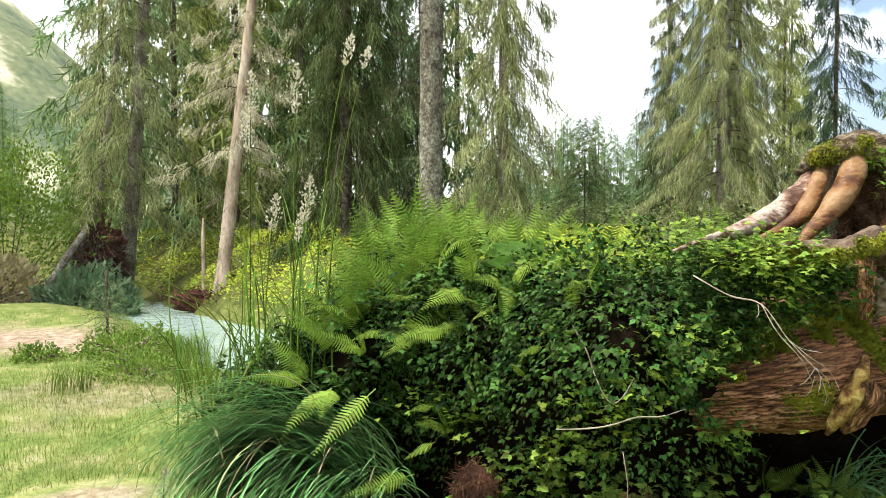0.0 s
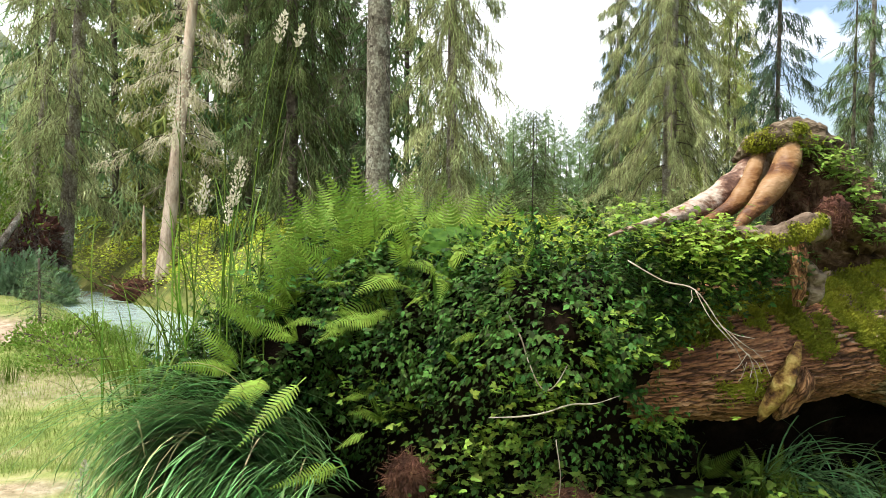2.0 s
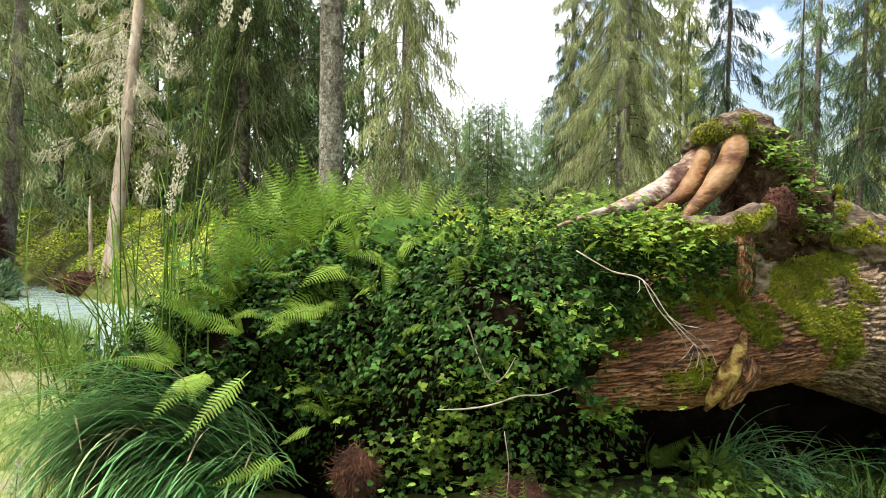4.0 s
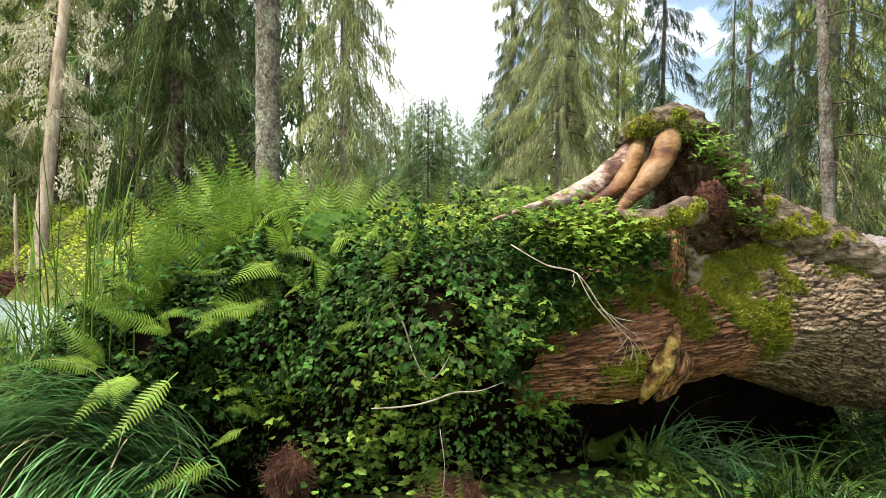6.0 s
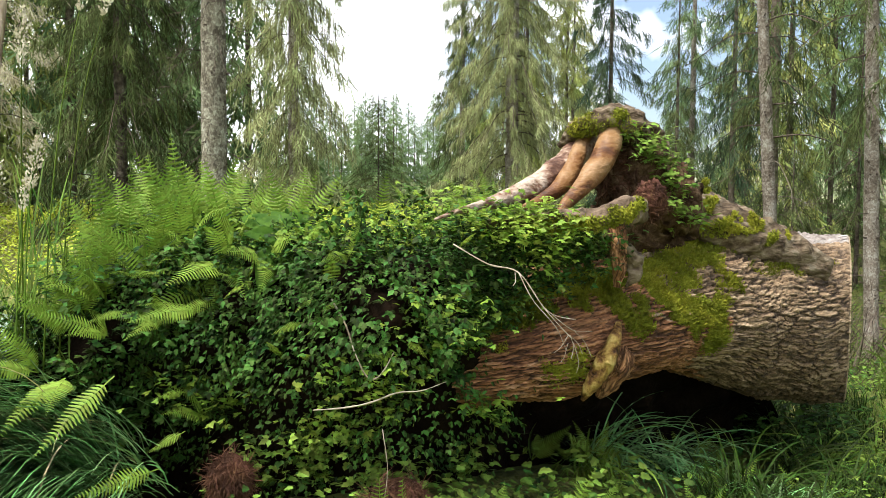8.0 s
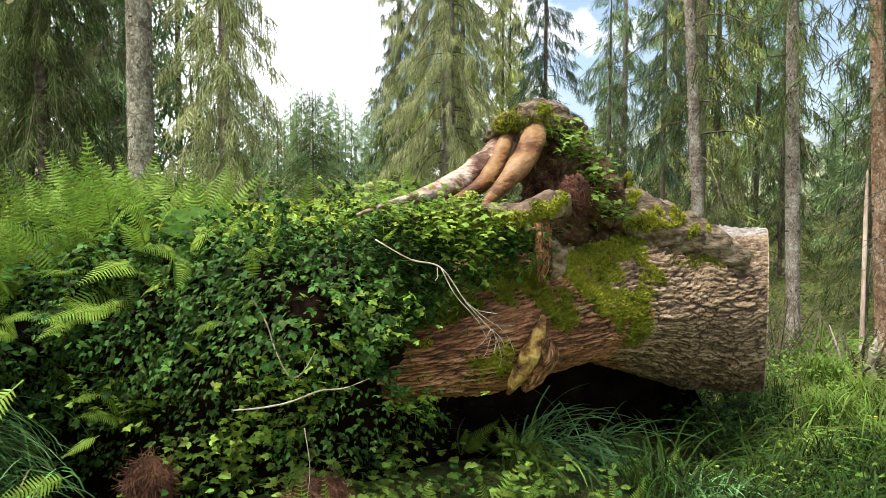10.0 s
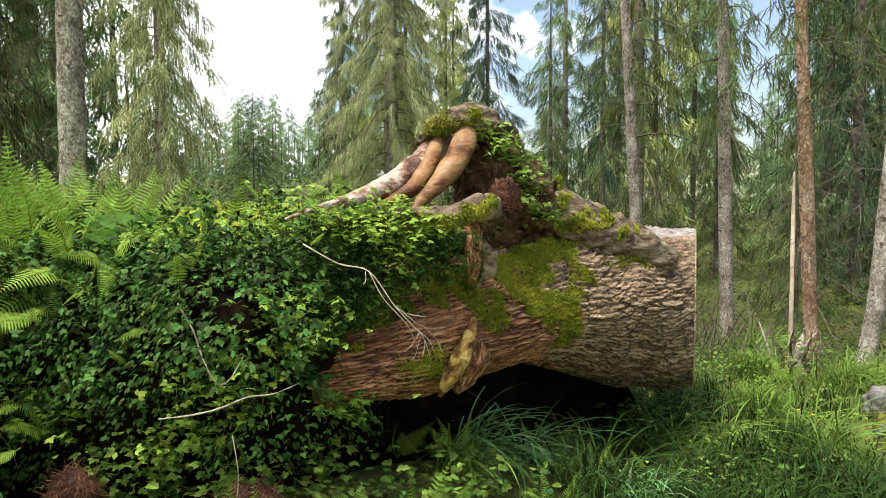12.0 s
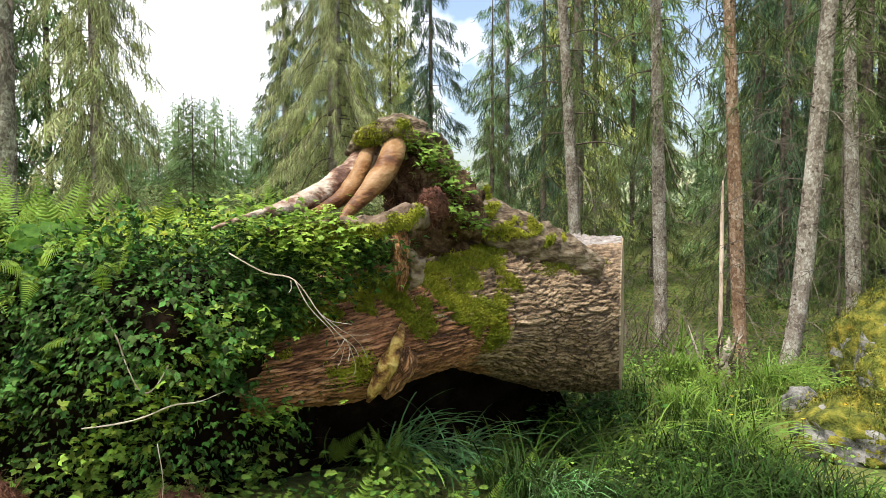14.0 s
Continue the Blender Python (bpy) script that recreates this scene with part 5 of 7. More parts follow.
def ivy():
    ob = thing("ivy", "dense dark green ivy hanging over the bank", "climbing plant", at=(0.4, 2.5, 0.4))
    here = np.array(ob.location)
    g = np.random.default_rng(31)
    n = 36000
    u = g.uniform(0.0, 0.72, n)
    w = g.beta(1.5, 1.6, n) * 0.56
    p, nr = bank_surface(u, w), bank_normals(u, w)
    keep = g.uniform(size=n) < 0.5 + 0.5 * ease(0.1, 0.22, w)
    clump = np.array([noise.noise(Vector(q * 5.5)) for q in p])
    keep &= clump > -0.5 + 0.12 * g.uniform(size=n)
    keep &= ~((p[:, 0] > 0.98 + 0.12 * clump) & (p[:, 2] < 1.24))
    u, w, p, nr, clump = u[keep], w[keep], p[keep], nr[keep], clump[keep]
    n = len(p)
    out = g.uniform(0.005, 0.17, n) * np.clip(0.65 + 1.2 * clump, 0.1, 1.4)
    p = p + nr * out[:, None]
    down = np.array([0, 0, -1.0])
    ahead = unit(down * g.uniform(0.2, 1.0, n)[:, None] + g.normal(scale=0.45, size=(n, 3)) + nr * g.uniform(0.4, 1.3, n)[:, None])
    up = unit(0.55 * nr + np.array([0, 0, 1.0]) + g.normal(scale=0.3, size=(n, 3)))
    size = g.uniform(0.011, 0.022, n) * (1 + 0.25 * clump)
    kinds = g.choice(3, n, p=(0.5, 0.12, 0.38))
    size = size * np.array((1.0, 1.0, 1.15))[kinds]
    single = set(np.argsort(np.hypot(p[:, 0] - 0.55, p[:, 2] - 1.1))[:280].tolist())
    tpls = (OVATE, LOBED, TREFOIL)
    meshes = {}
    rest = []
    for k in range(3):
        sel = np.array([i for i in range(n) if kinds[i] == k and i not in single])
        rest.append(scatter(tpls[k], p[sel] - here, ahead[sel], up[sel], size[sel]))
    many = mesh_object("leaves", join(rest), IVY, ob)
    many["kind"] = "stuff"
    pick = g.choice(n, 90, replace=False)
    for i in pick:
        d = unit(nr[i] + (0, 0, 0.15) + g.normal(scale=0.6, size=3))
        L = g.uniform(0.07, 0.14)
        mesh_object("spray", scatter(FROND_WIDE, (p[i] - here)[None], d[None], np.array([[0.0, -0.3, 1.0]]), np.array([[L, L * 1.3, L]])), HERB, ob, "light green feathery spray")
    for i in sorted(single):
        k = int(kinds[i])
        a = ahead[i]
        s = unit(np.cross(up[i], a))
        m = Matrix((a * size[i], s * size[i], np.cross(a, s) * size[i])).transposed().to_4x4()
        if k not in meshes:
            lf = mesh_object("leaf", tpls[k], IVY, ob)
            meshes[k] = lf.data
        else:
            lf = new("leaf", meshes[k])
            lf.parent = ob
        m.translation = p[i] - here
        lf.matrix_basis = m
    return ob


ivy()


def herbs(name, label, category, mat, tpl, spots, count, size, seed, spread=0.1, tall=0.12, kind=""):
    """Clumps of small leafy stalks round the given spots."""
    ob = thing(name, label, category, kind=kind, at=tuple(spots[0]))
    g = np.random.default_rng(seed)
    c = np.repeat(np.array(spots, float), count, axis=0)
    n = len(c)
    off = g.normal(scale=(spread, spread * 0.7, 0.02), size=(n, 3))
    hgt = g.uniform(0.1, 1.0, n) * tall
    p = c + off + np.column_stack([0 * hgt, 0 * hgt, hgt])
    az = g.uniform(0, 6.28, n)
    d = np.column_stack([np.cos(az), np.sin(az), g.uniform(-0.5, 0.35, n)])
    geo = scatter(tpl, p - np.array(ob.location), d, np.tile((0.0, -0.25, 1.0), (n, 1)) + g.normal(scale=0.3, size=(n, 3)), g.uniform(0.6, 1.25, n) * size)
    lv = mesh_object("leaves", geo, mat, ob)
    lv["kind"] = "stuff"
    stems = [tube([(*(q - (0, 0, 0.022)), 0.0009), (*(q - (0, 0, 0.01) + g.normal(scale=0.006, size=3)), 0.0008), (*q, 0.0007)], 3, 2, ends=False) for q in (p - np.array(ob.location))[::4]]
    mesh_object("stalkwork", join(stems), mat, ob)["kind"] = "stuff"
    return ob


def on_bank(u, w, lift=0.03):
    u, w = np.array([u]), np.array([w])
    return tuple((bank_surface(u, w) + bank_normals(u, w) * lift)[0])


herbs("bramble", "light green toothed herb among the ivy", "plant", HERB, TREFOIL, [on_bank(a, b, 0.1) for a, b in ((0.5, 0.17), (0.51, 0.22), (0.5, 0.12), (0.53, 0.2), (0.47, 0.16), (0.44, 0.1), (0.56, 0.12), (0.36, 0.1), (0.3, 0.12))], 60, 0.023, 51, 0.07, 0.1)
herbs("bramble", "dark leafy herbs over the low end of the bank", "plant", IVY, TREFOIL, [on_bank(a, b, 0.06) for a in np.linspace(0.04, 0.34, 13) for b in (0.08, 0.18, 0.28, 0.38)], 46, 0.03, 57, 0.08, 0.1)
herbs("bramble", "pale green sprays of leaves low on the bank", "plant", WEED, TREFOIL, [on_bank(a, b, 0.13) for a, b in ((0.47, 0.08), (0.49, 0.05), (0.52, 0.07), (0.45, 0.05), (0.42, 0.07), (0.55, 0.06), (0.38, 0.06))], 60, 0.028, 58, 0.05, 0.12)
herbs("bramble", "bright green leafy cover along the top of the bank", "plant", HERB, TREFOIL, [on_bank(a, 0.44 + 0.04 * math.sin(40 * a), 0.02) for a in np.linspace(0.3, 0.74, 26)], 130, 0.021, 52, 0.1, 0.08)
herbs("bilberry", "yellow-green bilberry shrubs behind the bank", "shrub", SHRUB, OVATE, [on_bank(a, b, 0.0) for a in np.linspace(0.2, 0.74, 16) for b in (0.55, 0.7, 0.86)], 120, 0.026, 53, 0.14, 0.13)
herbs("herb", "small leafy herb rooted between the log's roots", "plant", WEED, TREFOIL, [(1.42, 2.632, 1.681), (1.465, 2.611, 1.669), (1.519, 2.608, 1.657), (1.465, 2.589, 1.624), (1.555, 2.612, 1.607), (1.591, 2.616, 1.564), (1.528, 2.581, 1.546), (1.591, 2.594, 1.506), (1.546, 2.572, 1.456), (1.618, 2.602, 1.421), (1.679, 2.626, 1.393), (1.483, 2.581, 1.605)], 34, 0.023, 54, 0.03, 0.04)
herbs("herb", "light green seedling before the roots", "plant", HERB, TREFOIL, [(0.98, 2.32, 1.36), (0.9, 2.33, 1.38), (1.0, 2.3, 1.26), (0.75, 2.4, 1.42)], 60, 0.024, 55, 0.055, 0.09)
g = np.random.default_rng(59)
COVER = []
for _ in range(64):
    k = g.uniform(0, 1)
    COVER.append((0.72 + 0.56 * k + g.normal(0, 0.015), 2.29 + 0.16 * k + g.normal(0, 0.02), 1.37 - g.uniform(0, 1) * (0.34 - 0.26 * k)))
herbs("bramble", "dark leafy trails hanging below the mossy root", "climbing plant", IVY, TREFOIL, COVER, 44, 0.019, 59, 0.035, 0.05)
herbs("bramble", "lighter leaves among the hanging trails", "climbing plant", WEED, TREFOIL, COVER[::3], 20, 0.021, 64, 0.045, 0.05)
herbs("herb", "bright green leaves along the lower edge of the roots", "plant", HERB, TREFOIL, [(0.747, 2.287, 1.381), (0.811, 2.293, 1.388), (0.883, 2.316, 1.394), (0.951, 2.317, 1.398), (1.018, 2.338, 1.408), (0.955, 2.274, 1.378), (1.067, 2.300, 1.370), (1.023, 2.273, 1.358), (0.852, 2.262, 1.366), (1.007, 2.384, 1.419), (0.912, 2.245, 1.356), (0.792, 2.246, 1.361)], 34, 0.021, 63, 0.04, 0.05)
herbs("nettle", "low dark herbs in the hollow under the log", "plant", IVY, LOBED, [(a, b, float(terrain(a, b))) for a, b, _ in [(0.85, 2.25, 0.6), (1.0, 2.3, 0.6), (1.2, 2.35, 0.6), (0.95, 2.15, 0.55), (1.5, 2.45, 0.6), (1.3, 2.25, 0.55), (0.6, 2.2, 0.55), (0.3, 2.4, 0.5), (0.2, 2.45, 0.55), (2.2, 3.45, 0.5), (2.5, 3.5, 0.45), (2.0, 3.3, 0.5), (2.8, 3.6, 0.4), (2.35, 3.3, 0.45)]], 34, 0.03, 56, 0.12, 0.14)


herbs("weed", "broad lobed leaves in the shade below the log", "plant", WEED, LOBED, [(a, b, float(terrain(a, b)) + 0.03) for a, b in [(1.326, 3.272), (1.222, 3.331), (1.374, 3.144), (1.035, 3.204), (1.538, 3.234), (1.235, 3.094)]], 26, 0.04, 66, 0.06, 0.1)


# ---- ferns ----
def fern(at, fronds, length, seed, facing=None, label="green lady fern with arching fronds", pitch=0.7, group="ferns on the bank", spread=3.1):
    if at[2] < 0.7:
        at = (at[0], at[1], float(terrain(at[0], at[1])) + 0.02)
    ob = thing("fern", label, "fern", group, at=at)
    g = np.random.default_rng(seed)
    fronds = max(3, int(fronds * 0.72))
    for k in range(fronds):
        az = (facing if facing is not None else 0) + (k / fronds - 0.5) * 2 * spread + g.uniform(-0.25, 0.25)
        t = (pitch if facing is not None else min(1.35, pitch + 0.4)) * g.uniform(0.7, 1.2) + (0 if facing is None else g.uniform(-0.6, 0.6))
        d = np.array([[math.cos(az) * math.cos(t), math.sin(az) * math.cos(t), math.sin(t)]])
        L = length * g.uniform(0.75, 1.15)
        geo = scatter(FROND if k % 2 else FROND_WIDE, np.zeros((1, 3)), d, np.array([[0.3 * g.normal(), -0.9 + 0.3 * g.normal(), 0.7]]), np.array([L]))
        mesh_object("frond", geo, FERN, ob)
    return ob


for k, (at, n, L, face, pit) in enumerate([
        ((-0.05, 3.25, 1.27), 11, 0.4, None, 0.75), ((-0.3, 3.2, 1.18), 10, 0.36, None, 0.6), ((0.12, 3.0, 1.28), 10, 0.36, None, 0.6), ((-0.2, 3.0, 1.16), 9, 0.32, None, 0.45), ((0.3, 2.95, 1.3), 9, 0.32, None, 0.6),
        ((-0.45, 3.2, 1.05), 9, 0.36, None, 0.6), ((-0.15, 3.5, 1.25), 10, 0.4, None, 0.8), ((0.2, 3.3, 1.28), 10, 0.36, None, 0.8), ((0.6, 3.1, 1.3), 9, 0.28, None, 0.6), ((0.9, 3.3, 1.25), 9, 0.28, None, 0.7),
        ((0.05, 2.92, 1.22), 4, 0.3, -1.6, -0.2), ((-0.28, 2.9, 1.02), 3, 0.26, -1.9, 0.1), ((-0.4, 2.85, 0.9), 4, 0.28, -1.9, -0.2), ((-0.2, 2.66, 0.62), 5, 0.3, -1.7, 0.15),
        ((0.02, 2.85, 0.75), 5, 0.24, -1.6, 0.1), ((0.5, 2.25, 0.45), 6, 0.28, -1.5, 0.7), ((0.95, 2.15, 0.42), 6, 0.28, -1.2, 0.7), ((0.45, 2.5, 1.3), 5, 0.2, -1.6, 0.3), ((0.95, 2.65, 1.4), 6, 0.2, None, 0.7),
        ((1.0, 3.0, 1.38), 6, 0.22, None, 0.8), ((2.3, 2.6, 0.42), 5, 0.3, -1.0, 0.5), ((-0.3, 3.0, 1.12), 9, 0.34, -1.9, 0.8), ((-0.12, 2.98, 1.2), 9, 0.34, -1.7, 0.8), ((-0.42, 3.05, 1.02), 8, 0.3, -2.2, 0.7), ((-0.5, 2.95, 0.9), 6, 0.24, -2.4, 0.5), ((-0.1, 2.82, 1.08), 5, 0.2, -1.8, 0.2), ((0.15, 2.72, 1.2), 5, 0.2, -1.5, 0.2), ((0.1, 2.8, 1.26), 6, 0.34, -1.5, 0.25), ((-0.02, 3.05, 1.3), 8, 0.4, -1.6, 0.7), ((0.22, 2.7, 1.28), 4, 0.3, -1.6, -0.1), ((0.78, 2.14, 0.56), 9, 0.24, None, 0.6), ((0.9, 2.08, 0.54), 7, 0.2, None, 0.6), ((0.5, 2.2, 0.58), 7, 0.22, None, 0.6), ((0.25, 2.38, 0.6), 7, 0.24, -1.5, 0.4), ((0.0, 2.52, 0.6), 6, 0.28, -1.5, 0.3), ((1.15, 2.3, 0.58), 6, 0.18, None, 0.6), ((2.05, 2.5, 0.42), 6, 0.26, None, 0.6), ((2.6, 2.75, 0.36), 6, 0.26, None, 0.6), ((3.4, 3.3, 0.36), 7, 0.24, None, 0.7), ((3.9, 3.7, 0.34), 7, 0.24, None, 0.7), ((1.5, 2.3, 0.5), 6, 0.22, None, 0.6), ((1.75, 2.5, 0.5), 6, 0.24, None, 0.5), ((1.205, 2.951, 0.45), 8, 0.22, None, 0.5), ((0.935, 2.936, 0.45), 8, 0.22, None, 0.5), ((1.121, 3.210, 0.45), 7, 0.20, None, 0.5), ((0.826, 3.019, 0.45), 7, 0.20, None, 0.5), ((1.422, 3.083, 0.45), 7, 0.20, None, 0.5), ((1.718, 3.182, 0.45), 6, 0.22, None, 0.5), ((0.667, 2.985, 0.45), 7, 0.20, None, 0.5), ((1.912, 3.070, 0.45), 6, 0.22, None, 0.5), ((1.372, 2.767, 0.45), 7, 0.20, None, 0.5), ((0.02, 2.72, 1.12), 3, 0.22, -2.6, 0.1),
        ((-0.308, 3.011, 1.153), 9, 0.30, None, 0.75), ((-0.193, 3.073, 1.188), 10, 0.34, None, 0.75), ((-0.070, 3.102, 1.240), 10, 0.34, None, 0.75), ((0.036, 3.085, 1.263), 9, 0.32, None, 0.75), ((-0.125, 2.999, 1.124), 9, 0.28, None, 0.75), ((0.141, 3.065, 1.286), 8, 0.28, None, 0.75), ((-0.260, 3.218, 1.240), 9, 0.34, None, 0.75), ((-0.024, 3.004, 1.165), 8, 0.28, None, 0.75), ((-0.367, 3.002, 1.071), 8, 0.28, None, 0.75), ((0.055, 3.285, 1.328), 9, 0.32, None, 0.75), ((-0.152, 3.378, 1.322), 9, 0.36, None, 0.75)]):
    fern(at, n, L, 60 + k, face, pitch=pit, spread=3.1 if face is None else 0.7)


FRONDS = [((0.140, 2.884, 1.337), (-0.004, -0.119, -0.210)), ((0.069, 2.745, 1.151), (-0.159, -0.105, -0.041)), ((-0.218, 2.830, 1.111), (-0.112, -0.075, -0.028)), ((0.315, 2.453, 1.116), (-0.101, -0.052, -0.028)), ((0.774, 2.276, 1.191), (-0.090, -0.036, 0.061)), ((-0.223, 2.628, 0.946), (-0.200, -0.174, -0.192)), ((-0.091, 2.530, 0.691), (-0.228, -0.158, -0.023)), ((-0.024, 2.583, 0.781), (-0.109, -0.066, -0.045)), ((0.553, 2.273, 1.044), (-0.107, -0.040, 0.009)), ((-0.030, 2.703, 0.870), (-0.094, -0.085, 0.002)), ((0.708, 2.233, 1.162), (-0.076, -0.020, -0.013))]
for k, (at, way) in enumerate(FRONDS):
    ob = thing("fern", "single light green fern frond leaning out of the ivy", "fern", "fronds in the ivy", at=at)
    L = float(np.linalg.norm(way)) * 1.08
    mesh_object("frond", scatter(FROND_WIDE, np.zeros((1, 3)), np.array([way]), np.array([[0.1 * math.sin(k * 2.3) - 0.2, -0.95, 0.3]]), np.array([[L * 0.9, L * 0.7, L * 0.5]])), FERN, ob)


def broad_plant():
    ob = thing("butterbur", "broad-leaved green plant on top of the bank", "plant", at=(0.280, 2.737, 1.336))
    for base, way, w in [((0.089, -0.048, -0.019), (0.075, 0.010, 0.100), 0.75), ((-0.009, -0.059, 0.003), (-0.083, -0.095, -0.147), 0.60), ((-0.013, -0.079, -0.051), (0.095, -0.110, -0.066), 0.62), ((0.005, 0.020, 0.027), (-0.101, 0.066, 0.053), 0.60), ((0.016, 0.039, 0.036), (-0.059, 0.084, 0.067), 0.60), ((0.027, 0.058, 0.035), (0.057, 0.075, 0.069), 0.60), ((0.030, -0.042, 0.017), (0.084, -0.070, -0.003), 0.60), ((-0.017, -0.019, 0.015), (-0.113, -0.034, 0.016), 0.55), ((0.052, 0.076, 0.050), (-0.004, 0.101, 0.065), 0.55), ((0.060, -0.005, 0.000), (0.098, 0.029, 0.028), 0.60), ((-0.049, 0.084, 0.043), (-0.095, 0.104, 0.042), 0.55)]:
        L = float(np.linalg.norm(way))
        lf = mesh_object("leaf", scatter(leaf("broad"), np.array([base]), np.array([way]), np.array([[0.0, -0.9, 0.6]]), np.array([[L, L * w * 1.4, L]])), BROAD, ob, smooth=True)
        mesh_object("stalk", tube([(0, 0, -0.08, 0.005), (base[0] * 0.5, base[1] * 0.5, base[2] * 0.7 - 0.01, 0.004), (*base, 0.0025)], 5, 3), BROAD, lf)
    return ob


broad_plant()


# ---- grass ----
def grass(name, label, mat, tpl, p, length, seed, lean=None, category="grass", kind="", width=1.0, group=""):
    ob = thing(name, label, category, group, kind, at=tuple(np.mean(p, 0)))
    g = np.random.default_rng(seed)
    n = len(p)
    az = g.uniform(0, 6.28, n)
    d = np.column_stack([np.cos(az), np.sin(az), 0 * az])
    if lean is not None:
        d = d * 0.55 + np.asarray(lean)
    up = np.tile((0.0, 0, 1), (n, 1)) + g.normal(scale=0.12, size=(n, 3))
    L = g.uniform(0.55, 1.2, n) * length
    size = np.column_stack([L * g.uniform(0.5, 1.2, n), np.full(n, length * width), L])
    mesh_object("grass_foliage", scatter(tpl, p - np.array(ob.location), d, up, size), mat, ob)["kind"] = "stuff"
    return ob


def round_spot(x, y, z, r, n, seed):
    g = np.random.default_rng(seed)
    a, q = g.uniform(0, 6.28, n), np.sqrt(g.uniform(0, 1, n)) * r
    return np.column_stack([x + q * np.cos(a), y + q * np.sin(a), np.full(n, z)])


def drooping_tuft(at, n, length, heading, seed, label, rise=0.7, mat=GRASS_BLUE, reach=(0.14, 0.08, 0.05), width=0.0024, category="grass", group="tussocks", fan=0.4, droop=2.3):
    """Long blades that rise from one crown, all combed one way, and hang over under their own weight."""
    ob = thing("grass_tussock", label, category, group, at=at)
    g = np.random.default_rng(seed)
    for lot in range(5):
        m = n // 5
        p = g.normal(size=(m, 3)) * np.array(reach)
        az = heading + g.normal(0, fan * 0.6, m) + g.normal(0, fan * 0.5) - 1.4 * p[:, 0]
        e0 = g.normal(rise, 0.3, m)
        L = length * g.uniform(0.45, 1.15, m)
        bend = droop * g.uniform(0.75, 1.2, m)
        steps = 9
        rows, q = [], p.copy()
        for k in range(steps + 1):
            t = k / steps
            e = np.maximum(e0 - bend * t ** 0.9, -1.5)
            side = np.column_stack([-np.sin(az), np.cos(az), 0.35 + 0 * az])
            w = width * np.sqrt(max(0.0, 1 - t ** 2.5)) * (0.55 + 0.9 * min(1, 4 * t + 0.2)) + 0.0003
            rows.append((q - side * w, q + side * w))
            q = q + np.column_stack([np.cos(az) * np.cos(e), np.sin(az) * np.cos(e), np.sin(e)]) * (L / steps)[:, None]
            az = az + g.normal(0, 0.04, m)
        v = np.stack([r for pair in rows for r in pair], 1).reshape(-1, 3)
        one = []
        for k in range(steps):
            a = 2 * k
            one += [(a, a + 2, a + 3), (a, a + 3, a + 1)]
        f = (np.array(one)[None] + (np.arange(m) * 2 * (steps + 1))[:, None, None]).reshape(-1, 3)
        mesh_object("tuft", (v, f), mat, ob)["kind"] = "stuff"
    return ob


for k, (at, n, L, way) in enumerate([((-0.42, 2.84, 0.68), 560, 0.68, 3.2), ((-0.36, 2.78, 0.64), 500, 0.64, 3.5), ((-0.3, 2.74, 0.56), 340, 0.52, 3.8), ((-0.52, 2.9, 0.62), 480, 0.6, 2.95)]):
    drooping_tuft(at, n, L, way, 90 + k, "blue-green drooping grass tussock below the bank", fan=0.5, reach=(0.1, 0.08, 0.04))
drooping_tuft((-0.44, 2.84, 0.66), 140, 0.55, 3.5, 97, "dry straw blades among the green tussock", mat=STRAW, width=0.0022)

for k, (at, n, L, way) in enumerate([((-0.62, 3.2, 0.85), 40, 0.8, 0.3), ((-0.5, 3.15, 0.92), 35, 0.6, 2.4), ((-0.8, 3.3, 0.7), 45, 0.75, -0.4), ((-0.72, 3.45, 0.62), 40, 0.7, 2.9), ((-0.95, 3.4, 0.55), 40, 0.65, 3.4), ((0.22, 4.6, 1.0), 40, 0.55, 0.5)]):
    drooping_tuft(at, n, L, way, 110 + k, "tall thin grass stalks bending at the tips", 1.4, GRASS, (0.1, 0.08, 0.02), 0.0022, group="tall grass", fan=2.2, droop=0.9)

g = np.random.default_rng(120)
ROCKS = [(4.05, 3.14, 0.16), (3.55, 2.45, 0.4), (3.75, 2.9, 0.22), (3.3, 2.2, 0.3), (4.95, 3.0, 0.4), (5.5, 3.55, 0.45), (4.75, 4.5, 0.2)]


def patchy(n, r0, r1, a0, a1, size, level, seed):
    """Spots in a wedge of ground, gathered in patches, clear of boulders and log."""
    g = np.random.default_rng(seed)
    r, az = r0 + (r1 - r0) * g.uniform(0, 1, n) ** 1.3, np.radians(g.uniform(a0, a1, n))
    p = np.column_stack([r * np.sin(az), r * np.cos(az), 0 * r])
    k = np.array([noise.noise(Vector((q[0] * size, q[1] * size, seed))) for q in p])
    keep = (k > level) & ~((p[:, 0] < 2.5) & (p[:, 1] > 2.45)) & (p[:, 0] > 0.7)
    for x, y, rad in ROCKS:
        keep &= np.hypot(p[:, 0] - x, p[:, 1] - y) > rad
    p = p[keep]
    p[:, 2] = terrain(p[:, 0], p[:, 1])
    return p


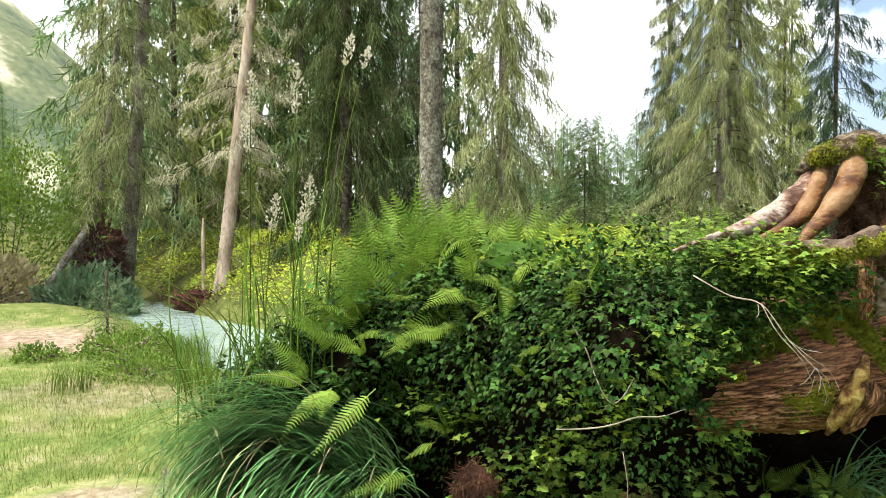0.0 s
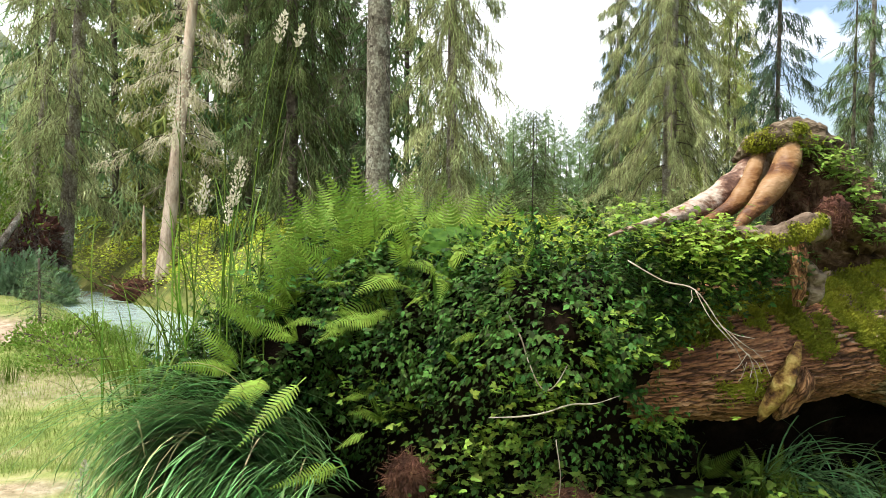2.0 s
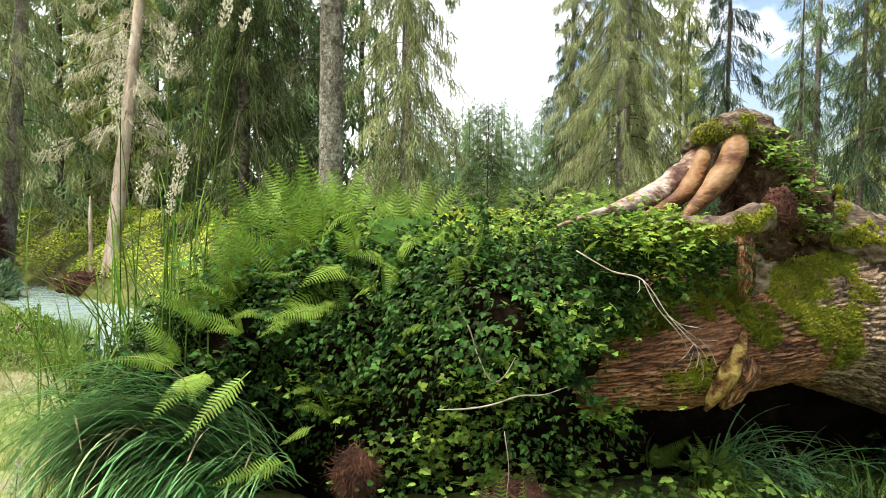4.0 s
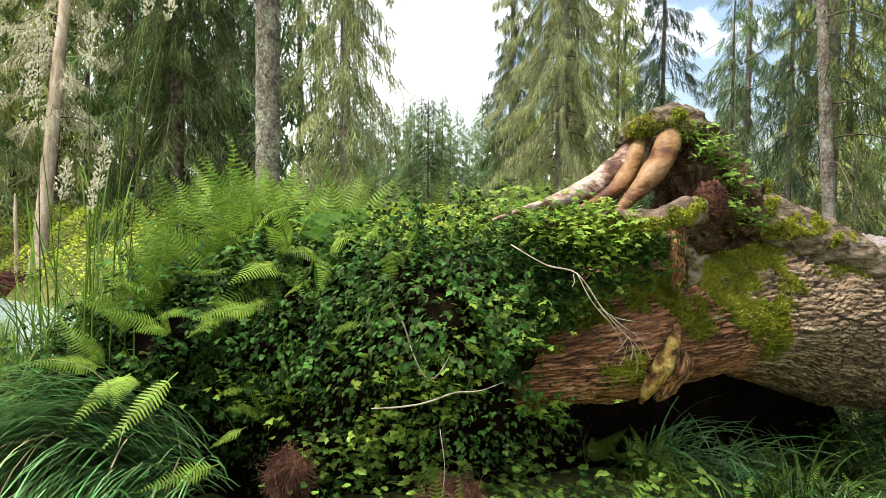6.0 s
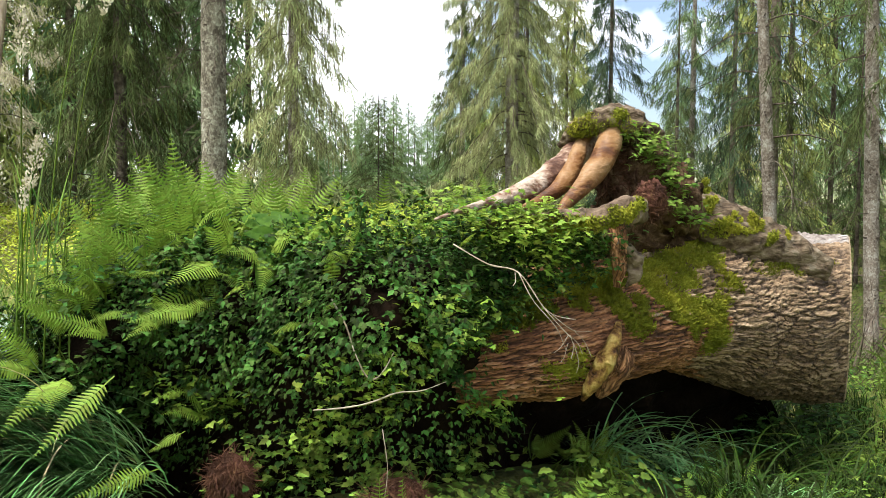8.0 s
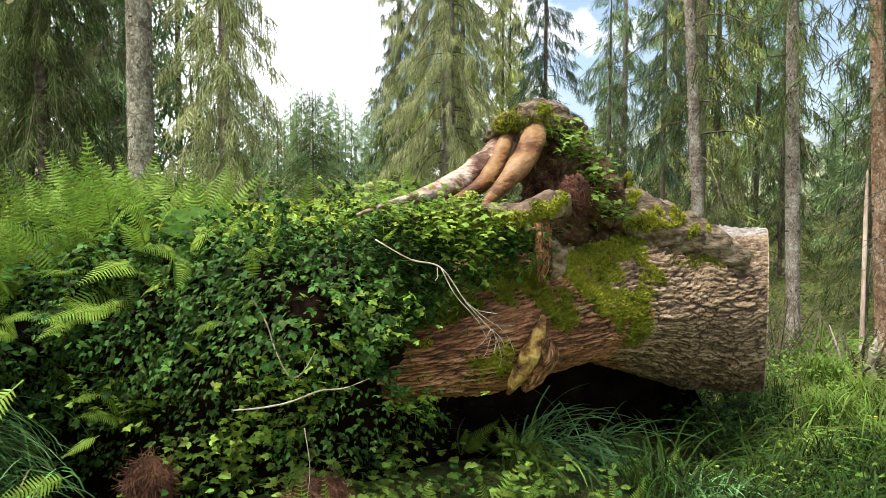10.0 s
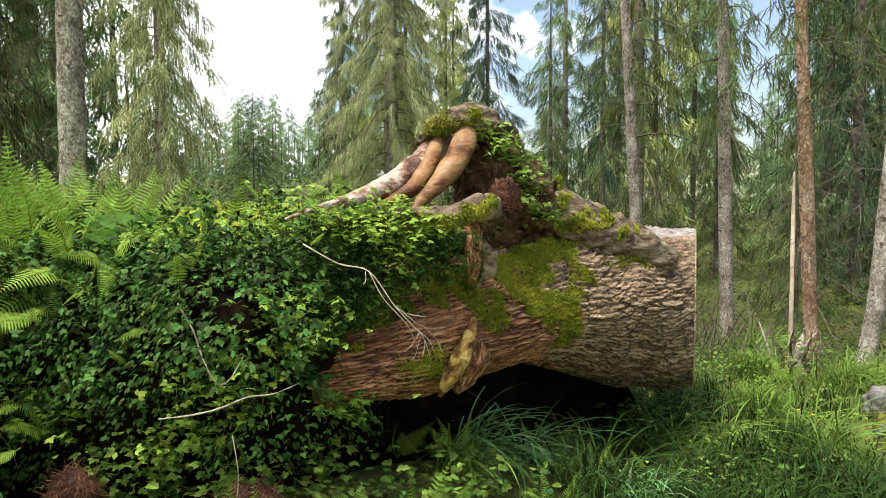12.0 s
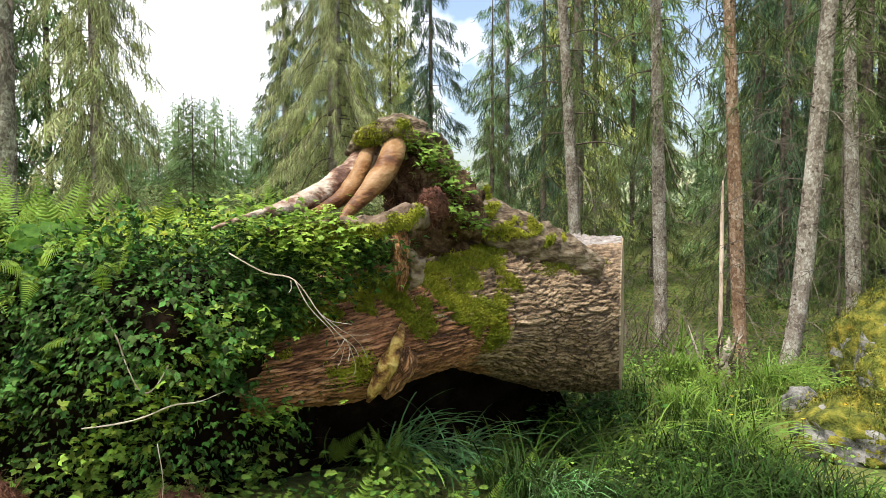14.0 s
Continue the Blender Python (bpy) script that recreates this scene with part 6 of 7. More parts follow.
grass("grass_clump", "long arching grass under the log, coloured dark for its shade", GRASS_DARK, BLADE_LONG, patchy(3600, 2.8, 5.2, 34, 54, 3.0, -0.2, 121), 0.3, 121, (-0.2, -0.4, 0), kind="stuff", width=0.75)
grass("grass_clump", "bright green grass beside the log", GRASS, BLADE_SOFT, patchy(8500, 3.2, 7.5, 36, 66, 2.2, 0.0, 122), 0.19, 122, kind="stuff", width=0.7)
grass("grass_clump", "yellowish dry grass between the weeds", GRASS_PALE, BLADE_SOFT, patchy(4200, 3.4, 7.0, 40, 66, 3.1, 0.05, 124), 0.2, 124, kind="stuff", width=0.6)
n = 60000
r, az = 3.0 + 7.5 * g.uniform(0, 1, n) ** 1.2, g.uniform(radians(-36), radians(-5), n)
px = np.column_stack([r * np.sin(az), r * np.cos(az), 0 * r])
bald = np.minimum(np.hypot((px[:, 0] + 4.1) / 1.4, (px[:, 1] - 8.0) / 0.7), np.hypot((px[:, 0] + 1.55) / 0.45, (px[:, 1] - 3.45) / 0.28))
px = px[(stream_gap(px[:, 0], px[:, 1]) > 0.8) & (bald > 0.85 + 0.2 * g.uniform(size=n))]
px[:, 2] = terrain(px[:, 0], px[:, 1])
m = 9000
back = np.column_stack([g.uniform(-5, 6, m), g.uniform(-5, 2.1, m), np.zeros(m)])
back[:, 2] = terrain(back[:, 0], back[:, 1])
px = np.vstack([px, back])
grass("meadow_grass", "short dry meadow grass on trodden ground", GRASS_PALE, BLADE_SHORT, px, 0.075, 123, kind="stuff", width=0.9)


# ---- low shrubs on the far bank and round the stream ----
def shrubs(name, label, mat, tpl, n, region, size, tall, seed, category="shrub", beyond=False):
    g = np.random.default_rng(seed)
    x, y = region(g, n)
    z = terrain(x, y)
    lump = np.array([noise.noise(Vector((a * 1.3, b * 1.3, seed))) for a, b in zip(x, y)])
    keep = (stream_gap(x, y) > 0.75) & (lump > -0.35)
    if beyond:
        keep &= (y > np.interp(x, STREAM[:, 0], STREAM[:, 1])) | (x > -0.4)
    x, y, z, lump = x[keep], y[keep], z[keep], lump[keep]
    k = len(x)
    p = np.column_stack([x, y, z + tall * (0.35 + 0.9 * np.clip(lump + 0.3, 0, 1)) * g.uniform(0, 1, k) ** 0.6])
    az = g.uniform(0, 6.28, k)
    d = np.column_stack([np.cos(az), np.sin(az), g.uniform(-0.2, 0.9, k)])
    ob = thing(name, label, category, kind="stuff", at=(float(x.mean()), float(y.mean()), float(z.mean())))
    mesh_object("leaves", scatter(tpl, p - np.array(ob.location), d, np.tile((0.0, -0.3, 1), (k, 1)) + g.normal(scale=0.4, size=(k, 3)), g.uniform(0.6, 1.3, k) * size), mat, ob)
    return ob


def wedge(r0, r1, a0, a1):
    return lambda g, n: (lambda r, a: (r * np.sin(a), r * np.cos(a)))(r0 + (r1 - r0) * g.uniform(0, 1, n) ** 0.8, np.radians(g.uniform(a0, a1, n)))


QUAD_LEAF = (np.array([(0, 0, 0), (0.5, 0.3, 0.02), (1, 0, -0.05), (0.5, -0.3, 0.02)]), np.array([(0, 2, 1), (0, 3, 2)]))
shrubs("bilberry", "yellow-green bilberry carpet on the wooded bank", SHRUB, QUAD_LEAF, 80000, wedge(8.0, 17, -32, 14), 0.05, 0.3, 201, beyond=True)
shrubs("bilberry", "green undergrowth behind the fallen log", SHRUB, QUAD_LEAF, 20000, wedge(3.9, 8.5, -6, 24), 0.045, 0.22, 202)
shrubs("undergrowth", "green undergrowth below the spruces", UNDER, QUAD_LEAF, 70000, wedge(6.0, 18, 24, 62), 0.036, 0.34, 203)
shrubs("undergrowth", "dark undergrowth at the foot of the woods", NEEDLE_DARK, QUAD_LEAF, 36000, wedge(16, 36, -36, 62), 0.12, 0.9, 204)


def bush(x, y, size, n, mat, label, seed, tpl=SPRIG, sprig_size=0.12, name="bush", group=""):
    ob = thing(name, label, "bush", group)
    g = np.random.default_rng(seed)
    a = unit(g.normal(size=(n, 3)))
    a[:, 2] = np.abs(a[:, 2])
    lump = np.array([1 + 0.4 * noise.noise(Vector(q * 2.2) + Vector((seed, 0, 0))) for q in a])
    p = a * np.array(size) * (lump * g.uniform(0.35, 1.0, n) ** 0.5)[:, None]
    d = unit(a + (0, 0, 0.5) + g.normal(scale=0.5, size=a.shape))
    mesh_object("foliage", scatter(tpl, p, d, unit(g.normal(size=a.shape) + (0, 0, 1)), g.uniform(0.6, 1.3, n) * sprig_size), mat, ob)
    stems = [tube([(0, 0, -0.05, 0.012), (*(q * 0.5 + (0, 0, 0.03)), 0.008), (*q, 0.003)], 4, 2, ends=False) for q in p[:: max(1, n // 16)]]
    mesh_object("stalkwork", join(stems), TWIG_DARK, ob)["kind"] = "stuff"
    return stand(ob, x, y, sink=0.02)


bush(-5.05, 11.35, (0.8, 0.5, 0.7), 3200, JUNIPER, "grey-green juniper bush by the stream", 211, SPRIG, 0.09)
stand(spruce(0.75, 0.42, 0.04, 0.016, 212, 24, 0.07, 0.4, (0.0, 0.0), 0.012, BARK_DARK, NEEDLE_FAR, None, 0, 9, "small bushy spruce on the stream bank", name="spruce_sapling"), -3.5, 8.3)
bush(-2.85, 7.3, (0.5, 0.6, 0.26), 2600, WEED, "low leafy bush beside the water", 213, OVATE, 0.032)
bush(-2.3, 6.1, (0.42, 0.5, 0.2), 2200, WEED, "rough herbs and grass at the water's edge", 214, OVATE, 0.028)
bush(-3.5, 6.9, (0.27, 0.2, 0.16), 900, WEED, "small grassy clump on bare earth", 215, OVATE, 0.03)
bush(-6.5, 11.4, (0.8, 0.6, 0.75), 1900, STRAW, "dry brown bracken by the meadow", 216, SPRIG, 0.1)
stand(spruce(2.2, 0.7, 0.1, 0.022, 217, 36, 0.15, 0.25, (0.0, 0.0), 0.012, BARK_DARK, NEEDLE_DARK, None, 0, 9, "young spruce seedling among the undergrowth", name="spruce_sapling"), 2.3, 13.0)
bush(-6.9, 12.6, (1.9, 1.0, 2.7), 15000, BROADLEAF, "tall light green leafy shrub", 218, OVATE, 0.05)
for k, (x, y, n) in enumerate([(-2.45, 7.6, 150), (-2.2, 6.9, 170), (-1.95, 6.3, 170), (-1.75, 5.6, 150), (-2.6, 5.5, 120), (-3.1, 7.9, 110)]):
    grass("grass_tuft", "long thin grass leaning over the stream bank", GRASS, BLADE_LONG, round_spot(x, y, float(terrain(x, y)), 0.16, n, 620 + k), 0.36, 640 + k, width=0.5, group="grass tufts")


# ---- twigs caught in the ivy ----
def twig(rows, label, extra=(), mat=TWIG):
    ob = thing("twig", label, "twig", at=rows[0][:3])
    here = np.array(ob.location)
    mesh_object("stem", tube([(*(np.array(r[:3]) - here), r[3] * 0.42) for r in rows], 6, 5, 0.5, 45), mat, ob, smooth=True)
    for e in extra:
        mesh_object("side_twig", tube([(*(np.array(r[:3]) - here), r[3] * 0.42) for r in e], 5, 4, 0.5, 45), mat, ob, smooth=True)
    return ob


twig([(0.69, 2.2, 1.35, 0.005), (0.77, 2.14, 1.3, 0.005), (0.84, 2.1, 1.28, 0.0045), (0.9, 2.07, 1.19, 0.004), (0.97, 2.05, 1.11, 0.002)], "pale forked dry twig hanging over the log",
     [[(0.84, 2.1, 1.28, 0.004), (0.87, 2.07, 1.21, 0.003), (0.93, 2.06, 1.14, 0.003), (0.955, 2.05, 1.08, 0.001)], [(0.9, 2.07, 1.19, 0.003), (0.98, 2.07, 1.13, 0.002), (1.05, 2.1, 1.12, 0.001)],
      [(0.96, 2.05, 1.12, 0.002), (0.94, 2.05, 1.09, 0.002), (0.92, 2.05, 1.075, 0.001)], [(0.965, 2.05, 1.12, 0.002), (0.975, 2.05, 1.09, 0.0018), (0.965, 2.04, 1.06, 0.001)], [(0.83, 2.1, 1.28, 0.003), (0.825, 2.08, 1.26, 0.002), (0.815, 2.07, 1.25, 0.001)],
      [(0.9, 2.07, 1.19, 0.0025), (0.93, 2.06, 1.17, 0.002), (0.98, 2.05, 1.16, 0.001)], [(0.94, 2.06, 1.14, 0.002), (0.985, 2.05, 1.1, 0.0015), (1.0, 2.05, 1.07, 0.001)], [(0.98, 2.06, 1.13, 0.002), (1.01, 2.06, 1.1, 0.0015), (1.03, 2.06, 1.06, 0.001)],
      [(0.96, 2.05, 1.1, 0.0018), (0.95, 2.05, 1.065, 0.0014), (0.94, 2.05, 1.05, 0.001)], [(0.975, 2.05, 1.1, 0.0018), (0.99, 2.05, 1.05, 0.0014), (0.985, 2.05, 1.02, 0.001)]])
twig([(0.382, 2.349, 1.192, 0.006), (0.416, 2.306, 1.125, 0.006), (0.434, 2.274, 1.061, 0.005), (0.458, 2.242, 1.003, 0.005), (0.482, 2.228, 0.989, 0.005), (0.508, 2.225, 1.013, 0.004), (0.536, 2.231, 1.059, 0.003)], "pale bent stick in the ivy")
twig([(0.324, 2.273, 0.903, 0.004), (0.400, 2.248, 0.911, 0.006), (0.469, 2.220, 0.928, 0.006), (0.539, 2.200, 0.956, 0.005), (0.603, 2.189, 0.961, 0.004), (0.670, 2.185, 0.983, 0.002)], "pale crooked branch in the ivy")
twig([(0.5, 2.2, 0.86, 0.003), (0.51, 2.18, 0.75, 0.003), (0.49, 2.17, 0.62, 0.002)], "thin pale rootlet hanging down")


def fibre_clump(at, size, n, seed):
    ob = thing("root_clump", "reddish brown clump of rotten fibrous roots", "roots", "fibrous clumps", at=at)
    g = np.random.default_rng(seed)
    mesh_object("core", blob((0, 0, 0), np.array(size) * 0.62, 24, 16, 0.5, 4, seed), FIBRE, ob)
    a = unit(g.normal(size=(n, 3)))
    d = unit(a * 0.3 + 0.8 * np.cross(a, g.normal(size=(n, 3))) + (0, -0.2, -0.9))
    sl = (np.array([(0, -0.011, 0), (0, 0.011, 0), (0.5, 0.015, 0.06), (1, 0, -0.05), (0.5, -0.02, 0.06)]), np.array([(0, 1, 2), (0, 2, 4), (4, 2, 3)]))
    mesh_object("fibre_mat", scatter(sl, a * np.array(size) * 0.8, d, unit(g.normal(size=(n, 3))), g.uniform(0.03, 0.09, n)), FIBRE, ob)["kind"] = "stuff"
    return ob


fibre_clump((0.1, 2.62, 0.64), (0.06, 0.05, 0.07), 2600, 301)
fibre_clump((0.55, 2.25, 0.66), (0.09, 0.05, 0.06), 2600, 302)


# ---- boulders, stump and deadwood ----
def boulder(x, y, size, seed, label, moss=0, rough=0.22):
    ob = thing("boulder", label, "boulder", "boulders")
    v, f = blob((0, 0, 0), size, 46, 30, rough, 2.2, seed)
    st = mesh_object("stone", (v, f), ROCK, ob, smooth=True)
    if moss:
        st.data.materials.append(MOSS_STONE)
        mid = v[f].mean(1) / np.array(size)
        patch = np.array([noise.noise(Vector(q * 2.5) + Vector((seed, 0, 0))) + 0.5 * noise.noise(Vector(q * 7)) for q in mid])
        st.data.polygons.foreach_set("material_index", (mid[:, 2] + 1.1 * patch > 0.12).astype(np.int32))
        g = np.random.default_rng(seed)
        top = v[(v[:, 2] > -0.15 * size[2])]
        lump = np.array([noise.noise(Vector(q * 4) + Vector((seed, 0, 0))) for q in top])
        top = top[lump > -0.15]
        p = top[g.integers(0, len(top), moss)] + g.normal(scale=0.022, size=(moss, 3)) * (1, 1, 0.5)
        mesh_object("moss_cover", scatter(sprig(2, 1.0, 0.4, 0.1), p, unit(g.normal(scale=0.5, size=p.shape) + (0, 0, 1)), unit(g.normal(size=p.shape)), g.uniform(0.008, 0.02, moss)), MOSS_STONE, ob, "olive moss")
    return stand(ob, x, y, sink=-0.45 * size[2])


boulder(4.05, 3.14, (0.12, 0.1, 0.11), 5, "small pale rounded boulder in the grass")
boulder(3.7, 2.52, (0.34, 0.26, 0.19), 9, "flat grey boulder with orange moss", 6000)
boulder(4.95, 3.0, (0.42, 0.38, 0.26), 14, "large grey boulder under a moss cushion", 9000)
boulder(5.5, 3.55, (0.45, 0.4, 0.5), 17, "tall rounded boulder covered with moss", 15000)


def broken_stump():
    ob = thing("broken_stump", "splintered grey stump with dead sticks", "stump", at=(4.75, 4.5, float(terrain(4.75, 4.5))))
    g = np.random.default_rng(330)
    mesh_object("stump", tube([(0, 0, -0.1, 0.18), (0, 0, 0.06, 0.13), (0.02, 0, 0.16, 0.08), (0.03, 0, 0.22, 0.02)], 22, 6, 0.9, 22), FIBRE, ob)
    for k in range(34):
        a = g.uniform(0, 6.28)
        s = np.array([math.cos(a) * 0.08, math.sin(a) * 0.08, g.uniform(0.0, 0.15)])
        e = s + np.array([math.cos(a) * g.uniform(0.02, 0.22), math.sin(a) * g.uniform(0.02, 0.22), g.uniform(0.02, 0.34)])
        mesh_object("splinter", tube([(*s, 0.016), (*((s + e) / 2 + g.normal(scale=0.012, size=3)), 0.011), (*e, 0.003)], 5, 3, 0.5, 30), TWIG if k % 6 == 0 else TWIG_DARK, ob)
    mesh_object("splinter", tube([(-0.02, -0.1, 0.0, 0.04), (0.01, -0.1, 0.25, 0.034), (0.04, -0.09, 0.33, 0.02), (0.05, -0.09, 0.39, 0.003)], 8, 4, 0.5, 18), TWIG, ob, "tall pale splinter")
    return ob


broken_stump()


def leaning_deadwood():
    ob = thing("leaning_log", "grey dead log leaning against an upturned root plate", "log", at=(-5.75, 11.5, float(terrain(-5.75, 11.5))))
    mesh_object("trunk", tube([(-0.1, -0.2, -0.15, 0.065), (0.12, 0.1, 0.45, 0.06), (0.42, 0.5, 1.15, 0.045)], 10, 6, 0.15, 12), BARK_GREY, ob, smooth=True)
    mesh_object("root_plate", blob((0.45, 0.8, 0.6), (0.34, 0.24, 0.5), 40, 28, 0.75, 4, 6), FIBRE, ob)
    q = unit(np.random.default_rng(341).normal(size=(1500, 3)))
    hang = unit(0.5 * q + np.random.default_rng(342).normal(scale=0.5, size=q.shape) + (0, 0, -0.7))
    mesh_object("fibre_mat", scatter(hair, (0.45, 0.8, 0.6) + q * (0.36, 0.26, 0.55), hang, unit(q + 0.3), np.random.default_rng(343).uniform(0.08, 0.3, 1500)), TWIG_DARK, ob)["kind"] = "stuff"
    g = np.random.default_rng(340)
    for k in range(20):
        a = unit(g.normal(size=3))
        c = np.array((0.42, 0.8, 0.7))
        mesh_object("root", tube([(*(c + a * 0.15), 0.015), (*(c + a * 0.4 + (0, 0, 0.03)), 0.01), (*(c + a * g.uniform(0.5, 0.8) + (0, 0, -0.05)), 0.003)], 5, 3, 0.3, 20), TWIG_DARK, ob)
    return ob


leaning_deadwood()


def bank_roots():
    ob = thing("bank_roots", "bare brown roots and sticks over the stream's edge", "roots", at=(-3.55, 11.5, 0.34))
    g = np.random.default_rng(350)
    mesh_object("undercut_soil", blob((0.05, 0.08, 0), (0.42, 0.1, 0.14), 30, 16, 0.7, 5, 2), FIBRE, ob)
    for k in range(22):
        x = g.uniform(-0.6, 0.6)
        mesh_object("root", tube([(x, 0, g.uniform(0, 0.15), 0.009), (x + g.normal(0, 0.12), -0.15, g.uniform(0.05, 0.25), 0.006), (x + g.normal(0, 0.25), -0.3, g.uniform(-0.15, 0.22), 0.004)], 5, 3, 0.3, 20), TWIG if k % 4 == 0 else FIBRE, ob)
    return ob


bank_roots()


def seed_grass(x, y, z, height, plume, seed, lean=(0.03, 0.0), label="tall grass stalk with a pale feathery seed head"):
    ob = thing("reed_grass", label, "grass", "flowering grass stalks", at=(x, y, z))
    g = np.random.default_rng(seed)
    top = np.array([lean[0] * height * 4, lean[1] * height * 4, height])
    rows = [(0, 0, 0, 0.003), (top[0] * 0.2, top[1] * 0.2, height * 0.4, 0.0025), (top[0] * 0.55, top[1] * 0.55, height * 0.75, 0.002), (*top, 0.001)]
    mesh_object("stem", tube(rows, 4, 5), GRASS, ob)
    line = smooth_line(rows, 12)[:, :3]
    part_n = int(120 * plume / 0.15)
    k = g.uniform(1 - plume / height, 1, part_n)
    c = np.array([np.interp(k * (len(line) - 1), np.arange(len(line)), line[:, a]) for a in range(3)]).T
    away = g.normal(size=(part_n, 3)) * (1, 1, 0.3)
    c = c + unit(away) * (plume * 0.16 * g.uniform(0, 1, part_n) * np.sin(np.pi * np.clip((k - (1 - plume / height)) / (plume / height), 0.08, 0.98)))[:, None]
    mesh_object("seed_head", scatter(QUAD_LEAF, c, unit(away * 0.5 + (0, 0, 1.0)), unit(g.normal(size=(part_n, 3))), g.uniform(0.008, 0.016, part_n)), PLUME, ob, "pale seed head")
    return ob


for k, (x, y, z, top, pl, lean) in enumerate([(-0.5, 3.0, 0.85, 1.34, 0.16, (0.03, 0.0)), (-0.46, 3.03, 0.85, 1.3, 0.11, (0.035, 0.0)), (-0.6, 3.18, 0.8, 1.32, 0.28, (0.004, 0.0)), (-0.8, 3.3, 0.7, 1.42, 0.3, (0.0, 0.01)), (-0.72, 3.28, 0.7, 1.25, 0.24, (-0.02, 0.0))]):
    seed_grass(x, y, z, top, pl, 400 + k, lean)
for k, (x, y, z, h, pl) in enumerate([(-0.54, 2.95, 1.0, 0.66, 0.22), (-0.57, 2.97, 0.98, 0.55, 0.15), (-0.98, 2.75, 0.42, 0.22, 0.16), (-0.7, 3.1, 0.9, 0.7, 0.2)]):
    seed_grass(x, y, z, h, pl, 420 + k, (0.02, 0.0), "pale feathery seed head on a short stalk")


def yellow_flower(x, y, height, seed, z=None):
    base = float(terrain(x, y)) if z is None else z
    ob = thing("yellow_flower", "small yellow wildflower on a thin stalk", "flower", "yellow wildflowers", at=(x, y, base))
    g = np.random.default_rng(seed)
    mesh_object("stem", tube([(0, 0, 0, 0.002), (0.01, 0.0, height * 0.5, 0.002), (0.02 * g.normal(), 0.02 * g.normal(), height, 0.0015)], 4, 3), GRASS, ob)
    az = np.arange(8) / 8 * 6.28
    d = np.column_stack([np.cos(az), np.sin(az), 0 * az + 0.2])
    head = mesh_object("blossom", blob((0, 0, height), (0.003, 0.003, 0.002), 8, 5, 0.1, 3, seed), YELLOW, ob, "yellow blossom")
    for k in range(8):
        mesh_object("petal", scatter(OVATE, np.array([[0.0, 0.0, height]]), d[k:k + 1], np.array([[0, 0, 1.0]]), np.array([0.01])), YELLOW, head)
    return ob


g = np.random.default_rng(450)
for k in range(9):
    yellow_flower(g.uniform(2.8, 3.9), g.uniform(2.3, 3.2), g.uniform(0.16, 0.3), 451 + k)
for k, (x, y, z) in enumerate([(0.12, 4.95, 1.1), (0.2, 5.0, 1.1), (0.28, 5.0, 1.08), (-0.4, 5.0, 0.95)]):
    yellow_flower(x, y, 0.5, 470 + k, z)

herbs("weed", "leafy green weeds in the grass beside the log", "plant", WEED, LOBED, [tuple(q) for q in patchy(260, 3.2, 6.5, 40, 64, 2.6, 0.08, 125)], 46, 0.02, 480, 0.1, 0.17, kind="stuff")
herbs("weed", "low leafy herbs before the log", "plant", WEED, LOBED, [(float(a), float(b), float(terrain(a, b))) for a, b in zip(g.uniform(0.3, 2.5, 24), g.uniform(2.05, 2.45, 24))], 26, 0.032, 481, 0.1, 0.14, kind="stuff")
# tufts close to the log use the grass colour with shade in it
for k, (x, y, n, L) in enumerate([(3.95, 4.0, 260, 0.34), (4.45, 3.65, 220, 0.3), (3.3, 3.3, 260, 0.34), (3.0, 2.75, 240, 0.32), (2.3, 2.45, 260, 0.34), (1.8, 2.3, 240, 0.34), (1.45, 2.2, 200, 0.3), (2.75, 2.4, 220, 0.3), (5.0, 4.2, 200, 0.3), (3.6, 2.7, 200, 0.26)]):
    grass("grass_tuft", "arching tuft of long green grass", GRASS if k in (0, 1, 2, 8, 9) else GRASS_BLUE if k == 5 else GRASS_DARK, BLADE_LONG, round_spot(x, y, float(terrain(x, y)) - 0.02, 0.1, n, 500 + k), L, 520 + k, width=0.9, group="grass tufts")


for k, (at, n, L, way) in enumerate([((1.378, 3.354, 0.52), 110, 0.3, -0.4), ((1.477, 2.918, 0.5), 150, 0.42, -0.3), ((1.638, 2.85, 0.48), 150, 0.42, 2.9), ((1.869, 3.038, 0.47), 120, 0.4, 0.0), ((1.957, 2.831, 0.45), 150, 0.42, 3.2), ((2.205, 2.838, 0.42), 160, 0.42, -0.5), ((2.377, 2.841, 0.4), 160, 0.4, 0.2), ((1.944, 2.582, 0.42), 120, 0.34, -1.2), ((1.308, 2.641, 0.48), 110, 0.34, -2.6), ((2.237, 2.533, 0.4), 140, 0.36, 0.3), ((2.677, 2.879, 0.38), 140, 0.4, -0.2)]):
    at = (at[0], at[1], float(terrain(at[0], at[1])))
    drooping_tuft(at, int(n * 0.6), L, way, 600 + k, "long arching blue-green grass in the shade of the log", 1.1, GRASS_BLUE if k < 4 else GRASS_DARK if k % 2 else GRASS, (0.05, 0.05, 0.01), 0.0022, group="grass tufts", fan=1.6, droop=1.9)
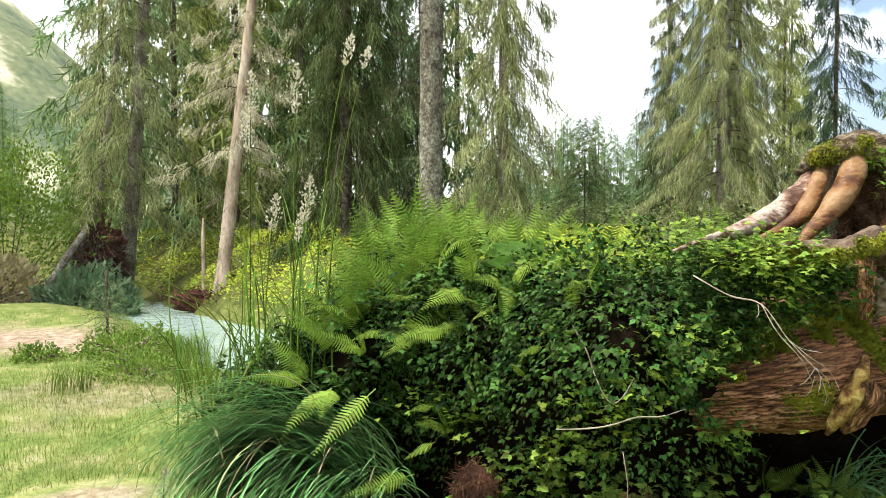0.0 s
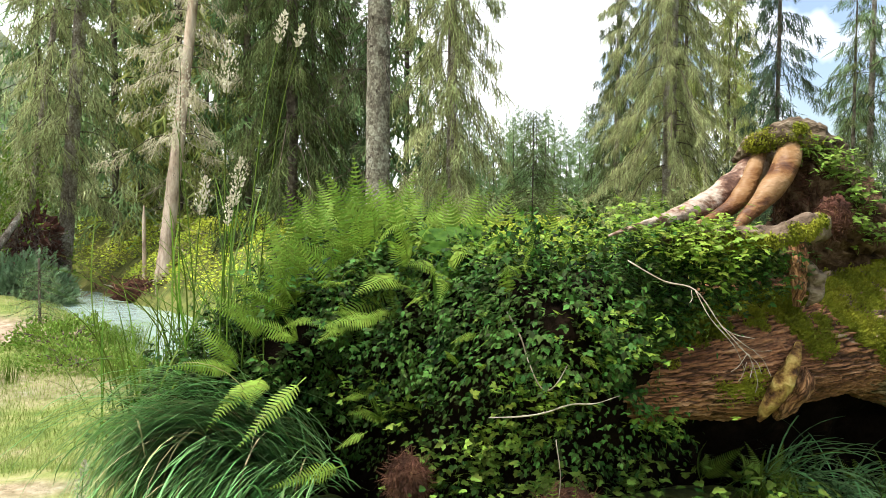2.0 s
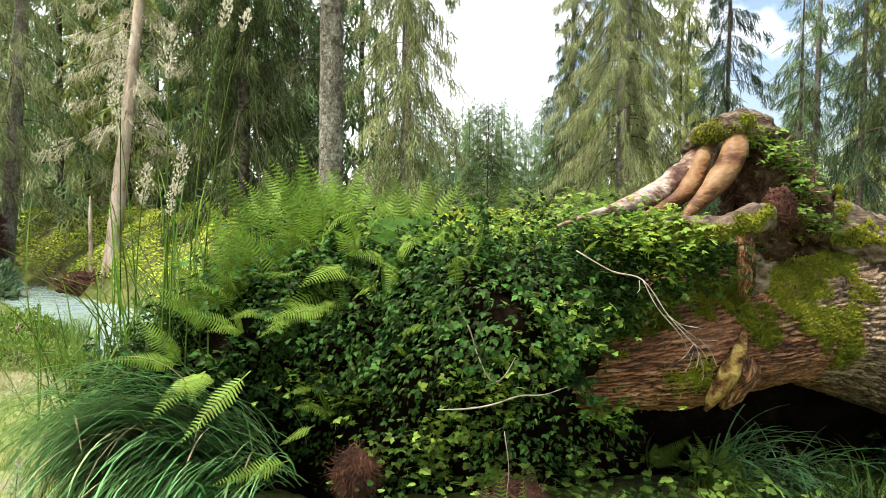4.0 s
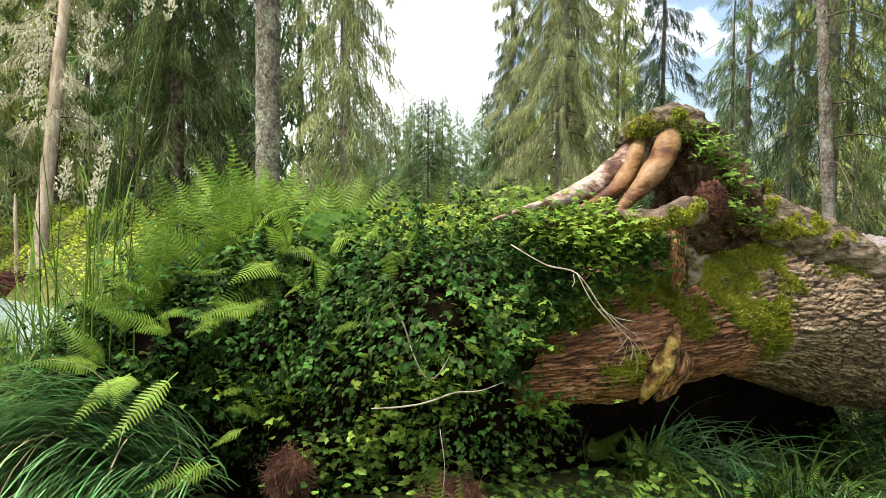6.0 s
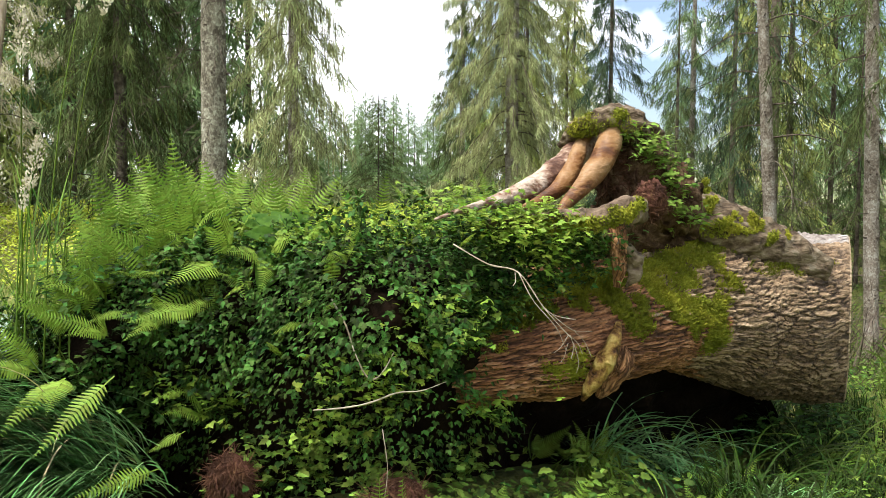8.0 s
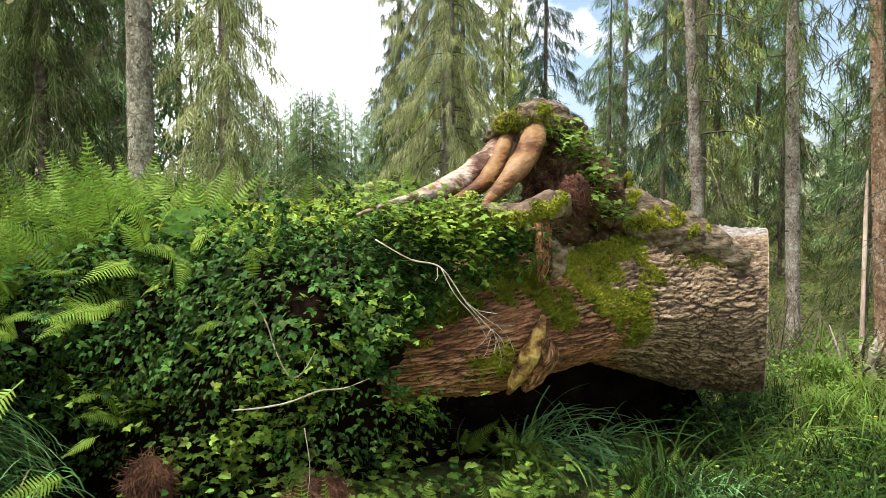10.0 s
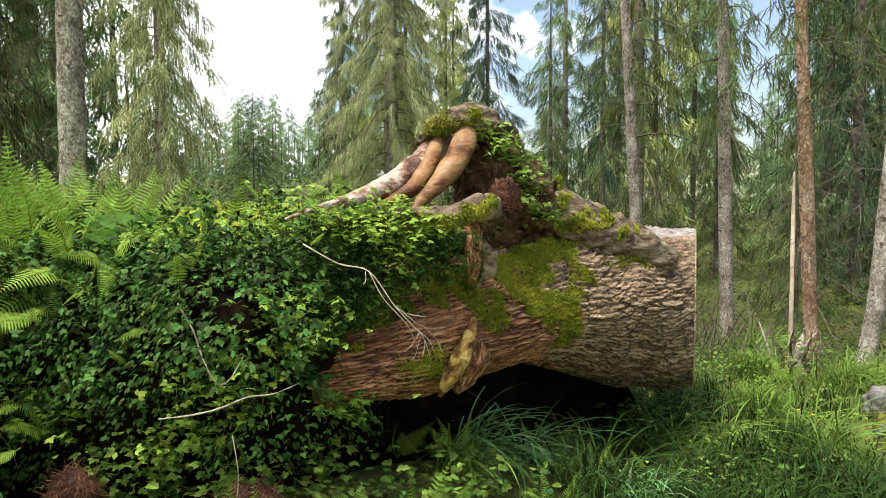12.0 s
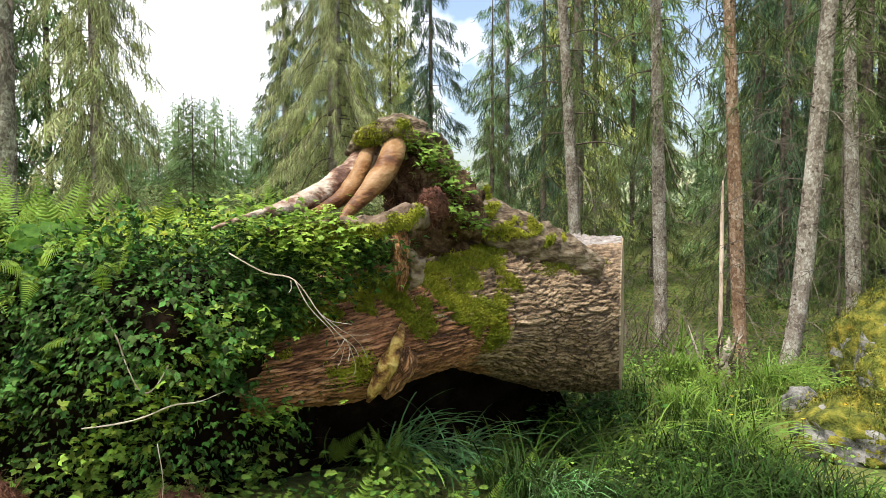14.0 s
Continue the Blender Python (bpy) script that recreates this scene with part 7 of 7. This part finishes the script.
for k, (x, y, n, L) in enumerate([(4.7, 4.8, 420, 0.6), (4.3, 3.6, 160, 0.4), (4.7, 3.7, 160, 0.4), (5.0, 4.0, 160, 0.42), (3.2, 3.0, 160, 0.4), (3.0, 2.6, 160, 0.4)]):
    drooping_tuft((x, y, float(terrain(x, y))), n, L, 1.2 * k, 660 + k, "lush bright green grass tuft beside the boulders", 1.2, GRASS, (0.07, 0.07, 0.01), 0.0032 if k == 0 else 0.002, group="grass tufts", fan=3.0, droop=1.8)
g = np.random.default_rng(530)
for k, q in enumerate(patchy(240, 2.85, 5.6, 35, 62, 2.0, -0.05, 531)):
    x, y = float(q[0]), float(q[1])
    # shady tufts get their shade from the darker grass colour
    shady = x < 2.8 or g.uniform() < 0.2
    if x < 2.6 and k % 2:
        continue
    grass("grass_tuft", "arching tuft of long grass by the log, coloured dark as if shaded" if shady else "arching tuft of long green grass", GRASS_DARK if shady else GRASS, BLADE_LONG,
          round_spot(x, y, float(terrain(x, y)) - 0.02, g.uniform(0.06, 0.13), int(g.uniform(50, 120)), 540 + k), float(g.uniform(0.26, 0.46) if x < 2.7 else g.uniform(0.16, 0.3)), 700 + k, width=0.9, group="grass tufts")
herbs("nettle", "dark leafy herbs in the shade behind the log", "plant", IVY, TOOTHED, [tuple(q) for q in patchy(160, 3.6, 5.4, 26, 42, 2.0, -0.2, 533)], 40, 0.04, 534, 0.13, 0.24, kind="stuff")


def dead_brush(x, y, n, reach, seed):
    ob = thing("dead_brush", "tangle of dead brown twigs", "brushwood", "dead brushwood")
    g = np.random.default_rng(seed)
    sticks = []
    for _ in range(n):
        p = g.normal(scale=(0.35, 0.3, 0.0), size=3)
        a = g.uniform(0, 6.28)
        e = p + np.array([math.cos(a) * 0.6, math.sin(a) * 0.6, g.uniform(0.2, 1.0)]) * reach * g.uniform(0.4, 1.0)
        sticks.append(tube([(*p, 0.005), (*((p + e) / 2 + g.normal(scale=0.05, size=3)), 0.004), (*e, 0.0015)], 3, 3, ends=False))
    mesh_object("stick_tangle", join(sticks), TWIG_DARK, ob)["kind"] = "stuff"
    return stand(ob, x, y, sink=0.02)


dead_brush(4.1, 5.0, 130, 0.8, 601)
dead_brush(5.3, 6.3, 130, 0.9, 602)
dead_brush(4.6, 4.4, 70, 0.5, 603)
dead_brush(6.3, 7.6, 110, 1.0, 604)
